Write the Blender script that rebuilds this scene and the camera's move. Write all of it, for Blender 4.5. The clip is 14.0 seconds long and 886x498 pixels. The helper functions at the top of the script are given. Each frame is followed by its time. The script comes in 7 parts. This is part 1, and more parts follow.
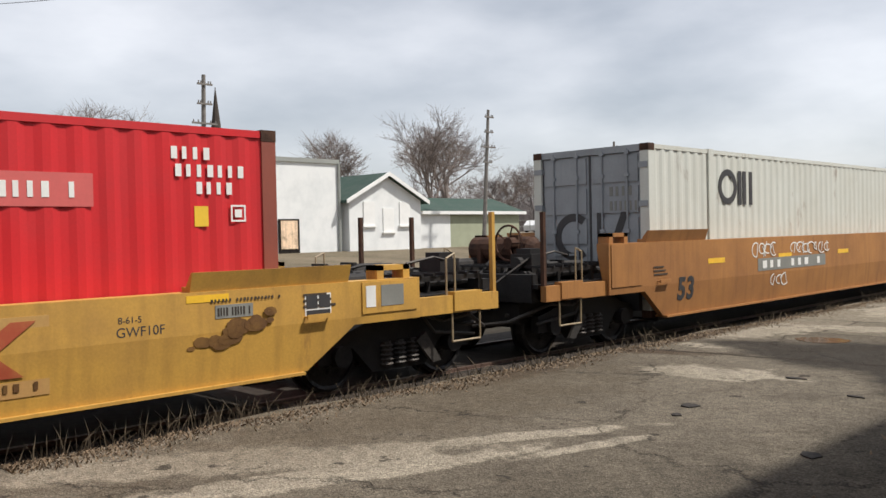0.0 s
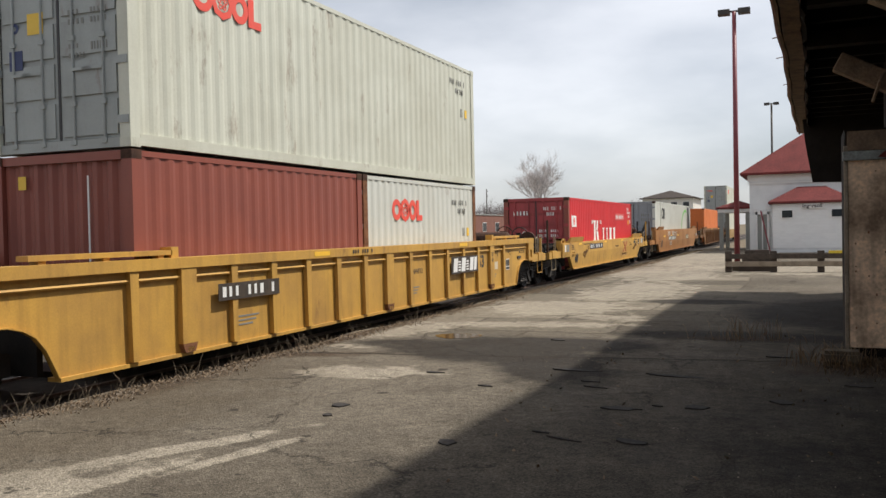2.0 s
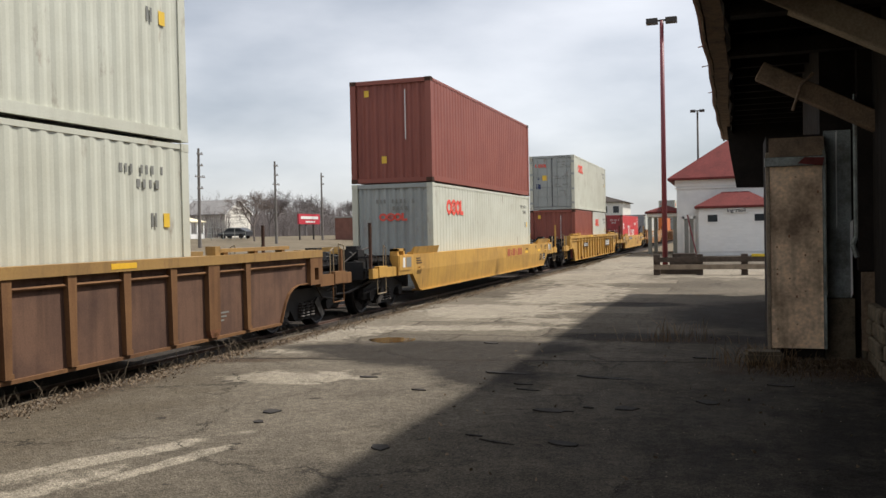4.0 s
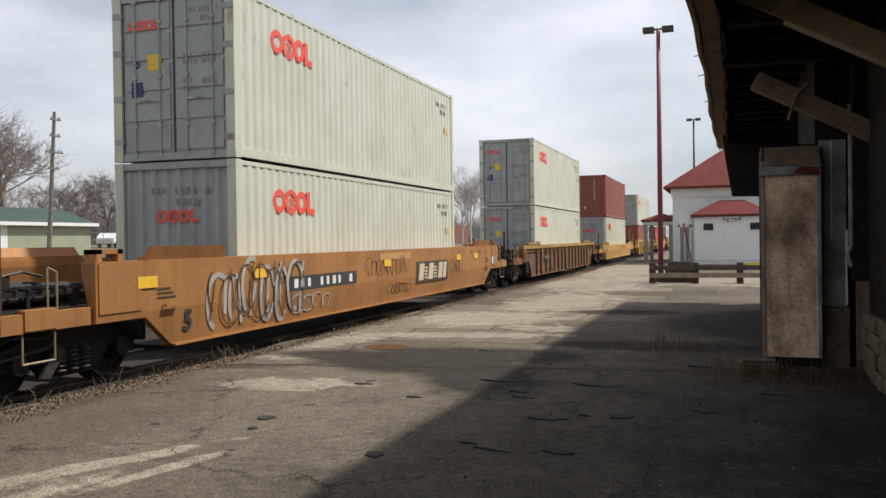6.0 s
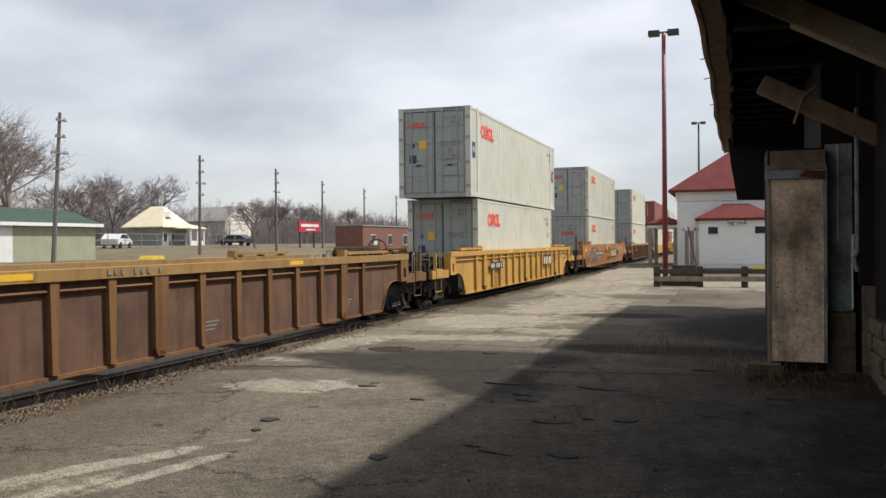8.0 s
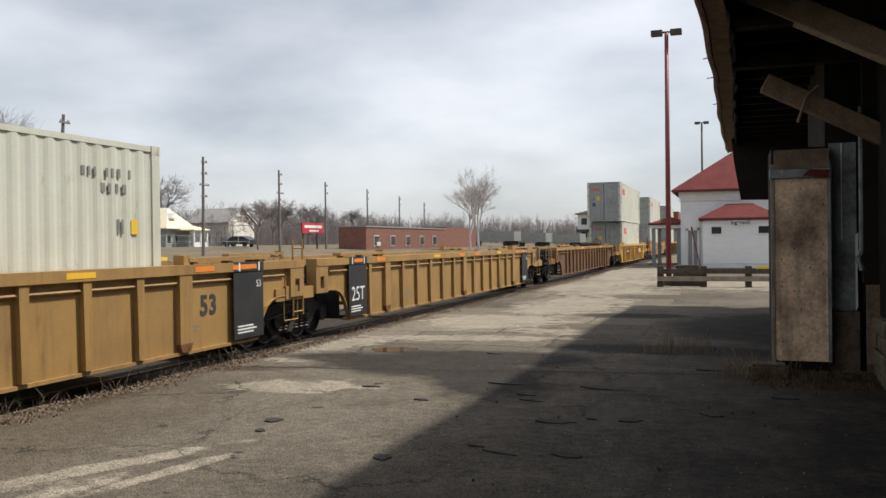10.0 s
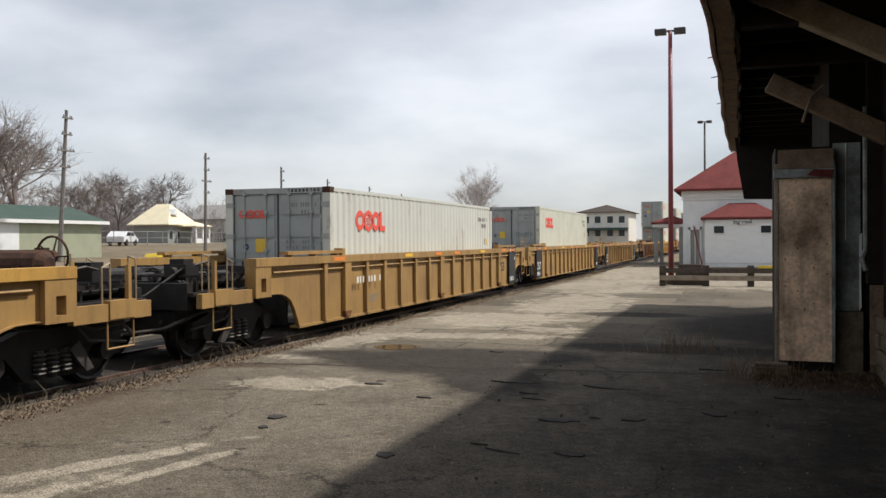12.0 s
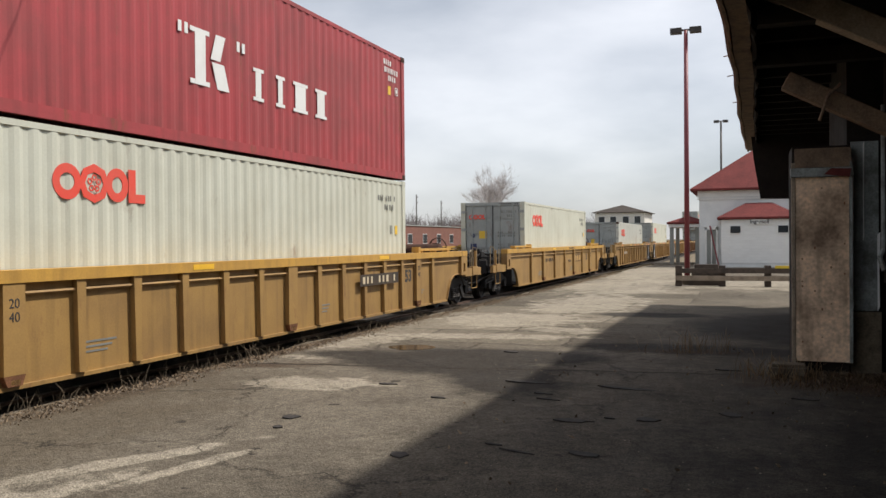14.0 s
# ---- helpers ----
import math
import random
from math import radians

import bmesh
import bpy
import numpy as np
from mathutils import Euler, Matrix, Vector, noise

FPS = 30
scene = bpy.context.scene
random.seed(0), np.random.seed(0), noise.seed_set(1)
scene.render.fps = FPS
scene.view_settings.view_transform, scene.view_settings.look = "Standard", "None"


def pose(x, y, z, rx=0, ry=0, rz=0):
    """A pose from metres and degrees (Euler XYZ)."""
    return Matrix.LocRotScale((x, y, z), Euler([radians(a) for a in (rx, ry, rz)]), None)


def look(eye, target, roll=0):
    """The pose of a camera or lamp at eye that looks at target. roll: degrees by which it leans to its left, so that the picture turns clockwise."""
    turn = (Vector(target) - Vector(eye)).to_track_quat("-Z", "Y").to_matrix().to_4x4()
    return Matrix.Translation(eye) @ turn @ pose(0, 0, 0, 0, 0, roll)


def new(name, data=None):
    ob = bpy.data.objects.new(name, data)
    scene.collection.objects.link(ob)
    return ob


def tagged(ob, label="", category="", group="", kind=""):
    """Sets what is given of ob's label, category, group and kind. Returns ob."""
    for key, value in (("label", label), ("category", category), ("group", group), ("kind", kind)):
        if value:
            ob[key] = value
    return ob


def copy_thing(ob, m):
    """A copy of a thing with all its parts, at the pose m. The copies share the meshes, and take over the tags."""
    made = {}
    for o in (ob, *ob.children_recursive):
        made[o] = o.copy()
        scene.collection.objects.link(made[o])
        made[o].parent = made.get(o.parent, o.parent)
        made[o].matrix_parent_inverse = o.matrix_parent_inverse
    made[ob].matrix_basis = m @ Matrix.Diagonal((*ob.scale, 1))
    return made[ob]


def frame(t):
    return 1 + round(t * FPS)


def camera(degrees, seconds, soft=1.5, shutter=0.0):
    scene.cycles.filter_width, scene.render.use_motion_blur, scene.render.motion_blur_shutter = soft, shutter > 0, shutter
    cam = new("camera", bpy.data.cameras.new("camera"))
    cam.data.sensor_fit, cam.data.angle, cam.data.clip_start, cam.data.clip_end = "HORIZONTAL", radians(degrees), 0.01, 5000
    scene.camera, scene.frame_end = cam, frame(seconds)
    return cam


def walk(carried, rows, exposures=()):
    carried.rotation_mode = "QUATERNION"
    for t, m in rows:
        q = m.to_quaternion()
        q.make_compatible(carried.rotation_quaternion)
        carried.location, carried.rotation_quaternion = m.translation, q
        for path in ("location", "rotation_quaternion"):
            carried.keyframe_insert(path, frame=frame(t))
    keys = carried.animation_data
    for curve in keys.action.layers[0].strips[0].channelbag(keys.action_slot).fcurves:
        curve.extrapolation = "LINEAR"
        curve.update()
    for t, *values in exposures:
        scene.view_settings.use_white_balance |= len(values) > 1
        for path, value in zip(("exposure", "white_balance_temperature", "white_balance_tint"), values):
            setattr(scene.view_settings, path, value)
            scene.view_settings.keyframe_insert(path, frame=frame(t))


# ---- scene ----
# The camera: hand-held under the eave of the old depot, it pans right and then rests.
cam = camera(54.65, 14.0)
PATH = [  # seconds, x, y, z, yaw, pitch, roll
    (0.0, -0.033, -0.016, 1.834, 45.54, -1.06, 1.23),
    (0.5, -0.013, -0.008, 1.819, 37.76, -1.15, 1.59),
    (1.0, -0.010, -0.028, 1.835, 30.58, -1.52, 1.33),
    (1.5, -0.012, -0.011, 1.843, 26.06, -1.67, 1.27),
    (2.0, 0.015, -0.020, 1.840, 22.83, -1.23, 1.19),
    (2.5, 0.013, -0.008, 1.836, 20.86, -1.19, 1.24),
    (5.0, 0.018, -0.003, 1.845, 18.16, -0.96, 1.05),
    (5.5, 0.015, 0.006, 1.844, 18.17, -0.80, 0.99),
    (6.0, 0.020, -0.004, 1.843, 18.16, -0.62, 0.82),
    (6.5, 0.011, -0.001, 1.844, 18.22, -0.49, 0.69),
    (7.0, 0.011, -0.002, 1.840, 18.43, -0.34, 0.57),
    (7.5, 0.007, -0.001, 1.842, 18.43, -0.38, 0.51),
    (8.0, 0.010, 0.012, 1.843, 18.43, -0.46, 0.54),
    (10.5, 0.004, 0.010, 1.836, 18.68, -0.39, 0.71),
    (11.0, -0.004, 0.007, 1.839, 18.67, -0.39, 0.54),
    (11.5, 0.001, 0.008, 1.842, 18.67, -0.42, 0.45),
    (12.0, -0.012, 0.007, 1.839, 18.76, -0.56, 0.38),
    (12.5, -0.019, 0.014, 1.840, 18.91, -0.64, 0.41),
    (13.0, -0.015, 0.007, 1.840, 19.04, -0.61, 0.38),
    (13.5, -0.001, 0.015, 1.840, 19.30, -0.46, 0.45),
    (14.0, -0.004, 0.016, 1.833, 19.77, -0.51, 0.48)]
walk(cam, [(t, pose(x, y, z, 90 + p, r, a)) for t, x, y, z, a, p, r in PATH])

# ---- light ----
SUN_FROM = Vector((0.55, 0.42, 1.0)).normalized()
world = bpy.data.worlds.new("overcast_sky")
scene.world = world
world.use_nodes = True
wn, wl = world.node_tree.nodes, world.node_tree.links
wn.clear()
w_out = wn.new("ShaderNodeOutputWorld")
w_add = wn.new("ShaderNodeAddShader")
bg_sky = wn.new("ShaderNodeBackground")
bg_cloud = wn.new("ShaderNodeBackground")
sky = wn.new("ShaderNodeTexSky")
sky.sky_type, sky.sun_disc = "NISHITA", False
sky.sun_elevation = math.asin(SUN_FROM.z)
sky.sun_rotation = math.atan2(SUN_FROM.x, SUN_FROM.y)
wl.new(sky.outputs[0], bg_sky.inputs[0])
bg_sky.inputs[1].default_value = 0.035
tc = wn.new("ShaderNodeTexCoord")
mp = wn.new("ShaderNodeMapping")
mp.inputs["Scale"].default_value = (1.0, 1.0, 2.7)
n1 = wn.new("ShaderNodeTexNoise")
n1.inputs["Scale"].default_value, n1.inputs["Detail"].default_value, n1.inputs["Roughness"].default_value = 2.1, 7.0, 0.50
cr = wn.new("ShaderNodeValToRGB")
cr.color_ramp.elements[0].position, cr.color_ramp.elements[0].color = 0.34, (0.43, 0.455, 0.50, 1)
cr.color_ramp.elements[1].position, cr.color_ramp.elements[1].color = 0.66, (0.98, 0.975, 1.0, 1)
wl.new(tc.outputs["Generated"], mp.inputs[0])
wl.new(mp.outputs[0], n1.inputs["Vector"])
wl.new(n1.outputs["Fac"], cr.inputs[0])
wl.new(cr.outputs[0], bg_cloud.inputs[0])
bg_cloud.inputs[1].default_value = 0.80
wl.new(bg_sky.outputs[0], w_add.inputs[0])
wl.new(bg_cloud.outputs[0], w_add.inputs[1])
wl.new(w_add.outputs[0], w_out.inputs[0])

sun = new("sun", bpy.data.lights.new("sun", "SUN"))
sun.data.energy, sun.data.angle, sun.data.color = 4.8, radians(2.0), (1.0, 0.95, 0.88)
sun.matrix_world = look(SUN_FROM * 60, (0, 0, 0))

# ---- materials ----
MATS = {}


def material(name, colour, second=None, scale=3.0, rough=0.7, metal=0.0, bump=0.15, streak=0.0, amount=0.5, fine=40.0, spread=(0.42, 0.68), shift=0.25, rust=0.0):
    """A surface with stains of a second colour in patches and streaks, fine grain and relief."""
    if name in MATS:
        return MATS[name]
    m = bpy.data.materials.new(name)
    m.use_nodes = True
    n, l = m.node_tree.nodes, m.node_tree.links
    b = n["Principled BSDF"]
    b.inputs["Metallic"].default_value = metal
    if rough >= 0.7:
        b.inputs["Specular IOR Level"].default_value = 0.15
    second = second or tuple(c * 0.55 for c in colour)
    t = n.new("ShaderNodeTexCoord")
    info = n.new("ShaderNodeObjectInfo")
    off = n.new("ShaderNodeVectorMath")
    off.operation = "MULTIPLY_ADD"
    off.inputs[1].default_value = (1, 1, 1)
    com = n.new("ShaderNodeCombineXYZ")
    mul = n.new("ShaderNodeMath")
    mul.operation = "MULTIPLY"
    mul.inputs[1].default_value = 37.0
    l.new(info.outputs["Random"], mul.inputs[0])
    for i in range(3):
        l.new(mul.outputs[0], com.inputs[i])
    l.new(t.outputs["Object"], off.inputs[0])
    l.new(com.outputs[0], off.inputs[2])
    big = n.new("ShaderNodeTexNoise")
    big.inputs["Scale"].default_value, big.inputs["Detail"].default_value, big.inputs["Roughness"].default_value = scale, 7.0, 0.62
    l.new(off.outputs[0], big.inputs["Vector"])
    ramp = n.new("ShaderNodeMapRange")
    ramp.inputs[1].default_value, ramp.inputs[2].default_value = spread
    ramp.inputs[4].default_value = amount
    l.new(big.outputs["Fac"], ramp.inputs[0])
    mix = n.new("ShaderNodeMix")
    mix.data_type = "RGBA"
    mix.inputs[6].default_value, mix.inputs[7].default_value = (*colour, 1), (*second, 1)
    l.new(ramp.outputs[0], mix.inputs[0])
    last = mix.outputs[2]
    if streak > 0:
        sm = n.new("ShaderNodeMapping")
        sm.inputs["Scale"].default_value = (4.0, 4.0, 0.35)
        l.new(off.outputs[0], sm.inputs[0])
        sn = n.new("ShaderNodeTexNoise")
        sn.inputs["Scale"].default_value, sn.inputs["Detail"].default_value = 1.7, 5.0
        l.new(sm.outputs[0], sn.inputs["Vector"])
        sr = n.new("ShaderNodeMapRange")
        sr.inputs[1].default_value, sr.inputs[2].default_value, sr.inputs[4].default_value = 0.5, 0.75, streak
        l.new(sn.outputs["Fac"], sr.inputs[0])
        m2 = n.new("ShaderNodeMix")
        m2.data_type = "RGBA"
        m2.inputs[7].default_value = (*[c * 0.6 for c in second], 1)
        l.new(sr.outputs[0], m2.inputs[0])
        l.new(last, m2.inputs[6])
        last = m2.outputs[2]
    if rust > 0:
        rp = n.new("ShaderNodeMapping")
        rp.inputs["Scale"].default_value = (1.6, 1.6, 0.55)
        l.new(off.outputs[0], rp.inputs[0])
        rn = n.new("ShaderNodeTexNoise")
        rn.inputs["Scale"].default_value, rn.inputs["Detail"].default_value, rn.inputs["Roughness"].default_value = 1.5, 9.0, 0.72
        l.new(rp.outputs[0], rn.inputs["Vector"])
        rr = n.new("ShaderNodeMapRange")
        rr.inputs[1].default_value, rr.inputs[2].default_value, rr.inputs[4].default_value = 0.59, 0.69, rust
        l.new(rn.outputs["Fac"], rr.inputs[0])
        m4 = n.new("ShaderNodeMix")
        m4.data_type = "RGBA"
        m4.inputs[7].default_value = (0.17, 0.075, 0.035, 1)
        l.new(rr.outputs[0], m4.inputs[0])
        l.new(last, m4.inputs[6])
        last = m4.outputs[2]
    gr = n.new("ShaderNodeTexNoise")
    gr.inputs["Scale"].default_value, gr.inputs["Detail"].default_value = fine, 3.0
    l.new(t.outputs["Object"], gr.inputs["Vector"])
    gm = n.new("ShaderNodeMapRange")
    gm.inputs[1].default_value, gm.inputs[2].default_value = 0.25, 0.75
    gm.inputs[3].default_value, gm.inputs[4].default_value = 1 - shift, 1 + shift
    l.new(gr.outputs["Fac"], gm.inputs[0])
    m3 = n.new("ShaderNodeMix")
    m3.data_type, m3.blend_type = "RGBA", "MULTIPLY"
    m3.inputs[0].default_value = 1.0
    l.new(last, m3.inputs[6])
    l.new(gm.outputs[0], m3.inputs[7])
    l.new(m3.outputs[2], b.inputs["Base Color"])
    rm = n.new("ShaderNodeMapRange")
    rm.inputs[3].default_value, rm.inputs[4].default_value = max(rough - 0.12, 0.05), min(rough + 0.15, 1)
    l.new(big.outputs["Fac"], rm.inputs[0])
    l.new(rm.outputs[0], b.inputs["Roughness"])
    if bump > 0:
        bp = n.new("ShaderNodeBump")
        bp.inputs["Strength"].default_value, bp.inputs["Distance"].default_value = bump, 0.02
        l.new(gr.outputs["Fac"], bp.inputs["Height"])
        l.new(bp.outputs[0], b.inputs["Normal"])
    MATS[name] = m
    return m


YELLOW = material("yellow_car_paint", (0.56, 0.315, 0.062), (0.30, 0.165, 0.05), 0.9, 0.55, streak=0.35, amount=0.55, shift=0.08, bump=0.05, rust=0.6)
TAN = material("tan_car_paint", (0.365, 0.216, 0.068), (0.21, 0.12, 0.048), 0.9, 0.6, streak=0.45, amount=0.6, shift=0.08, bump=0.05, rust=0.6)
ORANGE_BROWN = material("orange_brown_car_paint", (0.38, 0.17, 0.047), (0.22, 0.092, 0.032), 0.8, 0.62, streak=0.4, amount=0.6, shift=0.08, bump=0.05)
BROWN_RUST = material("rust_brown_car_paint", (0.17, 0.098, 0.066), (0.085, 0.052, 0.042), 1.1, 0.75, streak=0.5, amount=0.85, shift=0.1, bump=0.08)
OLIVE_RUST = material("ochre_rust_car_paint", (0.22, 0.115, 0.052), (0.11, 0.056, 0.034), 0.9, 0.7, streak=0.5, amount=0.7, shift=0.1, bump=0.08)
REFLECT = material("yellow_reflector", (0.85, 0.50, 0.04), None, 6, 0.4, amount=0.2, bump=0.0, shift=0.05)
ORANGE_STRIPE = material("orange_reflector", (0.80, 0.24, 0.03), None, 6, 0.4, amount=0.2, bump=0.0, shift=0.05)
BLACK_PANEL = material("black_panel_paint", (0.018, 0.019, 0.022), (0.05, 0.045, 0.04), 2, 0.5, amount=0.5, bump=0.02)
IRON = material("greasy_black_iron", (0.012, 0.011, 0.011), (0.034, 0.028, 0.024), 5, 0.6, metal=0.3, amount=0.7)
STEEL_DARK = material("dusty_dark_steel", (0.06, 0.055, 0.05), (0.12, 0.10, 0.085), 4, 0.6, metal=0.5, amount=0.6)
WHEEL = material("wheel_steel", (0.055, 0.052, 0.05), (0.016, 0.014, 0.013), 6, 0.42, metal=0.8, amount=0.7)
PIPE = material("handrail_steel", (0.35, 0.27, 0.16), (0.15, 0.10, 0.07), 8, 0.5, amount=0.6, bump=0.02)
CREAM = material("cream_container_paint", (0.60, 0.605, 0.505), (0.43, 0.415, 0.32), 0.7, 0.5, streak=0.14, amount=0.45, shift=0.04, bump=0.03, rust=0.5)
WHITE_BOX = material("white_container_paint", (0.60, 0.61, 0.55), (0.48, 0.46, 0.38), 0.7, 0.5, streak=0.12, amount=0.4, shift=0.04, bump=0.03, rust=0.5)
DOOR_GREY = material("grey_door_paint", (0.36, 0.385, 0.37), (0.25, 0.26, 0.245), 1.2, 0.5, streak=0.2, amount=0.5, shift=0.05, bump=0.03, rust=0.55)
CN_GREY = material("cool_grey_door_paint", (0.30, 0.32, 0.335), (0.20, 0.215, 0.225), 1.2, 0.5, streak=0.2, amount=0.5, shift=0.05, bump=0.03)
RED_BOX = material("red_container_paint", (0.60, 0.022, 0.027), (0.47, 0.03, 0.034), 0.8, 0.45, streak=0.15, amount=0.5, shift=0.04, bump=0.03)
RED_OLD = material("faded_red_container_paint", (0.40, 0.055, 0.060), (0.24, 0.055, 0.052), 0.8, 0.55, streak=0.45, amount=0.75, shift=0.05, bump=0.03, rust=0.75)
BROWN_BOX = material("brown_container_paint", (0.27, 0.075, 0.050), (0.19, 0.055, 0.042), 0.8, 0.5, streak=0.15, amount=0.5, shift=0.04, bump=0.03)
ORANGE_BOX = material("orange_container_paint", (0.66, 0.17, 0.03), (0.48, 0.13, 0.035), 0.8, 0.5, streak=0.15, amount=0.4, shift=0.04, bump=0.03)
DARK_RUST = material("dark_rusty_steel", (0.085, 0.045, 0.03), (0.03, 0.022, 0.02), 5, 0.8, amount=0.8)
RUST = material("rust", (0.22, 0.10, 0.05), (0.09, 0.045, 0.03), 5, 0.85, amount=0.8)
LOGO_RED = material("red_logo_paint", (0.80, 0.09, 0.06), (0.6, 0.14, 0.1), 3, 0.5, amount=0.3, bump=0.0, shift=0.03)
LOGO_WHITE = material("white_logo_paint", (0.80, 0.80, 0.77), (0.66, 0.62, 0.58), 3, 0.5, amount=0.4, bump=0.0, shift=0.03)
LOGO_BLACK = material("black_lettering", (0.035, 0.035, 0.038), (0.08, 0.07, 0.06), 3, 0.6, amount=0.4, bump=0.0, shift=0.05)
LOGO_GREY = material("faded_lettering", (0.20, 0.20, 0.18), (0.3, 0.3, 0.27), 3, 0.6, amount=0.4, bump=0.0, shift=0.05)
LOGO_PINK = material("pale_red_panel", (0.62, 0.13, 0.12), None, 2, 0.5, amount=0.2, bump=0.0, shift=0.03)
LOGO_GREEN = material("green_stripe_paint", (0.16, 0.50, 0.09), None, 2, 0.5, amount=0.2, bump=0.0, shift=0.03)
LOGO_OXIDE = material("oxide_red_lettering", (0.36, 0.07, 0.03), (0.45, 0.2, 0.06), 3, 0.6, amount=0.5, bump=0.0, shift=0.05)
DUSTY_BLACK = material("dusty_black_paint", (0.06, 0.05, 0.042), (0.14, 0.10, 0.07), 3, 0.7, amount=0.5, bump=0.0, shift=0.08)
STICKER = material("yellow_sticker", (0.80, 0.52, 0.05), None, 4, 0.5, amount=0.2, bump=0.0, shift=0.03)
STICKER_BLUE = material("navy_sticker", (0.03, 0.045, 0.13), None, 4, 0.5, amount=0.2, bump=0.0, shift=0.03)
GRAFFITI = material("silver_graffiti_paint", (0.42, 0.40, 0.37), (0.28, 0.22, 0.16), 2, 0.5, amount=0.6, bump=0.0, shift=0.05)

# ---- mesh helpers ----


def box(bm, x0, x1, y0, y1, z0, z1, m=None):
    v = [bm.verts.new((x, y, z)) for x in (x0, x1) for y in (y0, y1) for z in (z0, z1)]
    if m is not None:
        for q in v:
            q.co = m @ q.co
    for f in ((0, 1, 3, 2), (4, 6, 7, 5), (0, 4, 5, 1), (2, 3, 7, 6), (0, 2, 6, 4), (1, 5, 7, 3)):
        bm.faces.new([v[i] for i in f])


def prism(bm, pts, axis, a, b):
    """A polygon of (p, q) drawn out from a to b along an axis; the other two axes in xyz order."""
    def at(p, q, s):
        return {"x": (s, p, q), "y": (p, s, q), "z": (p, q, s)}[axis]
    lo = [bm.verts.new(at(p, q, a)) for p, q in pts]
    hi = [bm.verts.new(at(p, q, b)) for p, q in pts]
    bm.faces.new(lo), bm.faces.new(hi[::-1])
    for i in range(len(pts)):
        j = (i + 1) % len(pts)
        bm.faces.new((lo[i], hi[i], hi[j], lo[j]))


def tube(bm, p0, p1, r0, r1=None, n=8, caps=True):
    p0, p1 = Vector(p0), Vector(p1)
    r1 = r0 if r1 is None else r1
    q = (p1 - p0).to_track_quat("Z", "Y")
    ring = [[bm.verts.new(p + q @ Vector((r * math.cos(6.28319 * i / n), r * math.sin(6.28319 * i / n), 0))) for i in range(n)] for p, r in ((p0, r0), (p1, r1))]
    for i in range(n):
        j = (i + 1) % n
        bm.faces.new((ring[0][i], ring[0][j], ring[1][j], ring[1][i]))
    if caps:
        bm.faces.new(ring[0][::-1]), bm.faces.new(ring[1])


def bend(bm, pts, r, n=6):
    for a, b in zip(pts, pts[1:]):
        tube(bm, a, b, r, n=n)


def torus(bm, c, axis, R, r, n=20, k=6):
    q = Vector(axis).to_track_quat("Z", "Y")
    rings = []
    for i in range(n):
        a = 6.28319 * i / n
        o = Vector((math.cos(a), math.sin(a), 0))
        rings.append([bm.verts.new(Vector(c) + q @ (o * (R + r * math.cos(6.28319 * j / k)) + Vector((0, 0, r * math.sin(6.28319 * j / k))))) for j in range(k)])
    for i in range(n):
        for j in range(k):
            bm.faces.new((rings[i][j], rings[(i + 1) % n][j], rings[(i + 1) % n][(j + 1) % k], rings[i][(j + 1) % k]))


def part(name, bm, material_, parent=None, label="", smooth=False):
    me = bpy.data.meshes.new(name)
    bmesh.ops.recalc_face_normals(bm, faces=bm.faces)
    if smooth:
        for f in bm.faces:
            f.smooth = True
    bm.to_mesh(me)
    bm.free()
    me.materials.append(material_)
    ob = new(name, me)
    if parent:
        ob.parent = parent
    if label:
        tagged(ob, label)
    return ob


def again(name, ob, parent, m):
    """One more object on the mesh of ob."""
    o = new(name, ob.data)
    o.parent = parent
    o.matrix_basis = m
    return o


def bar(name, x, y0, y1, z0, z1, mat, parent, thick=0.004, label=""):
    """A flat painted mark on the side that looks to +x."""
    bm = bmesh.new()
    box(bm, x, x + thick, y0, y1, z0, z1)
    return part(name, bm, mat, parent, label)


def text(name, words, size, mat, parent, m, label=""):
    cu = bpy.data.curves.new(name, "FONT")
    cu.body, cu.size, cu.extrude, cu.align_x, cu.align_y = words, size, 0.002, "CENTER", "CENTER"
    if name == "car_number":
        cu.offset, cu.space_character = size * 0.035, 1.12
    if name == "name_lettering":
        cu.offset = 0.008
    cu.materials.append(mat)
    ob = new(name, cu)
    ob.parent = parent
    ob.matrix_basis = m
    if label:
        tagged(ob, label)
    return ob


SIDE = pose(0, 0, 0, 90, 0, 90)   # text that reads from +x: its x runs along +y

# ---- the train ----
TRACK_X = -8.96


def travelled(t):
    slip = 0.72 * min(1.0, max(0.0, (t - 11.0) / 0.5))  # the train eases briefly
    return 18.5 * t + 0.0215 * t * t - slip


MOVING, WHEELSETS = [], []


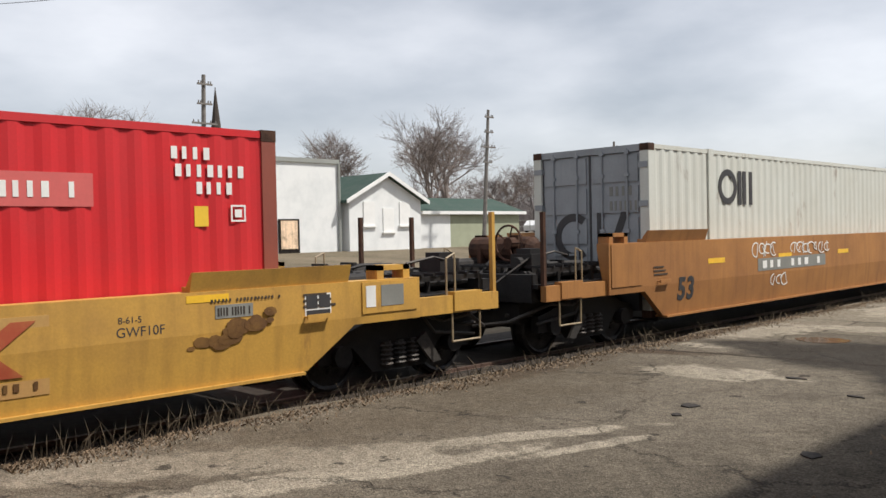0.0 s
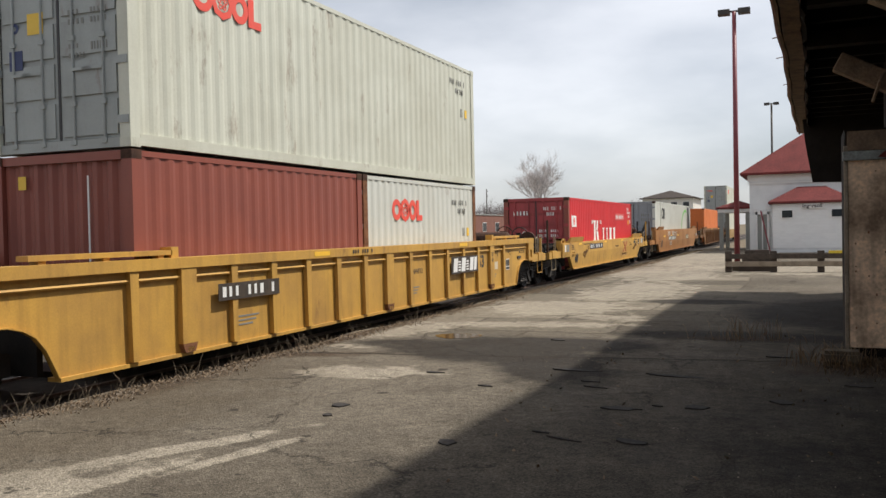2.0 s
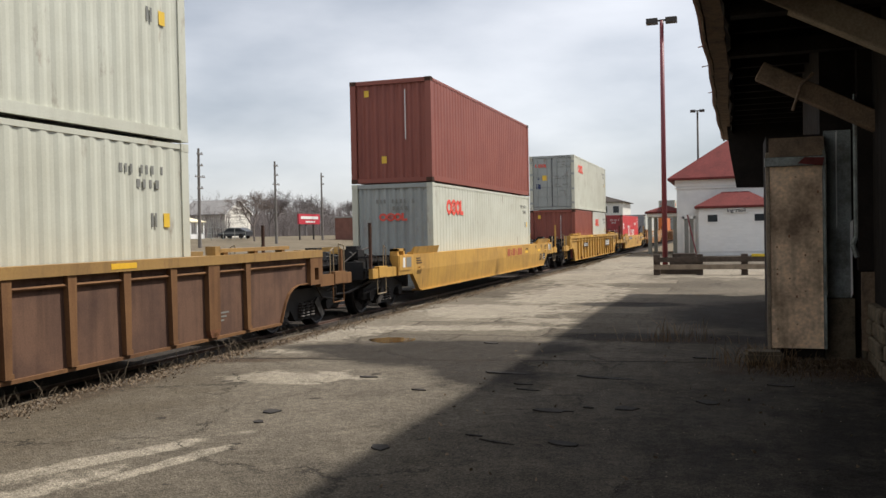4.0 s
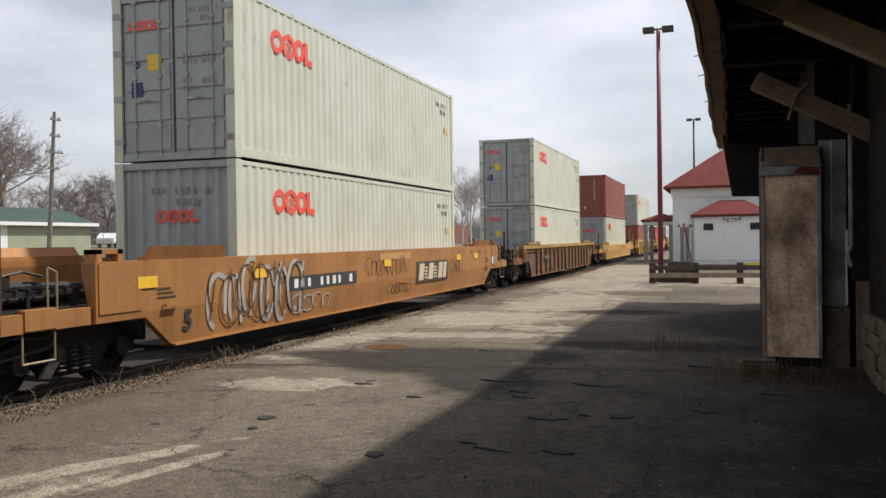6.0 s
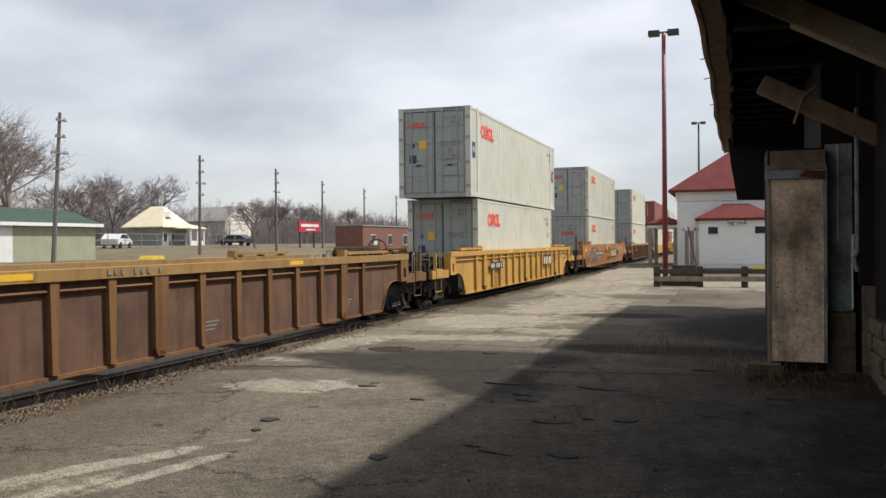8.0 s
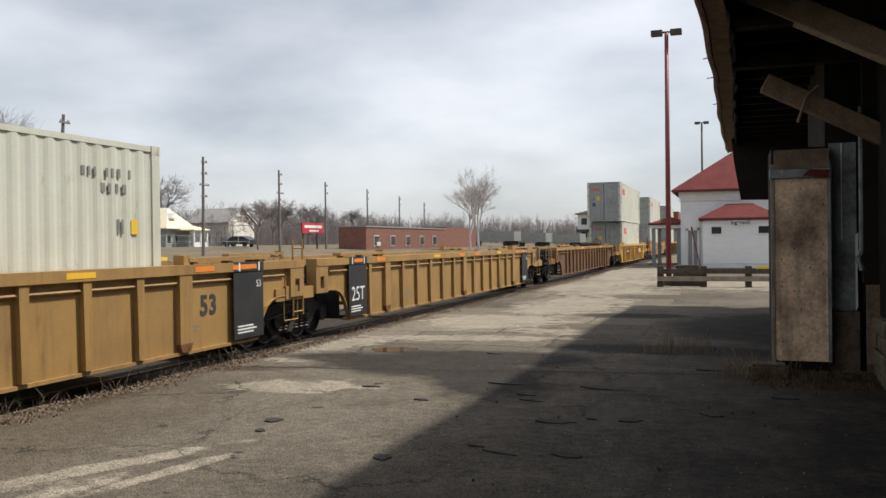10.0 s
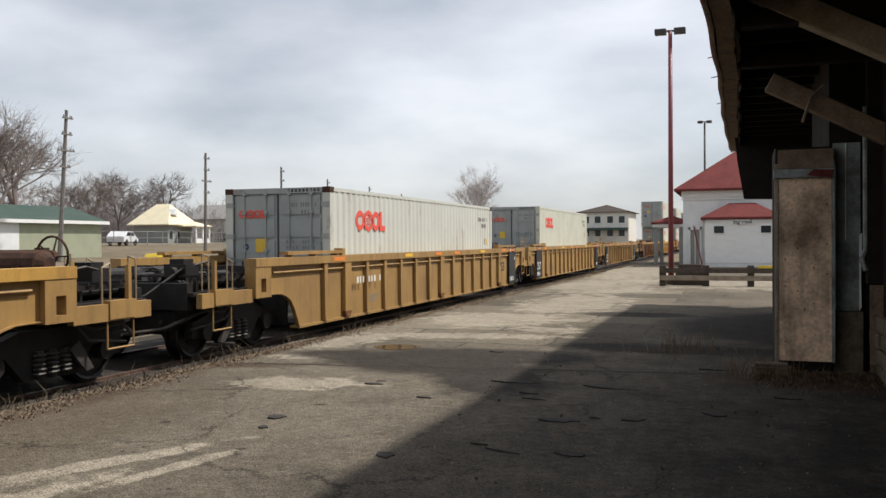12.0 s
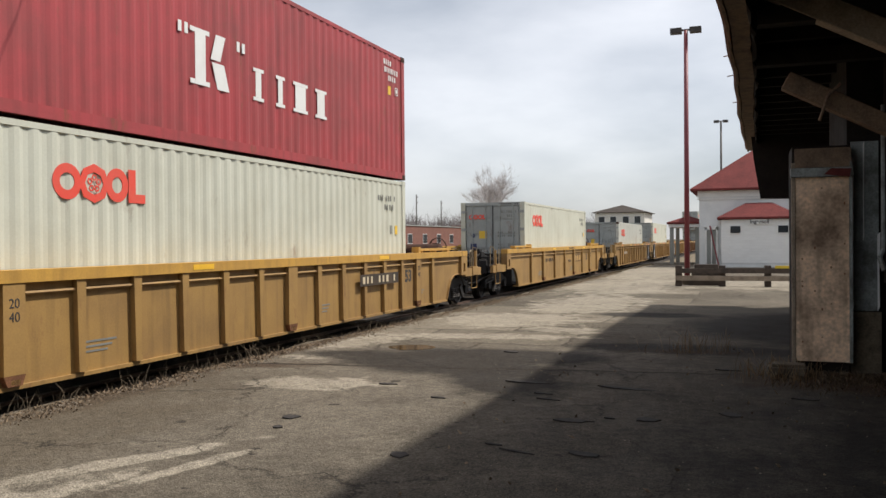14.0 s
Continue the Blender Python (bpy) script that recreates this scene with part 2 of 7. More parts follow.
def make_truck():
    """A three-piece freight truck: side frames, spring nests, bolster and two wheelsets."""
    bm = bmesh.new()
    for s in (1, -1):
        x = 1.0 * s
        prism(bm, [(-1.22, 0.36), (-1.22, 0.60), (-0.95, 0.66), (-0.5, 0.80), (0.5, 0.80), (0.95, 0.66), (1.22, 0.60), (1.22, 0.36), (0.98, 0.36), (0.98, 0.50),
                   (0.72, 0.52), (0.42, 0.20), (-0.42, 0.20), (-0.72, 0.52), (-0.98, 0.50), (-0.98, 0.36)], "x", x - 0.07, x + 0.07)
        for y in (-0.9, 0.9):
            tube(bm, (x - 0.02 * s, y, 0.44), (x + 0.14 * s, y, 0.44), 0.13, n=12)
    box(bm, -1.0, 1.0, -0.20, 0.20, 0.50, 0.78)
    truck = part("truck", bm, IRON)
    sp = bmesh.new()
    for k in range(5):
        torus(sp, (1.06, 0, 0.28 + 0.055 * k), (0, 0, 1), 0.085, 0.017, 10, 4)
    tube(sp, (1.06, 0, 0.25), (1.06, 0, 0.55), 0.07, n=8)
    coil = part("spring", sp, STEEL_DARK, truck, "dusty coil spring")
    coil.matrix_basis = pose(0, -0.21, 0)
    for dx, dy in ((0, 0), (0, 0.21), (-2.12, -0.21), (-2.12, 0), (-2.12, 0.21)):
        again("spring", coil, truck, pose(dx, dy, 0))
    ws = bmesh.new()
    tube(ws, (-0.95, 0, 0), (0.95, 0, 0), 0.075, n=10)
    for s in (1, -1):
        tube(ws, (0.70 * s, 0, 0), (0.83 * s, 0, 0), 0.435, n=28)
        tube(ws, (0.66 * s, 0, 0), (0.70 * s, 0, 0), 0.465, n=28)
        torus(ws, (0.835 * s, 0, 0), (1, 0, 0), 0.39, 0.035, 28, 5)
        tube(ws, (0.83 * s, 0, 0), (0.90 * s, 0, 0), 0.16, 0.12, n=14)
        for k in range(4):
            a = 1.5708 * k
            box(ws, 0.83 * s - 0.01, 0.83 * s + 0.03, 0.2 * math.cos(a) - 0.02, 0.2 * math.cos(a) + 0.02, 0.2 * math.sin(a) - 0.02, 0.2 * math.sin(a) + 0.02)
    w = part("wheelset", ws, WHEEL, truck, "pair of worn steel wheels on an axle")
    w.matrix_basis = pose(0, -0.9, 0.44)
    again("wheelset", w, truck, pose(0, 0.9, 0.44))
    return truck


TRUCK = make_truck()


def put_truck(car, y):
    """A copy of the truck as a part of a car."""
    t = copy_thing(TRUCK, pose(0, y, 0))
    t.parent = car
    for c in t.children:
        if c.name.startswith("wheelset"):
            WHEELSETS.append(c)
    return t


def end_gear(car, paint, y, s, brake, tall=False):
    """Platform, steps, rails, hoses and coupler of one car end; y: where the sill ends, s: which way out."""
    bm = bmesh.new()
    box(bm, -1.30, 1.30, min(y - 0.15 * s, y + 1.5 * s), max(y - 0.15 * s, y + 1.5 * s), 1.02, 1.08)
    box(bm, -0.35, 0.35, min(y - 0.6 * s, y + 1.9 * s), max(y - 0.6 * s, y + 1.9 * s), 0.66, 1.02)
    box(bm, -1.2, 1.2, min(y + 1.38 * s, y + 1.52 * s), max(y + 1.38 * s, y + 1.52 * s), 0.82, 1.22)
    part("end_platform", bm, IRON, car, "black greasy end platform")
    bm = bmesh.new()
    y0, y1 = sorted((y - 0.35 * s, y + 1.25 * s))
    box(bm, -1.05, 0.80, y0, y1, 1.09, 1.24)
    bmesh.ops.bevel(bm, geom=bm.edges[:], offset=0.03, segments=2, affect="EDGES")
    part("gear_box", bm, IRON, car, "black brake gear housing")
    bm = bmesh.new()
    y0, y1 = sorted((y - 0.2 * s, y + 1.45 * s))
    box(bm, -0.9, 0.9, y0, y1, 0.50, 0.80)
    part("draft_sill", bm, IRON, car)
    bm = bmesh.new()
    for xx in (0.95, 0.7):
        tube(bm, (xx, y - 0.7 * s, 0.62), (xx, y + 1.5 * s, 0.62), 0.03, n=6)
    bend(bm, [(1.15, y + 0.2 * s, 0.95), (1.18, y + 0.5 * s, 0.6), (1.1, y + 1.3 * s, 0.5)], 0.022)
    part("brake_rod", bm, STEEL_DARK, car)
    bm = bmesh.new()
    for i, (x, z, r) in enumerate(((0.55, 1.26, 0.10), (-0.1, 1.24, 0.12), (-0.65, 1.30, 0.13), (0.9, 1.2, 0.06))):
        tube(bm, (x, y - 0.5 * s, z), (x, y + (0.9 + 0.15 * i) * s, z), r, n=10)
        for q in (0.1, 0.6):
            box(bm, x - r - 0.02, x + r + 0.02, y + q * s - 0.03, y + q * s + 0.03, z - r - 0.1, z + r + 0.02)
    bend(bm, [(0.2, y + 0.2 * s, 1.36), (0.35, y + 0.5 * s, 1.40), (0.5, y + 0.9 * s, 1.36), (0.55, y + 1.3 * s, 1.28), (0.6, y + 1.5 * s, 1.12)], 0.022)
    bend(bm, [(-0.3, y + 0.1 * s, 1.34), (-0.2, y + 0.5 * s, 1.42), (-0.1, y + 0.9 * s, 1.42), (0.1, y + 1.4 * s, 1.2)], 0.022)
    part("brake_cylinder", bm, IRON, car, "black air tanks and brake pipes")
    bm = bmesh.new()
    e = y + 2.05 * s
    tube(bm, (0, y + 1.2 * s, 0.86), (0, e - 0.3 * s, 0.86), 0.11, n=8)
    box(bm, -0.16, 0.16, min(e - 0.36 * s, e + 0.02 * s), max(e - 0.36 * s, e + 0.02 * s), 0.70, 1.02)
    bend(bm, [(0.25, y + 1.5 * s, 0.8), (0.3, y + 1.9 * s, 0.45), (0.2, e, 0.42)], 0.025)
    part("coupler", bm, IRON, car, "rusty knuckle coupler with air hose")
    if brake:
        bm = bmesh.new()
        tube(bm, (-0.75, y + 0.55 * s, 1.56), (0.45, y + 0.55 * s, 1.56), 0.20, n=14)
        tube(bm, (-0.75, y + 0.55 * s, 1.56), (-0.84, y + 0.55 * s, 1.56), 0.19, 0.10, n=14)
        tube(bm, (0.45, y + 0.55 * s, 1.56), (0.54, y + 0.55 * s, 1.56), 0.19, 0.10, n=14)
        for xx in (-0.5, 0.2):
            box(bm, xx - 0.04, xx + 0.04, y + 0.55 * s - 0.22, y + 0.55 * s + 0.22, 1.2, 1.58)
        part("air_reservoir", bm, DARK_RUST, car, "rusty black air reservoir on brackets")
    # valve body and grating that fill the gap behind the steps
    bm = bmesh.new()
    box(bm, 0.55, 0.95, min(y + 0.85 * s, y + 1.2 * s), max(y + 0.85 * s, y + 1.2 * s), 1.2, 1.50)
    box(bm, 0.62, 0.88, min(y + 0.9 * s, y + 1.15 * s), max(y + 0.9 * s, y + 1.15 * s), 1.50, 1.58)
    tube(bm, (0.75, y + 1.2 * s, 1.36), (0.75, y + 1.32 * s, 1.36), 0.10, n=10)
    part("control_valve", bm, IRON, car, "black brake control valve")
    bm = bmesh.new()
    for k in range(7):
        yk = y + (0.05 + 0.2 * k) * s
        box(bm, -1.25, 1.25, yk - 0.02, yk + 0.02, 1.30, 1.335)
    for xx in (-1.2, -0.4, 0.4, 1.2):
        box(bm, xx - 0.02, xx + 0.02, min(y, y + 1.35 * s), max(y, y + 1.35 * s), 1.24, 1.30)
        box(bm, xx - 0.03, xx + 0.03, y + 1.3 * s - 0.03, y + 1.3 * s + 0.03, 1.05, 1.28)
        box(bm, xx - 0.03, xx + 0.03, y + 0.1 * s - 0.03, y + 0.1 * s + 0.03, 1.05, 1.28)
    part("crossover_grating", bm, IRON, car, "black steel crossover grating")
    bm = bmesh.new()
    bend(bm, [(1.1, y + 0.1 * s, 0.9), (1.22, y + 0.6 * s, 0.74), (1.2, y + 1.1 * s, 0.78), (0.9, y + 1.7 * s, 0.55), (0.5, y + 2.0 * s, 0.5)], 0.028)
    part("air_hose", bm, STEEL_DARK, car, "sagging rubber air hose")
    bm = bmesh.new()
    bend(bm, [(0.9, y + 0.3 * s, 1.46), (0.98, y + 0.7 * s, 1.53), (0.9, y + 1.2 * s, 1.44), (0.6, y + 1.7 * s, 1.05), (0.3, y + 2.0 * s, 0.9)], 0.018)
    part("air_hose", bm, STEEL_DARK, car, "sagging rubber air hose")
    bm = bmesh.new()
    prism(bm, [(y + 0.20 * s, 0.52), (y + 0.48 * s, 0.22), (y + 0.62 * s, 0.24), (y + 0.36 * s, 0.62)], "x", 1.12, 1.17)
    part("brake_lever", bm, STEEL_DARK, car, "slanted brake lever")
    for q in (1, -1):
        bm = bmesh.new()
        x = 1.36 * q
        box(bm, min(x - 0.05 * q, x + 0.05 * q), max(x - 0.05 * q, x + 0.05 * q), min(y, y + 1.45 * s), max(y, y + 1.45 * s), 0.84, 1.06)
        box(bm, min(x - 0.06 * q, x + 0.07 * q), max(x - 0.06 * q, x + 0.07 * q), min(y + 0.62 * s, y + 1.12 * s), max(y + 0.62 * s, y + 1.12 * s), 0.86, 1.10)
        part("step_beam", bm, paint, car)
        bm = bmesh.new()
        for yy in (0.62, 1.12):
            bend(bm, [(x + 0.02 * q, y + yy * s, 1.02), (x + 0.02 * q, y + yy * s, 0.48)], 0.014)
        for z in (0.48,):
            tube(bm, (x + 0.02 * q, y + 0.62 * s, z), (x + 0.02 * q, y + 1.12 * s, z), 0.016, n=6)
        part("step", bm, PIPE if tall else paint, car, "bent steel step iron")
        bm = bmesh.new()
        bend(bm, [(x, y + 0.55 * s, 1.05), (x, y + 0.55 * s, 1.52), (x, y + 0.70 * s, 1.58), (x, y + 0.70 * s, 1.1)], 0.013)
        part("grab_iron", bm, PIPE, car)
        if not tall:
            bm = bmesh.new()
            bend(bm, [(x, y + 1.2 * s, 1.05), (x, y + 1.2 * s, 1.62), (x - 0.12 * q, y + 1.2 * s, 1.66), (x - 0.12 * q, y + 1.2 * s, 1.1)], 0.013)
            part("grab_iron", bm, PIPE, car)
            bm = bmesh.new()
            box(bm, x - 0.03, x + 0.03, y + 1.05 * s - 0.03, y + 1.05 * s + 0.03, 1.0, 1.55)
            part("corner_stanchion", bm, paint, car)
        if tall:
            bm = bmesh.new()
            box(bm, x - 0.045, x + 0.015, y + 1.42 * s - 0.028, y + 1.42 * s + 0.028, 0.9, 2.1)
            part("tall_stanchion", bm, paint if q > 0 and s > 0 and paint is YELLOW else DARK_RUST, car)
    if brake:
        bm = bmesh.new()
        torus(bm, (0.25, y + 0.9 * s, 1.66), (0, s, 0.0), 0.27, 0.018, 20, 5)
        for k in range(5):
            a = 6.283 * k / 5
            tube(bm, (0.25, y + 0.9 * s, 1.66), (0.25 + 0.27 * math.cos(a), y + 0.9 * s, 1.66 + 0.27 * math.sin(a)), 0.012, n=5)
        tube(bm, (0.25, y + 0.75 * s, 1.66), (0.25, y + 0.92 * s, 1.66), 0.09, n=10)
        box(bm, 0.17, 0.33, y + 0.72 * s - 0.05, y + 0.72 * s + 0.05, 1.05, 1.78)
        part("brake_wheel", bm, DARK_RUST, car, "dark rusty spoked hand brake wheel")
        if brake == 2:
            bm = bmesh.new()
            tube(bm, (0.95, y + 1.02 * s, 1.50), (0.95, y + 1.14 * s, 1.50), 0.25, n=16)
            box(bm, 0.85, 1.05, y + 1.08 * s - 0.06, y + 1.08 * s + 0.06, 1.05, 1.5)
            part("brake_drum", bm, DARK_RUST, car, "brown hand brake drum")
            bm = bmesh.new()
            torus(bm, (0.6, y + 1.35 * s, 1.62), (0, s, 0.0), 0.27, 0.016, 20, 5)
            for k in range(5):
                a = 6.283 * k / 5
                tube(bm, (0.6, y + 1.35 * s, 1.62), (0.6 + 0.27 * math.cos(a), y + 1.35 * s, 1.62 + 0.27 * math.sin(a)), 0.01, n=5)
            box(bm, 0.53, 0.67, y + 1.25 * s - 0.04, y + 1.25 * s + 0.04, 1.05, 1.72)
            part("brake_wheel", bm, IRON, car, "black spoked hand brake wheel")


ARCH = [(0.0, 0.30), (0.08, 0.46), (0.17, 0.63), (0.30, 0.78), (0.46, 0.87), (0.66, 0.92), (1.05, 0.93)]


def ribbed_car(paint, chord_paint, u, label, half=8.15, ends=(True, True), panels=False, brake=(False, False), web=None, posts=None, shift=0.35):
    """A well car with outside posts between a top chord and a bottom flange."""
    web = web or paint
    car = tagged(new("well_car"), label, "railway car", "cars of the freight train")
    for q in (1, -1):
        bm = bmesh.new()
        outline = [(-half - y, z) for y, z in ARCH[::-1]] + [(half + y, z) for y, z in ARCH] + [(half + 1.05, 1.42), (-half - 1.05, 1.42)]
        prism(bm, outline, "x", -0.015, 0.015)
        for v in bm.verts:
            v.co.x = (v.co.x + 1.362) * q
        part("side_sheet", bm, web, car)
        bm = bmesh.new()
        a, b = sorted((1.24 * q, 1.47 * q))
        box(bm, a, b, -half - 1.55, half + 1.55, 1.42, 1.56)
        part("top_chord", bm, chord_paint, car)
        bm = bmesh.new()
        tube(bm, (1.405 * q, -half - 0.9, 1.30), (1.405 * q, half + 0.9, 1.30), 0.024, n=6)
        part("brake_pipe", bm, paint, car)
        bm = bmesh.new()
        a, b = sorted((1.22 * q, 1.42 * q))
        box(bm, a, b, -half + 0.02, half - 0.02, 0.255, 0.30)
        part("bottom_flange", bm, paint, car)
        for s in (1, -1):
            bm = bmesh.new()
            a, b = sorted((1.25 * q, 1.46 * q))
            y0, y1 = sorted(((half + 1.05) * s, (half + 1.55) * s))
            ym = (y0 + y1) / 2
            for p in ((y0, ym - 0.08, 0.90, 1.42), (ym + 0.08, y1, 0.90, 1.42), (ym - 0.08, ym + 0.08, 0.90, 0.99), (ym - 0.08, ym + 0.08, 1.22, 1.42)):
                box(bm, a, b, *p)
            part("end_post", bm, paint, car)
            bm = bmesh.new()
            rim = [((half + y) * s, z) for y, z in ARCH]
            a, b = sorted((1.355 * q, 1.425 * q))
            prism(bm, rim + [(y - 0.024 * s, z + 0.012) for y, z in rim[::-1]], "x", a, b)
            part("arch_flange", bm, paint, car)
            bm = bmesh.new()
            a, b = sorted((1.22 * q, 1.40 * q))
            y0, y1 = sorted(((half - 1.9) * s, (half + 0.35) * s))
            box(bm, a, b, y0, y1, 1.60, 1.66)
            for k in range(3):
                yk = y0 + 0.15 + k * 0.93
                box(bm, a + 0.02, b - 0.02, yk, yk + 0.1, 1.55, 1.61)
            box(bm, a, b, (half - 1.95) * s - 0.07, (half - 1.95) * s + 0.07, 1.55, 1.70)
            part("container_guide", bm, chord_paint, car)
    bm = bmesh.new()
    prism(bm, [(-0.05, 0.36), (0.05, 0.36), (0.075, 1.42), (-0.075, 1.42)], "x", 1.20, 1.452)
    box(bm, 1.38, 1.456, -0.055, 0.075, 0.315, 0.37)
    rib = part("side_post", bm, paint, car)
    posts = posts or [k * 1.0 for k in (range(-7, 8) if not panels else range(-7, 7))]
    rib.matrix_basis = pose(0, posts[0], 0)
    for y in posts[1:]:
        again("side_post", rib, car, pose(0, y, 0))
    for y in posts:
        again("side_post", rib, car, pose(0, y, 0, 0, 0, 180))
    bm = bmesh.new()
    box(bm, 1.30, 1.458, -0.15, 0.15, 0.42, 1.42)
    wide = part("wide_post", bm, paint, car)
    bm = bmesh.new()
    prism(bm, [(-0.15, 0.42), (0.15, 0.42), (0.10, 0.30), (-0.10, 0.30)], "x", 1.36, 1.456)
    foot = part("post_foot", bm, RUST, wide)
    wide.matrix_basis = pose(0, posts[1], 0)
    for y in (posts[len(posts) // 2], posts[-2] if not panels else posts[-1]):
        w_ = again("wide_post", wide, car, pose(0, y, 0))
        again("post_foot", foot, w_, pose(0, 0, 0))
    bm = bmesh.new()
    box(bm, -1.22, 1.22, -0.25, 0.25, 0.27, 0.34)
    beam = part("cross_member", bm, IRON, car)
    beam.matrix_basis = pose(0, -half + 0.4, 0)
    for i in range(1, 5):
        again("cross_member", beam, car, pose(0, -half + 0.4 + i * (2 * half - 0.8) / 4, 0))
    bm = bmesh.new()
    box(bm, -1.2, 1.2, -0.04, 0.04, 0.32, 1.4)
    head = part("bulkhead", bm, IRON, car)
    head.matrix_basis = pose(0, half + 0.06, 0)
    again("bulkhead", head, car, pose(0, -half - 0.06, 0))
    for i, s in enumerate((-1, 1)):
        if ends[i]:
            put_truck(car, (half + 1.55) * s)
            end_gear(car, paint, (half + 1.55) * s, s, brake[i])
    for i, (y0, y1) in enumerate(((-0.35 * half, -0.35 * half + 0.5), (0.45 * half, 0.45 * half + 0.5))):
        bar("reflector", 1.4705, y0, y1, 1.455, 1.53, REFLECT, car)
    for y0, w in ((-0.62 * half, 0.8), (0.12 * half, 0.6), (0.72 * half, 0.7)):
        for k in range(3):
            bar("stencil", 1.378, y0 + 0.05 * k, y0 + w * (0.7 + 0.1 * k), 0.52 + 0.06 * k, 0.545 + 0.06 * k, LOGO_GREY, car, 0.004)
    if panels:
        for s, words in ((-1, "25T"), (1, "53"))[0 if panels is True else 1:]:
            yc = (half - 0.36) * s
            bm = bmesh.new()
            box(bm, 1.452, 1.462, yc - 0.45, yc + 0.45, 0.33, 1.40)
            part("black_panel", bm, BLACK_PANEL, car, "black stencilled panel with white lettering")
            text("panel_lettering", words, 0.42 if s < 0 else 0.16, LOGO_WHITE, car, pose(1.464, yc + (0 if s < 0 else 0.3), 0.78 if s < 0 else 1.2) @ SIDE)
            bm = bmesh.new()
            box(bm, 1.238, 1.474, yc - 0.45, yc + 0.45, 1.417, 1.563)
            part("black_band", bm, BLACK_PANEL, car, "black painted length of the top chord")
            for k in (-0.3, 0.3):
                bar("white_tick", 1.4745, yc + k - 0.02, yc + k + 0.02, 1.42, 1.56, LOGO_WHITE, car)
            bar("reflector", 1.4745, yc - 0.22, yc + 0.22, 1.455, 1.53, ORANGE_STRIPE, car)
            for k in range(3):
                bar("stencil", 1.4625, yc - 0.35, yc + 0.12 + 0.1 * (k % 2), 0.42 + 0.05 * k, 0.445 + 0.05 * k, LOGO_WHITE, car)
    MOVING.append((car, u + shift, TRACK_X, 0.0))
    return car


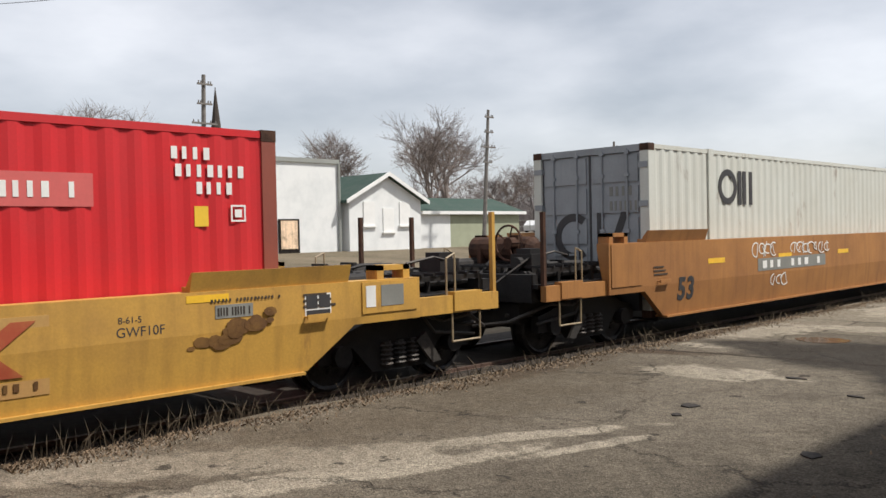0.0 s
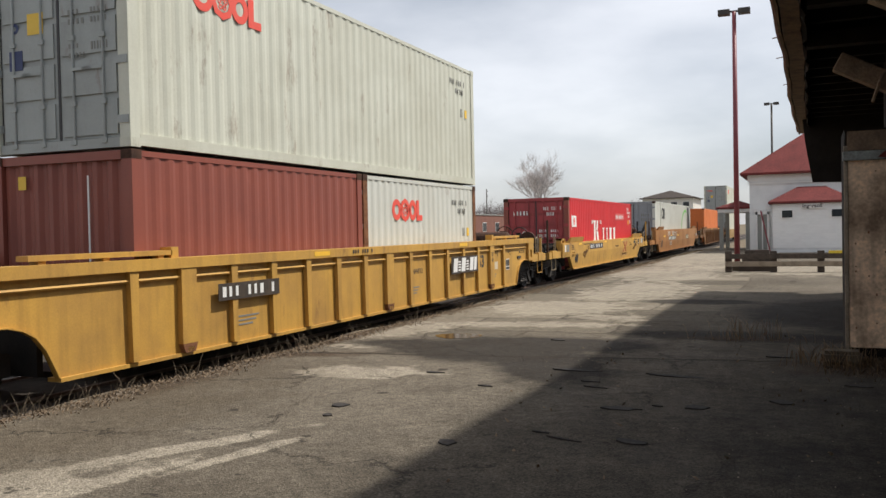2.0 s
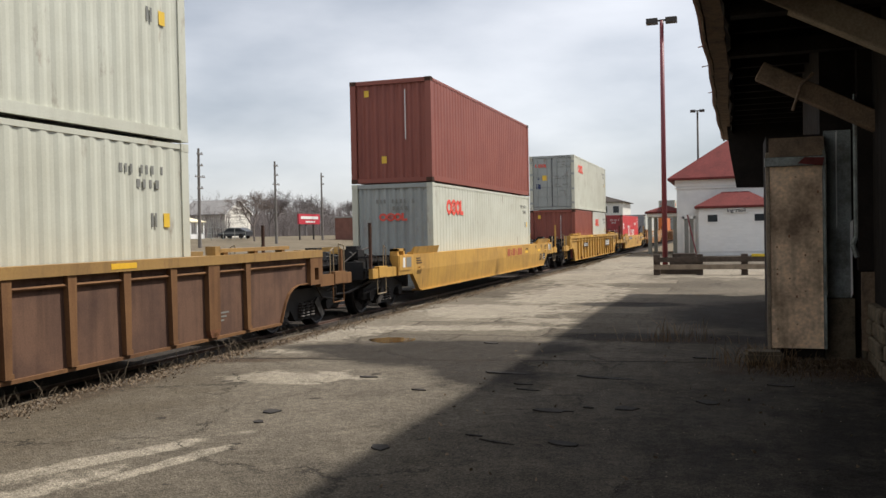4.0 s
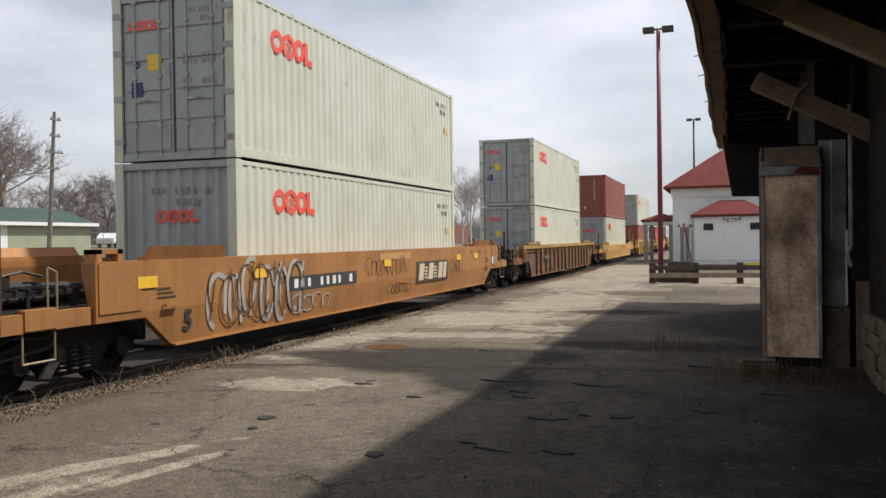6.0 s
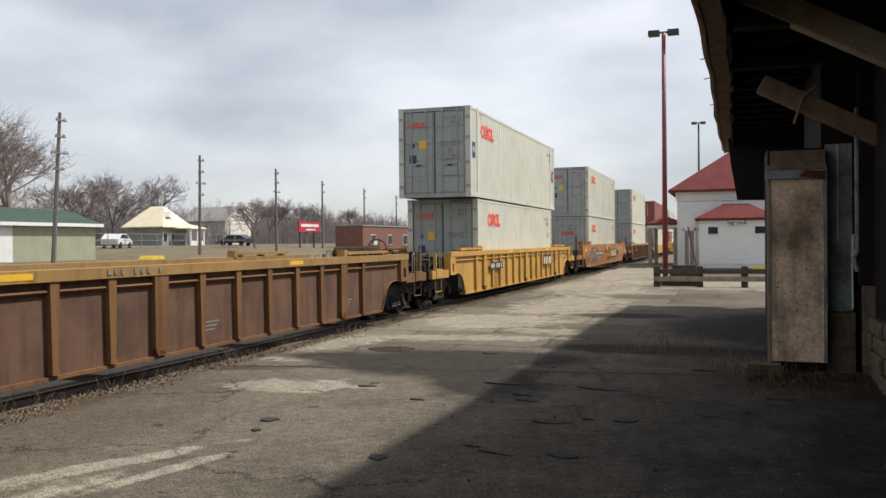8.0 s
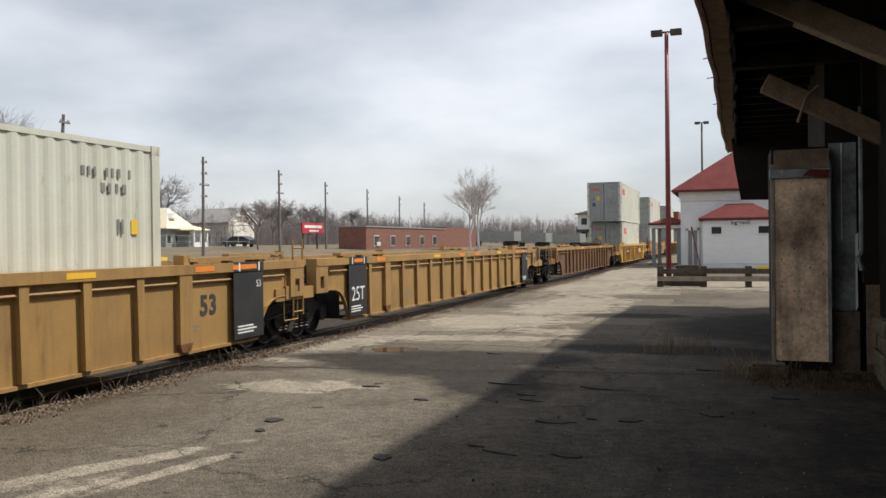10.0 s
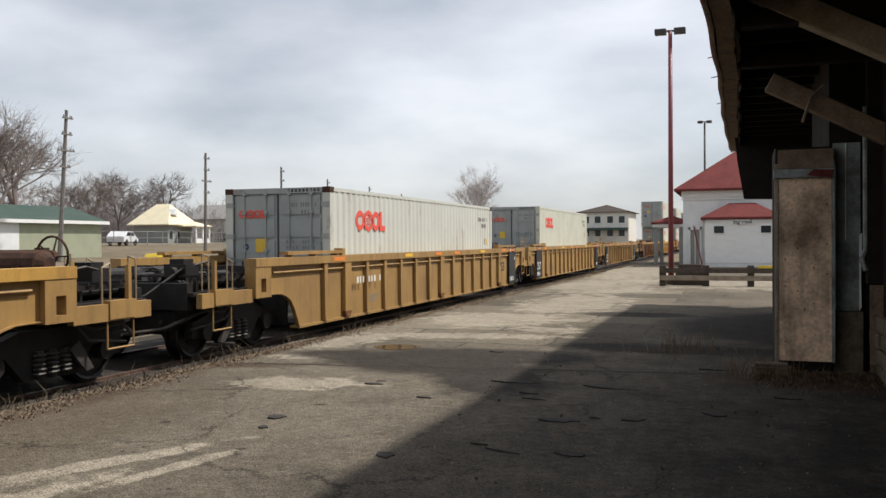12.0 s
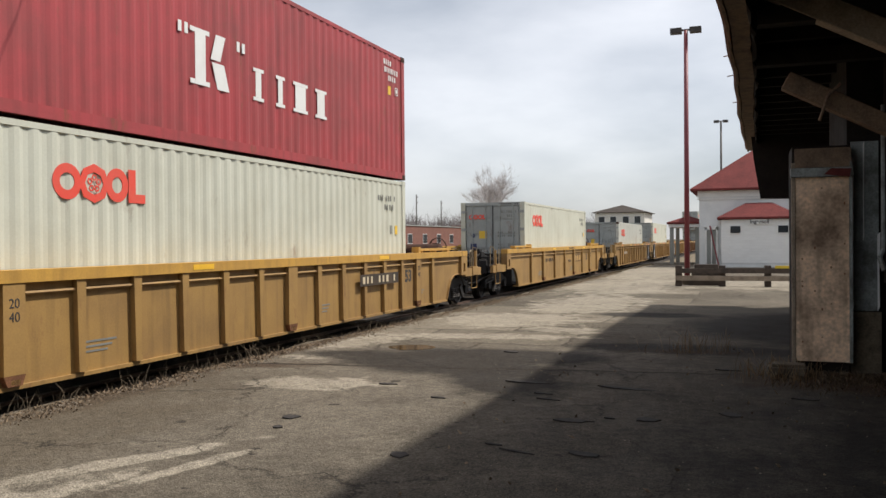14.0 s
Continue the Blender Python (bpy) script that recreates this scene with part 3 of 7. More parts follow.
def smooth_car(paint, u, label, half=7.8, brake=(False, False), top=1.32, nose=0.0):
    """A well car with plain folded side plates, swept up at the ends."""
    car = tagged(new("well_car"), label, "railway car", "cars of the freight train")
    cuts = [(-half - 1.6, 0.84), (-half - 0.62, 0.84), (-half, 0.40), (half + nose, 0.40), (half + nose + 0.62, 0.84), (half + nose + 1.6, 0.84)]
    reach = {1: half + nose, -1: half}  # the front end may reach further than the rear
    for q in (1, -1):
        bm = bmesh.new()
        rows = []
        for y, zb in cuts:
            xb = 1.405 + 0.055 * min(1, max(0, (zb - 0.40) / 0.52))
            rows.append([bm.verts.new((x * q, y, z)) for x, z in ((1.46, top), (1.46, 0.92), (xb, zb), (xb - 0.10, zb), (1.36, 0.92), (1.24, top - 0.1), (1.24, top))])
        k = len(rows[0])
        for a, b in zip(rows, rows[1:]):
            for i in range(k):
                bm.faces.new((a[i], a[(i + 1) % k], b[(i + 1) % k], b[i]))
        bm.faces.new(rows[0]), bm.faces.new(rows[-1][::-1])
        part("side_plate", bm, paint, car)
        bm = bmesh.new()
        a, b = sorted((1.18 * q, 1.45 * q))
        box(bm, a, b, -half + 0.05, half + nose - 0.05, 0.37, 0.40)
        part("bottom_flange", bm, paint, car)
        for s in (1, -1):
            bm = bmesh.new()
            y0, y1 = sorted(((reach[s] - 1.35) * s, (reach[s] + 0.55) * s))
            prism(bm, [(1.28 * q, top), (1.44 * q, top), (1.50 * q, top + 0.19), (1.47 * q, top + 0.19), (1.36 * q, top + 0.05), (1.28 * q, top + 0.05)], "y", y0, y1)
            part("container_guide", bm, paint, car)
            bm = bmesh.new()
            a, b = sorted((1.44 * q, 1.475 * q))
            y0, y1 = sorted(((reach[s] + 0.72) * s, (reach[s] + 1.55) * s))
            box(bm, a, b, y0, y1, 0.95, top - 0.02)
            part("jacking_pad", bm, paint, car)
            bm = bmesh.new()
            a, b = sorted((1.20 * q, 1.40 * q))
            y0, y1 = sorted(((reach[s] + 1.0) * s, (reach[s] + 1.5) * s))
            box(bm, a, b, y0, y0 + 0.1, top, top + 0.16)
            box(bm, a, b, y1 - 0.1, y1, top, top + 0.16)
            box(bm, a, b, y0, y1, top + 0.10, top + 0.16)
            part("lifting_lug", bm, paint, car)
    bm = bmesh.new()
    box(bm, -1.2, 1.2, -0.25, 0.25, 0.30, 0.36)
    beam = part("cross_member", bm, IRON, car)
    beam.matrix_basis = pose(0, -half + 0.4, 0)
    for i in range(1, 5):
        again("cross_member", beam, car, pose(0, -half + 0.4 + i * (2 * half - 0.8) / 4, 0))
    bm = bmesh.new()
    box(bm, -1.2, 1.2, -0.05, 0.05, 0.5, 1.3)
    head = part("bulkhead", bm, IRON, car)
    head.matrix_basis = pose(0, half + nose + 0.35, 0)
    again("bulkhead", head, car, pose(0, -half - 0.35, 0))
    for i, s in enumerate((-1, 1)):
        put_truck(car, (reach[s] + 1.6) * s)
        end_gear(car, paint, (reach[s] + 1.6) * s, s, brake[i], True)
        y0, y1 = sorted(((reach[s] + 0.85) * s, (reach[s] + 1.25) * s))
        if paint is YELLOW or s > 0:
            bar("placard", 1.4755, y0 + 0.14, y1 + 0.08, 1.02, 1.26, LOGO_GREY, car)
            bar("placard", 1.4755, y0 - 0.08, y0 + 0.06, 1.02, 1.26, LOGO_WHITE, car)
        for k in range(3):
            bar("stencil", 1.4655, (reach[s] + 0.15) * s - 0.22, (reach[s] + 0.15) * s + 0.2 - 0.06 * k, 1.08 + 0.06 * k, 1.105 + 0.06 * k, DUSTY_BLACK, car)
        bm = bmesh.new()
        tube(bm, (1.46, (reach[s] + 0.1) * s - 0.15, 0.98), (1.52, (reach[s] + 0.1) * s - 0.15, 0.98), 0.012, n=5)
        tube(bm, (1.46, (reach[s] + 0.1) * s + 0.15, 0.98), (1.52, (reach[s] + 0.1) * s + 0.15, 0.98), 0.012, n=5)
        box(bm, 1.51, 1.53, (reach[s] + 0.1) * s - 0.16, (reach[s] + 0.1) * s + 0.16, 0.955, 1.005)
        part("handle", bm, paint, car)
    MOVING.append((car, u, TRACK_X, 0.0))
    return car


def wave(length, pitch, depth):
    """Offsets (y, d) of a corrugated sheet along its length."""
    n = max(4, round(length / pitch))
    p = length / n
    out = []
    for i in range(n):
        y = -length / 2 + i * p
        out += [(y, 0), (y + 0.26 * p, 0), (y + 0.5 * p, -depth), (y + 0.76 * p, -depth)]
    return out + [(length / 2, 0)]


def flat_ring(bm, u, v, ru, rv, w, at, n=20, a0=0.0, a1=6.28319):
    """A flat ring or arc; at(u, v, d) gives its place on the thing."""
    closed = a1 - a0 > 6.28
    pts = [a0 + (a1 - a0) * i / n for i in range(n + (0 if closed else 1))]
    q = [[bm.verts.new(at(u + (ru - k) * math.cos(a), v + (rv - k) * math.sin(a), d)) for k, d in ((0, 0), (w, 0), (w, 0.005), (0, 0.005))] for a in pts]
    for i in range(len(q) - (0 if closed else 1)):
        a, b = q[i], q[(i + 1) % len(q)]
        for j in range(4):
            bm.faces.new((a[j], a[(j + 1) % 4], b[(j + 1) % 4], b[j]))


def flat_bar(bm, u0, u1, v0, v1, at, lean=0.0):
    c = [at(u0, v0, 0), at(u1, v0, 0), at(u1 + lean, v1, 0), at(u0 + lean, v1, 0), at(u0, v0, 0.005), at(u1, v0, 0.005), at(u1 + lean, v1, 0.005), at(u0 + lean, v1, 0.005)]
    v = [bm.verts.new(p) for p in c]
    for f in ((0, 3, 2, 1), (4, 5, 6, 7), (0, 1, 5, 4), (1, 2, 6, 5), (2, 3, 7, 6), (3, 0, 4, 7)):
        bm.faces.new([v[i] for i in f])


def ring_logo(name, at, w, h, mat, parent):
    """A row of red rings and an angle, as the red mark on the cream boxes."""
    bm = bmesh.new()
    r = w * 0.142
    t = h * 0.26
    flat_ring(bm, w * 0.145, h / 2, r, h / 2, t, at)
    flat_ring(bm, w * 0.42, h / 2, r * 1.12, h * 0.56, t * 0.9, at, 8)
    flat_ring(bm, w * 0.67, h / 2, r * 0.9, h / 2, t, at)
    for k in range(5):  # the small blossom inside the middle ring
        a = 1.2566 * k + 0.3
        flat_ring(bm, w * 0.42 + r * 0.34 * math.cos(a), h / 2 + h * 0.17 * math.sin(a), r * 0.2, h * 0.1, h * 0.045, at, 6)
    v = [(0.80, 0.0), (1.0, 0.0), (1.0, 0.27), (0.885, 0.27), (0.885, 1.0), (0.80, 1.0)]
    lo = [bm.verts.new(at(w * p, h * q, 0)) for p, q in v]
    hi = [bm.verts.new(at(w * p, h * q, 0.005)) for p, q in v]
    bm.faces.new(lo), bm.faces.new(hi[::-1])
    for i in range(6):
        bm.faces.new((lo[i], hi[i], hi[(i + 1) % 6], lo[(i + 1) % 6]))
    return part(name, bm, mat, parent, "red ring mark")


def small_bars(name, rows, at, mat, parent):
    """Rows (u, v, width, height, count) of small upright bars, for code numbers."""
    bm = bmesh.new()
    for u, v, w, h, n in rows:
        p = w / n
        for i in range(n):
            if n < 8 or i not in (n // 3, n - 2):
                flat_bar(bm, u + i * p, u + i * p + p * (0.40 if i % 3 else 0.55), v, v + h, at)
    return part(name, bm, mat, parent)


def container(length, height, side, door, label, mark="rings", end="doors", rear_logo=True, post=None, forty=False):
    """A corrugated steel box; its door end looks to -y, its base is at z = 0. Marks go on the side that looks to +x."""
    post = post or side
    H, L = height, length
    c = tagged(new("shipping_container"), label, "shipping container", "containers on the train")
    bm = bmesh.new()
    wv = wave(L - 0.32, 0.278, 0.017)
    plan = [(1.205 + d, y) for y, d in wv] + [(-1.205 - d, y) for y, d in wv[::-1]]
    prism(bm, plan, "z", 0.16, H - 0.06)
    part("corrugated_body", bm, side, c)
    bm = bmesh.new()
    box(bm, -0.085, 0.085, -0.085, 0.085, 0.11, H - 0.11)
    p0 = part("corner_post", bm, post, c)
    spots = [(sx * 1.134, sy * (L / 2 - 0.086)) for sx in (1, -1) for sy in (-1, 1)]
    p0.matrix_basis = pose(*spots[0], 0)
    for s in spots[1:]:
        again("corner_post", p0, c, pose(*s, 0))
    bm = bmesh.new()
    box(bm, -0.089, 0.089, -0.089, 0.089, 0, 0.118)
    for f in (1, -1):
        box(bm, f * 0.088, f * 0.091, -0.035, 0.035, 0.03, 0.09)
        box(bm, -0.035, 0.035, f * 0.088, f * 0.091, 0.03, 0.09)
    k0 = part("corner_casting", bm, DARK_RUST if side is not CREAM else post, c)
    k0.matrix_basis = pose(*[v * 1.0 for v in spots[0]], 0)
    again("corner_casting", k0, c, pose(*spots[0], H - 0.118))
    for s in spots[1:]:
        again("corner_casting", k0, c, pose(*s, 0)), again("corner_casting", k0, c, pose(*s, H - 0.118))
    bm = bmesh.new()
    for sx in (1, -1):
        a, b = sorted((1.14 * sx, 1.209 * sx))
        box(bm, a, b, -L / 2 + 0.17, L / 2 - 0.17, H - 0.085, H - 0.012)
    part("top_rail", bm, side, c)
    bm = bmesh.new()
    for sx in (1, -1):
        a, b = sorted((1.15 * sx, 1.222 * sx))
        box(bm, a, b, -L / 2 + 0.17, L / 2 - 0.17, 0.02, 0.17)
    part("bottom_rail", bm, side, c)
    if forty:
        for y in (-6.0, 6.0):
            for sx in (1, -1):
                bm = bmesh.new()
                a, b = sorted((1.1 * sx, 1.226 * sx))
                box(bm, a, b, y - 0.09, y + 0.09, 0.02, H)
                part("lifting_post", bm, post, c)
    # front end wall
    bm = bmesh.new()
    box(bm, -1.05, 1.05, L / 2 - 0.17, L / 2 - 0.02, H - 0.13, H - 0.01)
    box(bm, -1.05, 1.05, L / 2 - 0.17, L / 2 - 0.02, 0.01, 0.16)
    box(bm, -1.05, 1.05, L / 2 - 0.19, L / 2 - 0.08, 0.16, H - 0.13)
    part("front_wall", bm, side, c)
    ye = -L / 2

    def on_end(u, v, d):
        return (u, ye + 0.035 - d, v)

    def on_side(u, v, d):
        return (1.2065 + d, ye + u, v)
    if end == "doors":
        bm = bmesh.new()
        box(bm, -1.05, 1.05, ye + 0.02, ye + 0.17, 0.005, 0.13)
        part("end_sill", bm, door, c)
        bm = bmesh.new()
        box(bm, -1.05, 1.05, ye + 0.02, ye + 0.17, H - 0.12, H - 0.005)
        part("end_header", bm, door, c)
        if mark == "rings":
            bm = bmesh.new()
            for k in range(9):
                box(bm, 0.25 + k * 0.085, 0.29 + k * 0.085, ye + 0.015, ye + 0.024, H - 0.09, H - 0.03)
            part("header_stripes", bm, LOGO_BLACK, c)
        for s in (-1, 1):
            bm = bmesh.new()
            x0, x1 = sorted((0.012 * s, 1.045 * s))
            box(bm, x0, x1, ye + 0.06, ye + 0.11, 0.14, H - 0.13)
            hz = (H - 0.27) / 5
            dr = part("door", bm, door, c)
            bm = bmesh.new()
            box(bm, x0 + 0.06, x1 - 0.06, ye + 0.036, ye + 0.0595, 0.18, 0.10 + hz)
            pn = part("door_panel", bm, door, dr)
            for k in range(1, 5):
                again("door_panel", pn, dr, pose(0, 0, k * hz))
            bm = bmesh.new()
            box(bm, min(0.0, 0.02 * s), max(0.0, 0.02 * s), ye + 0.05, ye + 0.115, 0.14, H - 0.13)
            box(bm, min(1.03 * s, 1.05 * s), max(1.03 * s, 1.05 * s), ye + 0.055, ye + 0.115, 0.14, H - 0.13)
            part("gasket", bm, LOGO_BLACK, dr, "black rubber gasket")
            for xr in (0.27 * s, 0.78 * s):
                bm = bmesh.new()
                tube(bm, (xr, ye + 0.025, 0.06), (xr, ye + 0.025, H - 0.05), 0.019, n=6)
                for z in (0.1, 0.6, H * 0.5, H - 0.5, H - 0.12):
                    box(bm, xr - 0.045, xr + 0.045, ye + 0.004, ye + 0.05, z - 0.03, z + 0.03)
                box(bm, min(xr, xr + 0.34 * s * (1 if abs(xr) < 0.5 else -1)), max(xr, xr + 0.34 * s * (1 if abs(xr) < 0.5 else -1)), ye + 0.0, ye + 0.018, 1.02, 1.06)
                part("lock_rod", bm, door, dr, "galvanised locking rod with handle")
            for z in (0.35, 1.1, H - 1.0, H - 0.35):
                bm = bmesh.new()
                box(bm, min(1.02 * s, 1.2 * s), max(1.02 * s, 1.2 * s), ye - 0.012, ye + 0.05, z - 0.05, z + 0.05)
                part("hinge", bm, door, dr)
        if mark == "rings":
            ring_logo("logo", lambda u, v, d: on_end(-0.92 + u, H - 0.62 + v, d), 0.66, 0.17, LOGO_RED, c)
            small_bars("code_number", [(0.32, H - 0.40, 0.6, 0.09, 11), (0.55, H - 0.55, 0.3, 0.09, 4)], on_end, LOGO_GREY, c)
            small_bars("weight_table", [(0.2, H - 1.15, 0.22, 0.07, 3), (0.2, H - 1.27, 0.3, 0.07, 4), (0.58, H - 1.15, 0.3, 0.07, 5), (0.58, H - 1.27, 0.3, 0.07, 5),
                                        (0.2, H - 1.58, 0.2, 0.06, 3), (0.2, H - 1.70, 0.3, 0.06, 5), (0.58, H - 1.62, 0.3, 0.1, 6)], on_end, LOGO_GREY, c)
            for nm, u, v, w, h, mt in (("warning_label", -0.52, H - 1.33, 0.28, 0.28, STICKER), ("data_plate", -0.86, H - 1.78, 0.24, 0.26, STICKER_BLUE)):
                bm = bmesh.new()
                flat_bar(bm, u, u + w, v, v + h, on_end)
                part(nm, bm, mt, c)
            bm = bmesh.new()
            flat_ring(bm, -0.75, H - 1.22, 0.07, 0.07, 0.04, on_end, 12)
            part("round_label", bm, STICKER_BLUE, c)
        elif mark == "bars":
            small_bars("code_number", [(-0.85, H - 0.62, 0.62, 0.15, 5), (0.28, H - 0.45, 0.7, 0.12, 9), (0.4, H - 0.65, 0.3, 0.12, 4), (0.12, H - 1.25, 0.3, 0.1, 4), (0.12, H - 1.42, 0.3, 0.1, 4),
                                       (0.55, H - 1.25, 0.3, 0.1, 4), (0.55, H - 1.42, 0.3, 0.1, 4), (0.12, H - 1.8, 0.3, 0.1, 4), (0.55, H - 1.8, 0.3, 0.1, 4)], on_end, LOGO_WHITE, c)
            bm = bmesh.new()
            flat_ring(bm, -0.45, H - 1.35, 0.09, 0.15, 0.089, on_end, 14)
            part("round_label", bm, LOGO_WHITE, c)
        elif mark == "tubes":
            bm = bmesh.new()
            flat_ring(bm, -0.35, 1.35, 0.42, 0.42, 0.14, on_end, 20, 0.9, 5.4)
            flat_bar(bm, 0.15, 0.29, 0.93, 1.77, on_end)
            flat_bar(bm, 0.3, 0.45, 0.93, 1.77, on_end, 0.35)
            part("logo", bm, LOGO_BLACK, c, "black tubular mark")
            small_bars("code_number", [(0.42, H - 0.85, 0.5, 0.16, 4), (0.42, H - 1.1, 0.6, 0.16, 6)], on_end, LOGO_GREY, c)
    else:
        bm = bmesh.new()
        pts = [(x, ye + 0.06 - d) for x, d in wave(2.06, 0.26, 0.04)] + [(1.03, ye + 0.17), (-1.03, ye + 0.17)]
        prism(bm, pts, "z", 0.13, H - 0.12)
        part("end_wall", bm, door, c)
        bm = bmesh.new()
        box(bm, -1.05, 1.05, ye + 0.02, ye + 0.17, 0.005, 0.13)
        part("end_sill", bm, door, c)
        bm = bmesh.new()
        box(bm, -1.05, 1.05, ye + 0.02, ye + 0.17, H - 0.12, H - 0.005)
        part("end_header", bm, door, c)
        if mark == "rings":
            ring_logo("logo", lambda u, v, d: (-0.42 + u, ye + 0.058 - d, H - 1.05 + v), 0.85, 0.22, LOGO_RED, c)
            small_bars("code_number", [(-0.5, H - 0.55, 1.2, 0.11, 10), (0.0, H - 0.75, 0.5, 0.11, 4)], lambda u, v, d: (u, ye + 0.058 - d, v), LOGO_GREY, c)
        else:
            small_bars("code_number", [(0.42, H - 1.7, 0.05, 1.4, 1)], lambda u, v, d: (u, ye + 0.058 - d, v), LOGO_WHITE, c)
            bm = bmesh.new()
            flat_bar(bm, -0.8, -0.66, H - 0.45, H - 0.27, lambda u, v, d: (u, ye + 0.058 - d, v))
            flat_bar(bm, -0.3, -0.15, 0.55, 0.75, lambda u, v, d: (u, ye + 0.058 - d, v))
            part("warning_label", bm, STICKER, c)
    # marks on the long side
    if mark == "rings":
        ring_logo("logo", lambda u, v, d: on_side(1.25 + u, H - 0.88 + v, d), 1.65 if L > 7 else 1.5, 0.44, LOGO_RED, c)
        small_bars("code_number", [(L - 1.55, H - 0.50, 1.0, 0.12, 9), (L - 1.2, H - 0.70, 0.55, 0.12, 4), (L - 0.9, H - 1.25, 0.18, 0.2, 2)], on_side, LOGO_GREY, c)
        bm = bmesh.new()
        flat_bar(bm, L - 0.62, L - 0.48, H - 1.25, H - 1.05, on_side)
        part("warning_label", bm, STICKER, c)
    elif mark == "bars":
        bm = bmesh.new()
        u, w = 4.05, 0.26
        flat_bar(bm, u, u + w, 0.92, 1.76, on_side)
        for z in (0.92, 1.69):
            flat_bar(bm, u - 0.12, u - 0.001, z, z + 0.07, on_side)
            flat_bar(bm, u + w + 0.001, u + w + 0.10, z, z + 0.07, on_side)
        flat_bar(bm, u + w + 0.13, u + w + 0.38, 1.36, 1.76, on_side, 0.14)
        flat_bar(bm, u + w + 0.30, u + w + 0.62, 0.92, 1.32, on_side, -0.14)
        for u, k in ((5.7, 0.17), (6.42, 0.15), (7.02, 0.38), (7.85, 0.30)):
            flat_bar(bm, u, u + k, 0.98, 1.40, on_side)
            for z in (0.92, 1.402):
                flat_bar(bm, u - 0.07, u + k + 0.08, z, z + 0.058, on_side)
        for u in (3.65, 3.8, 5.15, 5.3):
            flat_bar(bm, u, u + 0.08, 1.62, 1.78, on_side)
        part("logo", bm, LOGO_WHITE, c, "large white block mark")
        small_bars("code_number", [(L - 1.18, H - 0.34, 0.46, 0.12, 4), (L - 1.14, H - 0.51, 0.80, 0.12, 7), (L - 0.92, H - 0.68, 0.44, 0.12, 4)], on_side, LOGO_WHITE, c)
        bm = bmesh.new()
        flat_bar(bm, L - 0.95, L - 0.80, H - 1.00, H - 0.80, on_side)
        part("warning_label", bm, STICKER, c)
        bm = bmesh.new()
        flat_ring(bm, L - 0.46, H - 0.87, 0.12, 0.12, 0.025, on_side, 4, 0.7854, 7.0686)
        flat_bar(bm, L - 0.50, L - 0.42, H - 0.91, H - 0.83, on_side)
        part("code_label", bm, LOGO_WHITE, c)
        if rear_logo:
            bm = bmesh.new()
            flat_bar(bm, 0.52, 1.2, 1.52, 1.93, on_side, -0.05)
            flat_bar(bm, 0.46, 0.49, 1.42, 1.96, on_side)
            part("flag_mark", bm, LOGO_WHITE, c, "white flag mark")
            bm = bmesh.new()
            flat_ring(bm, 0.84, 1.72, 0.12, 0.14, 0.045, lambda u, v, d: on_side(u, v, d + 0.005), 16)
            flat_bar(bm, 0.78, 0.90, 1.70, 1.75, lambda u, v, d: on_side(u, v, d + 0.005))
            part("round_mark", bm, LOGO_RED, c)
            bm = bmesh.new()
            flat_bar(bm, 8.3, 10.25, 1.78, 2.08, on_side)
            part("lettering_panel", bm, LOGO_PINK, c)
            small_bars("lettering_bars", [(8.4, 1.86, 1.75, 0.14, 15)], lambda u, v, d: on_side(u, v, d + 0.005), LOGO_WHITE, c)
    elif mark == "tubes":
        bm = bmesh.new()
        flat_ring(bm, 2.72, H - 0.67, 0.36, 0.33, 0.12, on_side, 20)
        flat_bar(bm, 3.14, 3.27, H - 1.0, H - 0.36, on_side)
        flat_bar(bm, 3.31, 3.45, H - 1.0, H - 0.36, on_side, 0.0)
        flat_bar(bm, 3.58, 3.71, H - 1.0, H - 0.36, on_side)
        part("logo", bm, LOGO_BLACK, c, "black tubular mark")
        bm = bmesh.new()
        flat_ring(bm, 13.4, 0.9, 2.3, 1.7, 0.17, on_side, 26, 0.15, 2.9)
        part("green_arc", bm, LOGO_GREEN, c, "green arc")
        bm = bmesh.new()
        flat_bar(bm, 14.6, L - 0.2, 1.0, H - 0.1, on_side, -0.5)
        part("dark_corner_mark", bm, BLACK_PANEL, c)
    return c


def load(c, u, z):
    """Sets a container on the train."""
    MOVING.append((c, u, TRACK_X, z))
    return c


FLOOR = 0.36
TALL, LOW = 2.896, 2.591
# cars, from the front of the train to its end
U = [20.6, -1.0, -22.6, -45.8, -69.3, -93.1, -116.4, -139.6, -163.2, -182.9, -202.7, -226.08, -249.68]
c_cn = smooth_car(ORANGE_BROWN, U[0], "orange-brown smooth-sided well car with graffiti and a tall white box", half=8.2, brake=(True, False), top=1.62)
c_k = smooth_car(YELLOW, U[1], "yellow smooth-sided well car with a single red box", half=6.3)
c_1 = ribbed_car(YELLOW, YELLOW, U[2], "bright yellow ribbed well car under three stacked boxes", brake=(False, 2), shift=0.65)
c_2 = smooth_car(YELLOW, U[3], "yellow smooth-sided well car with a brown box over a cream box")
c_3 = ribbed_car(OLIVE_RUST, TAN, U[4], "rusty ochre ribbed well car with two stacked cream boxes", web=BROWN_RUST)
c_4 = smooth_car(ORANGE_BROWN, U[5], "orange-brown smooth-sided well car with graffiti under two cream boxes", half=8.2, top=1.62, nose=0.55)
c_5 = ribbed_car(YELLOW, YELLOW, U[6], "yellow ribbed well car under a long box on a shorter one", brake=(False, True), shift=-0.05)
c_6 = ribbed_car(OLIVE_RUST, TAN, U[7], "empty rust-brown ribbed well car with ochre posts and top chord", brake=(False, True), web=BROWN_RUST)
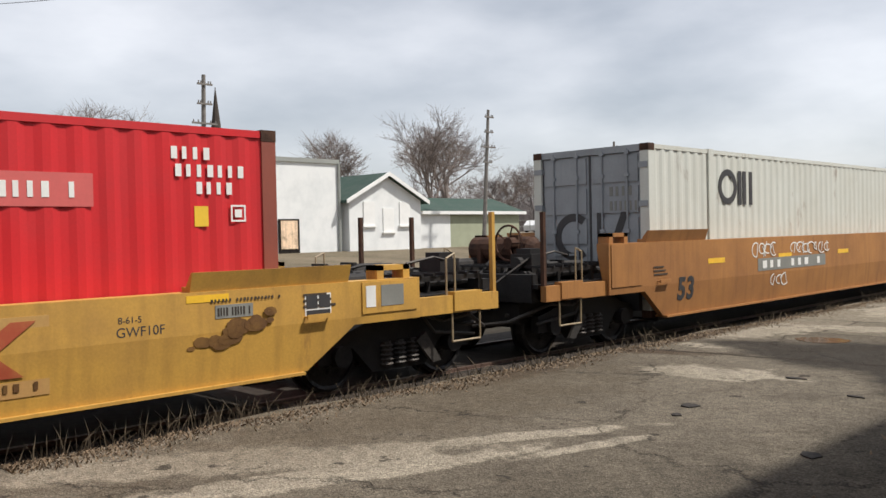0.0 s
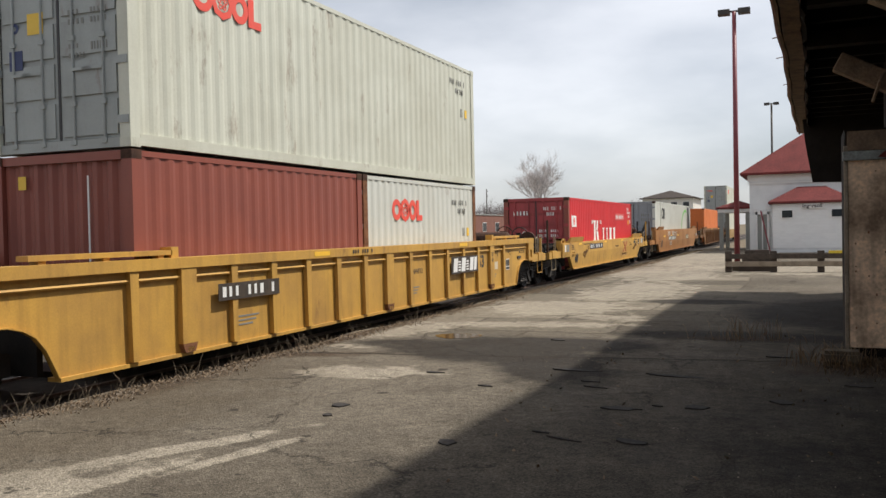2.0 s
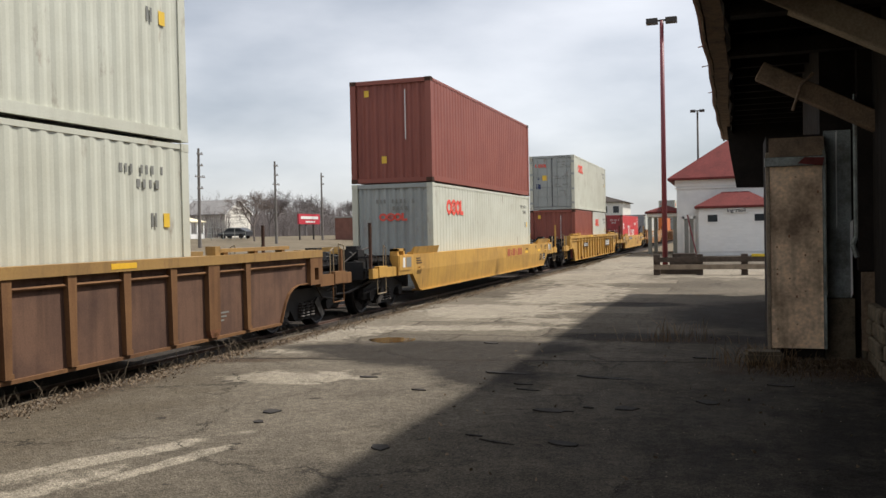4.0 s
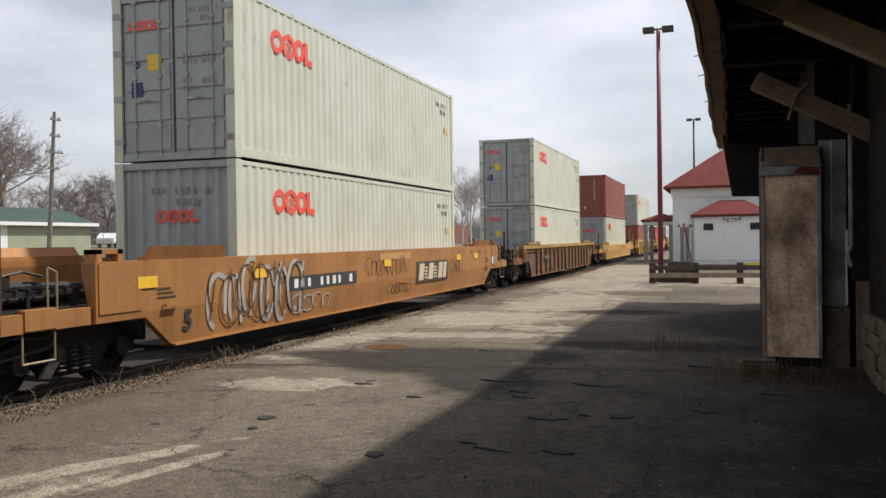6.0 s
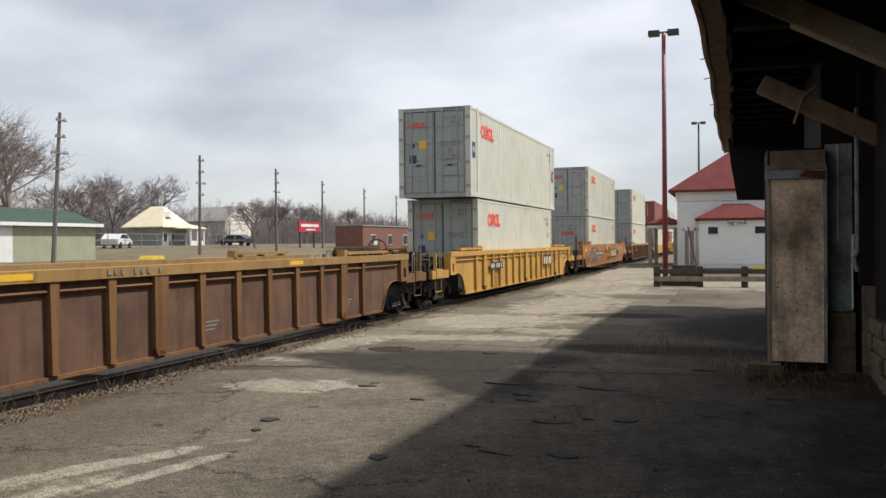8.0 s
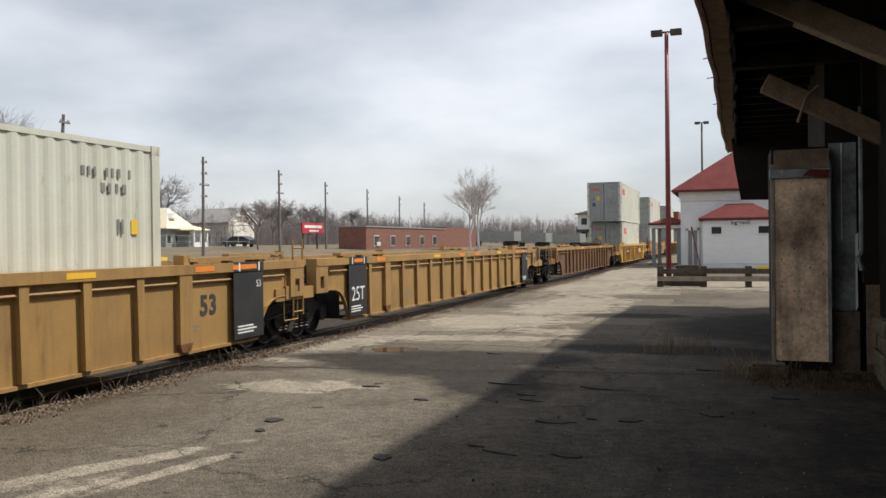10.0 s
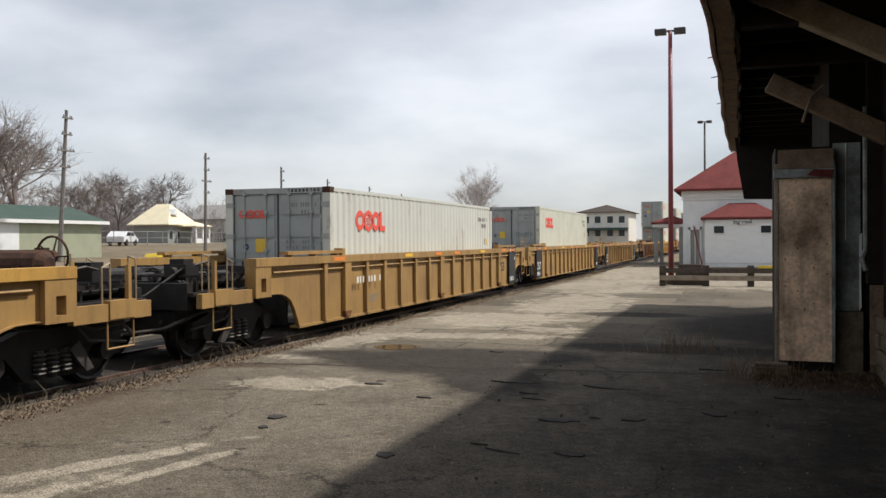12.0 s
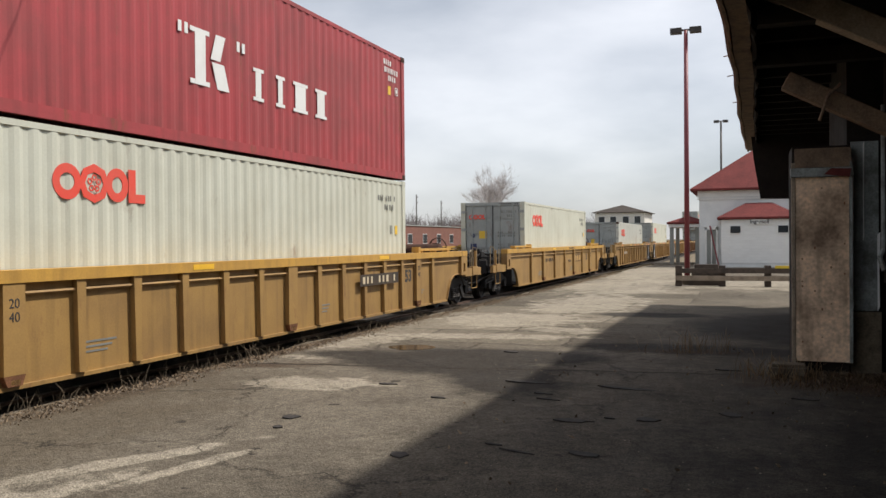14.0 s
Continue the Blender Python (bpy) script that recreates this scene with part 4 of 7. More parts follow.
c_7 = ribbed_car(TAN, TAN, U[8], "empty tan ribbed well car, first unit of an articulated set", panels=True, half=8.05, brake=(False, False))
c_8 = ribbed_car(TAN, TAN, U[9], "tan ribbed middle unit of an articulated set with one cream box", panels=True, half=8.05, ends=(False, False))
c_9 = ribbed_car(TAN, TAN, U[10], "tan ribbed last unit of an articulated set, one low box", panels="far", half=8.05)
c_10 = ribbed_car(TAN, YELLOW, U[11], "yellow ribbed well car with one tall cream box", brake=(False, True), posts=[-6.3 + 2.0 * k for k in range(8)])
c_11 = ribbed_car(TAN, YELLOW, U[12], "yellow ribbed well car with a red box over a cream box", brake=(False, True))
for car_ in (c_8, c_9):
    bm = bmesh.new()
    for y_ in (9.25, 9.62):
        tube(bm, (1.42, y_, 0.55), (1.42, y_, 1.95), 0.02, n=6)
    for k in range(5):
        tube(bm, (1.42, 9.25, 0.62 + 0.29 * k), (1.42, 9.62, 0.62 + 0.29 * k), 0.015, n=6)
    for z_ in (0.98, 1.40):
        box(bm, 1.36, 1.43, 9.23, 9.64, z_ - 0.02, z_ + 0.02)
    part("ladder", bm, TAN, car_, "tan steel end ladder")
c_far = ribbed_car(OLIVE_RUST, OLIVE_RUST, U[0] + 23.7, "rusty ribbed well car with an orange box")
c_far2 = smooth_car(TAN, U[0] + 47.4, "tan smooth-sided well car with grey stacked boxes")

for t_, u_joint in ((TRUCK, (U[8] + U[9]) / 2), (copy_thing(TRUCK, pose(0, 0, 0)), (U[9] + U[10]) / 2)):
    t_.name = "shared_truck"
    tagged(t_, "black articulation truck shared by two well car units", "railway truck", "cars of the freight train")
    WHEELSETS += [c for c in t_.children if c.name.startswith("wheelset")]
    MOVING.append((t_, u_joint, TRACK_X, 0.0))

cream_hc = container(12.19, TALL, CREAM, DOOR_GREY, "tall cream corrugated container with grey doors and red ring mark")
load(cream_hc, U[4], FLOOR)
for u_, z_ in ((U[4], FLOOR + TALL + 0.03), (U[2], FLOOR + LOW + 0.03), (U[5], FLOOR + TALL + 0.03), (U[6], FLOOR), (U[9], FLOOR), (U[11], FLOOR), (U[12], FLOOR), (U[3], FLOOR)):
    if u_ == U[3]:
        continue
    load(copy_thing(cream_hc, pose(0, 0, 0)), u_, z_)
cream_low = container(12.19, LOW, WHITE_BOX, DOOR_GREY, "low white corrugated container with grey doors and red ring mark")
load(cream_low, U[10] + 0.1, FLOOR)
cream_end = container(12.19, TALL, CREAM, DOOR_GREY, "tall cream container with a corrugated grey end wall", end="wall")
load(cream_end, U[3], FLOOR)
load(copy_thing(cream_end, pose(0, 0, 0)), U[5], FLOOR)
cream_long = container(13.72, TALL, CREAM, DOOR_GREY, "long cream container overhanging the one below, grey rusty doors", forty=True, post=WHITE_BOX)
for y_ in (-6.46, 6.46):
    bm = bmesh.new()
    box(bm, 1.2065, 1.2115, y_ - 0.17, y_ + 0.17, TALL - 1.62, TALL - 1.12)
    part("length_label", bm, STICKER_BLUE, cream_long, "navy length label")
    text("length_number", "45", 0.27, LOGO_WHITE, cream_long, pose(1.2125, y_, TALL - 1.37) @ SIDE)
load(cream_long, U[6], FLOOR + TALL + 0.03)
brown_long = container(12.19, TALL, BROWN_BOX, BROWN_BOX, "brown corrugated container stacked on a cream one", mark="", end="wall")
load(brown_long, U[3], FLOOR + TALL + 0.03)
brown_short = container(6.06, LOW, BROWN_BOX, BROWN_BOX, "short brown corrugated container in the well", mark="", end="wall")
load(brown_short, U[2] - 3.06, FLOOR)
white_short = container(6.06, LOW, WHITE_BOX, DOOR_GREY, "short white container with red ring mark and rusty posts", post=RUST)
load(white_short, U[2] + 3.06, FLOOR)
red_box = container(12.19, LOW, RED_BOX, RED_OLD, "bright red corrugated container with white block mark", mark="bars", post=BROWN_BOX)
load(red_box, U[1], FLOOR)
red_old = container(12.19, TALL, RED_OLD, RED_OLD, "faded red corrugated container stacked on a cream one", mark="bars", rear_logo=False)
load(red_old, U[12], FLOOR + TALL + 0.03)
white_long = container(16.15, TALL, WHITE_BOX, CN_GREY, "long white container with grey doors, black tubular mark and green arc", mark="tubes", forty=True)
load(white_long, U[0] - 0.2, FLOOR)
orange_box = container(12.19, TALL, ORANGE_BOX, ORANGE_BOX, "orange corrugated container in a rusty well car", mark="")
load(orange_box, U[0] + 23.7, FLOOR)
load(copy_thing(cream_hc, pose(0, 0, 0)), U[0] + 47.4, FLOOR)
load(copy_thing(cream_hc, pose(0, 0, 0)), U[0] + 47.4, FLOOR + TALL)

# numbers and marks on the cars


def side_at(x):
    return lambda u, v, d: (x + d, u, v)


def block_mark(car, x, y, z, w, h, ground, ink, lean=0.06):
    """A painted panel with plain slanted blocks and fine bars."""
    bm = bmesh.new()
    flat_bar(bm, y, y + w, z, z + h, side_at(x))
    p = part("mark_panel", bm, ground, car, "painted panel with slanted block mark")
    bm = bmesh.new()
    at = side_at(x + 0.005)
    for k in range(2):
        u = y + w * (0.06 + 0.29 * k)
        flat_bar(bm, u, u + w * 0.14, z + h * 0.10, z + h * 0.90, at, lean)
        for j in range(4):
            flat_bar(bm, u + w * 0.18, u + w * 0.27, z + h * (0.16 + 0.16 * j), z + h * (0.25 + 0.16 * j), at, lean * 0.2)
    u = y + w * 0.66
    flat_bar(bm, u, u + w * 0.13, z + h * 0.10, z + h * 0.90, at, lean)
    flat_bar(bm, u + w * 0.16, u + w * 0.26, z + h * 0.10, z + h * 0.90, at, lean)
    part("block_mark", bm, ink, car)
    return p


def plate(car, x, y, z, w, h, ground, ink, n=9):
    """A dark plate with bars for the car's registration."""
    if ground:
        bm = bmesh.new()
        flat_bar(bm, y, y + w, z, z + h, side_at(x))
        part("number_panel", bm, ground, car, "dark painted number panel")
    small_bars("number_bars", [(y + w * 0.06, z + h * 0.2, w * 0.9, h * 0.6, n)], side_at(x + 0.005), ink, car)


def fold_at(x):
    """On the plain side, following its lower half as it folds inwards."""
    return lambda u, v, d: (x + d - max(0.0, 0.93 - v) * 0.10, u, v)


def scrawl(car, x, y, z, w, h, ink, seed, width=0.03, loops=7):
    """Spray-painted loops without letters."""
    rnd = random.Random(seed)
    bm = bmesh.new()
    for k in range(loops):
        flat_ring(bm, y + w * (k + 0.5) / loops, z + h * rnd.uniform(0.4, 0.6), w / loops * rnd.uniform(0.5, 0.8), h * rnd.uniform(0.3, 0.5), width, fold_at(x + 0.002 * k), 18, rnd.uniform(0, 2), rnd.uniform(4, 6))
        u = y + w * (k + rnd.random()) / loops
        flat_bar(bm, u, u + width, z + h * rnd.uniform(0, 0.3), z + h * rnd.uniform(0.6, 1), fold_at(x + 0.003 + 0.002 * k), rnd.uniform(-0.15, 0.15))
    return part("graffiti", bm, ink, car, "sprayed looping graffiti")


def smear(car, x, y, z, w, h, seed):
    """A ragged sooty smear that climbs from one side to the other."""
    rnd = random.Random(seed)
    bm = bmesh.new()
    for k in range(16):
        f = k / 15
        r = 0.035 + 0.06 * math.sin(3.1 * f) * rnd.uniform(0.6, 1.2)
        a, b = r * rnd.uniform(0.9, 1.6), r * rnd.uniform(0.5, 0.9)
        flat_ring(bm, y + w * f + rnd.gauss(0, 0.05), z + h * f ** 1.6 + rnd.gauss(0, 0.04), a, b, min(a, b) * 0.97, fold_at(x + 0.0012 * k), 9)
    return part("soot_smear", bm, SOOT, car, "dark brown scorch smear")


def placard(car, x, y, z, w=0.42, h=0.34):
    bm = bmesh.new()
    flat_bar(bm, y, y + w, z, z + h, side_at(x))
    p = part("test_placard", bm, LOGO_WHITE, car)
    bm = bmesh.new()
    at = side_at(x + 0.005)
    for u0, u1, v0, v1 in ((0.05, 0.46, 0.36, 0.93), (0.53, 0.95, 0.36, 0.93), (0.05, 0.95, 0.06, 0.28)):
        flat_bar(bm, y + w * u0, y + w * u1, z + h * v0, z + h * v1, at)
    part("placard_square", bm, LOGO_BLACK, car)


FADED = material("faded_tan_paint", (0.50, 0.30, 0.10), (0.40, 0.18, 0.07), 2.0, 0.6, amount=0.6, bump=0.0, shift=0.06)
BONE = material("bone_white_paint", (0.62, 0.52, 0.36), None, 3, 0.6, amount=0.3, bump=0.0, shift=0.05)
SOOT = material("soot_brown_smear", (0.13, 0.068, 0.03), (0.26, 0.14, 0.045), 4, 0.8, amount=0.7, bump=0.0, shift=0.1)
X1 = 1.4605
# the single red box's car
text("car_number", "40", 0.42, LOGO_BLACK, c_k, pose(1.452, -5.95, 0.74) @ pose(0, 0, 0, 0, 6, 0) @ SIDE)
plate(c_k, X1, -3.9, 1.02, 2.3, 0.2, LOGO_BLACK, LOGO_WHITE)
plate(c_k, X1, -5.0, 1.2, 1.6, 0.05, None, LOGO_BLACK, 22)
bm = bmesh.new()
flat_bar(bm, 2.35, 3.65, 0.55, 1.22, fold_at(X1))
part("mark_panel", bm, FADED, c_k, "faded tan panel with a red chevron mark")
bm = bmesh.new()
flat_bar(bm, 2.62, 2.80, 0.72, 0.94, fold_at(X1 + 0.006), 0.24)
flat_bar(bm, 3.22, 3.44, 0.72, 0.94, fold_at(X1 + 0.006), -0.26)
flat_bar(bm, 2.92, 3.14, 0.96, 1.18, fold_at(X1 + 0.006), -0.26)
flat_bar(bm, 3.06, 3.26, 0.96, 1.18, fold_at(X1 + 0.009), 0.28)
part("chevron_mark", bm, LOGO_OXIDE, c_k, "faded oxide red chevrons")
small_bars("lettering_bars", [(2.4, 0.60, 1.2, 0.07, 15)], fold_at(X1 + 0.006), SOOT, c_k)
text("load_limit", "LD LMT 168300", 0.10, LOGO_BLACK, c_k, pose(X1, 1.25, 1.03) @ SIDE)
text("wheel_code", "GWF10F", 0.125, LOGO_BLACK, c_k, pose(X1, 4.45, 1.0) @ SIDE)
text("date_code", "8-61-5", 0.085, LOGO_BLACK, c_k, pose(X1, 4.35, 1.11) @ SIDE)
plate(c_k, X1, 5.2, 1.05, 0.42, 0.13, LOGO_GREY, DUSTY_BLACK, 12)
plate(c_k, X1, 5.1, 1.2, 0.9, 0.05, None, DUSTY_BLACK, 20)
placard(c_k, X1, 6.25, 0.98, 0.34, 0.24)
smear(c_k, X1, 5.0, 0.82, 0.85, 0.28, 3)
smear(c_k, X1, -5.0, 0.84, 0.8, 0.24, 5)
for y_ in (-5.6, -1.3, 2.2, 4.9):
    bar("reflector", X1, y_, y_ + 0.45, 1.22, 1.29, REFLECT, c_k)
# the long white box's car
text("car_number", "53", 0.52, LOGO_BLACK, c_cn, pose(1.452, -7.55, 0.80) @ pose(0, 0, 0, 0, 6, 0) @ SIDE)
plate(c_cn, X1, -4.9, 0.98, 3.2, 0.24, LOGO_GREY, LOGO_WHITE)
scrawl(c_cn, X1, -5.1, 1.24, 1.0, 0.30, LOGO_WHITE, 11, 0.022, 4)
scrawl(c_cn, X1, -3.4, 1.26, 1.9, 0.26, LOGO_WHITE, 12, 0.022, 7)
scrawl(c_cn, X1, -4.3, 0.66, 0.7, 0.28, LOGO_WHITE, 13, 0.022, 3)
block_mark(c_cn, X1, 3.2, 0.94, 1.4, 0.3, DUSTY_BLACK, BONE)
for y_ in (-6.8, -4.0, -1.0):
    bar("reflector", X1, y_, y_ + 0.6, 1.2, 1.29, REFLECT, c_cn)
# the ribbed cars
block_mark(c_1, 1.4585, 3.15, 0.82, 1.75, 0.40, DUSTY_BLACK, LOGO_WHITE)
text("shop_code", "NWF13", 0.16, LOGO_BLACK, c_1, pose(1.380, 1.45, 0.98) @ SIDE)
plate(c_1, 1.4715, -1.6, 1.44, 0.9, 0.11, None, LOGO_BLACK, 9)
plate(c_1, 1.4585, -5.4, 0.92, 1.5, 0.24, DUSTY_BLACK, LOGO_WHITE)
placard(c_1, 1.379, 7.3, 0.72, 0.3, 0.3)
block_mark(c_5, 1.4585, 3.1, 0.82, 1.75, 0.40, DUSTY_BLACK, BONE)
plate(c_5, 1.4585, -5.4, 0.92, 1.6, 0.24, DUSTY_BLACK, LOGO_WHITE)
placard(c_5, 1.379, 7.0, 0.72, 0.34, 0.3)
plate(c_3, 1.4585, -5.6, 0.90, 1.2, 0.22, DUSTY_BLACK, LOGO_GREY)
plate(c_6, 1.4715, -1.2, 1.44, 1.3, 0.11, None, LOGO_GREY, 9)
block_mark(c_10, 1.3785, 1.98, 0.86, 1.45, 0.32, DUSTY_BLACK, FADED)
text("shop_code", "NWF12A", 0.15, LOGO_BLACK, c_10, pose(1.380, 0.9, 0.92) @ SIDE)
plate(c_10, 1.4715, 0.3, 1.44, 1.3, 0.11, None, LOGO_BLACK, 10)
plate(c_10, 1.3785, -3.9, 0.95, 1.5, 0.22, None, LOGO_BLACK, 10)
plate(c_11, 1.4585, 2.7, 0.92, 2.0, 0.24, DUSTY_BLACK, BONE)
text("car_number", "53", 0.38, LOGO_BLACK, c_11, pose(1.380, 5.5, 1.02) @ SIDE)
for c_ in (c_1, c_5, c_9, c_10, c_11):
    text("capacity_mark", "20\n40", 0.15, LOGO_BLACK, c_, pose(1.4595, 5.7 if c_ is c_10 else 6.0, 1.12) @ SIDE)
text("capacity_mark", "20\n40", 0.15, LOGO_BLACK, c_11, pose(1.4595, -6.0, 1.12) @ SIDE)
block_mark(c_8, 1.3785, 1.2, 0.9, 0.7, 0.3, FADED, LOGO_OXIDE)
for c_ in (c_7, c_8, c_9):
    for y_ in (-6.7, -0.6, 1.0, 6.2, 7.2):
        bar("reflector", 1.4715, y_, y_ + 0.5, 1.45, 1.53, ORANGE_STRIPE, c_)
plate(c_9, 1.4585, -5.7, 0.92, 1.5, 0.22, None, LOGO_WHITE)
for c_, z_, ys_ in ((c_4, 1.46, (7.0, 7.9, 8.7)), (c_2, 1.2, (6.0, 7.05, 8.1)), (c_5, 1.22, (6.5, 7.0, 7.55)), (c_1, 1.22, (6.5, 7.0, 7.55))):
    xm_ = X1 if c_ in (c_4, c_2) else 1.3795
    for y_, words_ in zip(ys_, ("45", "48", "53")):
        text("length_mark", words_, 0.13, LOGO_BLACK, c_, pose(xm_, y_, z_) @ SIDE)
        bar("length_tick", xm_, y_ + 0.12, y_ + 0.14, z_ - 0.10, z_ + 0.08, LOGO_BLACK, c_)
for c_ in (c_5, c_1):
    bar("data_label", 1.3785, 6.15, 6.62, 0.78, 0.98, BONE, c_)
    bar("data_label", 1.3785, 7.36, 7.52, 0.74, 0.98, BONE, c_)
    text("date_code", "IW 6 9-7-8", 0.11, LOGO_BLACK, c_, pose(1.3795, 8.75, 1.17) @ SIDE)
    bm = bmesh.new()
    box(bm, 1.377, 1.40, 8.32, 8.62, 0.99, 1.07)
    part("label_holder", bm, STEEL_DARK, c_)
# the plain-sided cars with graffiti
block_mark(c_4, X1, 2.0, 0.74, 2.62, 0.54, DUSTY_BLACK, BONE, 0.12)
plate(c_4, X1, -4.75, 0.94, 3.0, 0.27, LOGO_BLACK, LOGO_WHITE, 10)
scrawl(c_4, X1 + 0.006, -7.3, 0.46, 3.0, 1.08, GRAFFITI, 21, 0.085, 6)
scrawl(c_4, X1 + 0.020, -7.35, 0.44, 3.1, 1.12, DUSTY_BLACK, 22, 0.022, 7)
scrawl(c_4, X1 + 0.004, -4.6, 0.50, 1.6, 0.40, GRAFFITI, 25, 0.03, 4)
text("car_number", "5", 0.42, LOGO_BLACK, c_4, pose(1.450, -7.85, 0.70) @ pose(0, 0, 0, 0, 6, 0) @ SIDE)
scrawl(c_4, X1, -1.2, 1.02, 2.6, 0.42, DUSTY_BLACK, 23, 0.012, 9)
scrawl(c_4, X1, 0.1, 0.56, 1.5, 0.26, DUSTY_BLACK, 27, 0.012, 6)
scrawl(c_4, X1, 4.75, 0.86, 1.2, 0.42, DUSTY_BLACK, 24, 0.014, 5)
bar("pale_patch", X1, -0.4, 1.6, 1.4, 1.55, FADED, c_4, label="paler repainted strip")
for y_ in (-9.0, -6.0, -0.2, 5.45, 7.3):
    bar("reflector", 1.476, y_, y_ + 0.42, 1.24, 1.40, REFLECT, c_4)
block_mark(c_2, X1, 1.1, 0.93, 2.6, 0.32, YELLOW, LOGO_OXIDE)
text("shop_code", "GW15SF", 0.13, LOGO_BLACK, c_2, pose(X1, 4.4, 1.14) @ SIDE)
text("car_number", "53", 0.36, LOGO_BLACK, c_2, pose(1.452, 7.0, 0.74) @ pose(0, 0, 0, 0, 6, 0) @ SIDE)
placard(c_2, 1.449, 7.45, 0.64, 0.42, 0.28)
for y_ in (4.1, 6.4, 8.5):
    bar("reflector", X1, y_, y_ + 0.5, 1.0, 1.09, REFLECT, c_2)
text("car_number", "53", 0.42, LOGO_BLACK, c_5, pose(1.380, 5.5, 1.02) @ SIDE)
text("car_number", "53", 0.42, LOGO_BLACK, c_1, pose(1.380, 5.35, 1.02) @ SIDE)
text("car_number", "53", 0.42, LOGO_BLACK, c_9, pose(1.380, 6.66, 0.92) @ SIDE)
text("car_number", "53", 0.42, LOGO_BLACK, c_8, pose(1.380, 6.66, 0.92) @ SIDE)
text("car_number", "53", 0.38, LOGO_BLACK, c_10, pose(1.380, 5.0, 1.02) @ SIDE)

# ---- the place ----
GROUND_Z = 0.20


def asphalt_material():
    """Worn asphalt: gravelly grain, pale worn-off spots, painted-in shade by the depot, cracks."""
    m = bpy.data.materials.new("worn_asphalt")
    m.use_nodes = True
    n, l = m.node_tree.nodes, m.node_tree.links
    b = n["Principled BSDF"]
    b.inputs["Specular IOR Level"].default_value = 0.08
    t = n.new("ShaderNodeTexCoord")

    def noise_(scale, detail=6.0, rough=0.6):
        q = n.new("ShaderNodeTexNoise")
        q.inputs["Scale"].default_value, q.inputs["Detail"].default_value, q.inputs["Roughness"].default_value = scale, detail, rough
        l.new(t.outputs["Object"], q.inputs["Vector"])
        return q

    def rng(src, a0, a1, b0=0.0, b1=1.0):
        q = n.new("ShaderNodeMapRange")
        for i, v in enumerate((a0, a1, b0, b1)):
            q.inputs[i + 1].default_value = v
        l.new(src, q.inputs[0])
        return q.outputs[0]

    def calc(op, x, y):
        q = n.new("ShaderNodeMath")
        q.operation = op
        for i, v in enumerate((x, y)):
            if isinstance(v, (int, float)):
                q.inputs[i].default_value = v
            else:
                l.new(v, q.inputs[i])
        return q.outputs[0]

    def mixed(f, c0, c1, kind="MIX"):
        q = n.new("ShaderNodeMix")
        q.data_type, q.blend_type = "RGBA", kind
        for i, v in ((0, f), (6, c0), (7, c1)):
            if isinstance(v, (tuple, float)):
                q.inputs[i].default_value = v
            else:
                l.new(v, q.inputs[i])
        return q.outputs[2]

    rag = noise_(2.2, 9.0, 0.72)
    warp = rng(rag.outputs["Fac"], 0.3, 0.7, -0.55, 0.55)

    def spots(rows, soft, rag_=1.0):
        """Ragged spots of wear, dirt or painted shade: x, y, half-length, half-width, turn in degrees."""
        total = None
        for x, y, rx, ry, turn in rows:
            q = n.new("ShaderNodeMapping")
            q.vector_type = "TEXTURE"
            q.inputs["Location"].default_value = (x, y, 0.2)
            q.inputs["Rotation"].default_value = (0, 0, radians(turn))
            q.inputs["Scale"].default_value = (rx, ry, 50)
            l.new(t.outputs["Object"], q.inputs["Vector"])
            d = n.new("ShaderNodeVectorMath")
            d.operation = "LENGTH"
            l.new(q.outputs[0], d.inputs[0])
            f = rng(calc("ADD", d.outputs["Value"], calc("MULTIPLY", warp, rag_)), 1.0 + soft, 1.0 - soft)
            total = f if total is None else calc("MAXIMUM", total, f)
        return total

    pale = spots([(-4.85, 8.85, 0.80, 0.40, 10), (-4.45, 5.25, 0.95, 0.13, 62), (-3.86, 5.35, 0.62, 0.085, 74), (-5.6, 3.2, 1.6, 0.35, 55), (-4.7, 3.6, 1.3, 0.22, 70),
                  (-6.1, 12.9, 0.5, 1.2, 0), (-4.3, 14.1, 1.5, 0.42, 9), (-3.2, 15.4, 0.8, 0.5, -12), (-4.6, 17.2, 1.5, 1.6, 0), (-3.9, 22.0, 1.3, 3.5, 0), (-4.3, 31, 2.0, 5.5, 0), (-5.9, 10.9, 0.5, 0.25, 20), (-4.5, 45, 2.4, 9, 0), (1, 33, 5, 4, 0)], 0.16)
    # First four spots paint a shadow notch beyond the eave's own shadow.
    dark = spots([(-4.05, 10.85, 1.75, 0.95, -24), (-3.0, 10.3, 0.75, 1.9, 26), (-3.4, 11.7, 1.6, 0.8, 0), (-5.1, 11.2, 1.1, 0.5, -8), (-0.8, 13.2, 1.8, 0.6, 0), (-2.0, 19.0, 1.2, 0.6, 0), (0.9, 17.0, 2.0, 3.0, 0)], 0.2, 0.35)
    # Deep shade under the depot eave, painted into the ground as near-black.
    depot_shade = spots([(2.6, 5.5, 3.9, 8.5, 0)], 0.6, 0.7)
    earth = spots([(1.0, 10.6, 1.2, 0.6, 0), (-0.7, 12.9, 0.9, 0.22, 4), (-6.4, 9.9, 0.9, 0.25, 15), (-6.5, 7.6, 0.25, 1.6, 0), (-6.6, 12.0, 0.2, 2.0, 0)], 0.35, 1.0)
    big = noise_(0.33, 5.0)
    tone = mixed(rng(big.outputs["Fac"], 0.35, 0.7), (0.100, 0.085, 0.065, 1), (0.150, 0.129, 0.100, 1))
    blot = noise_(1.6, 6.0, 0.65)
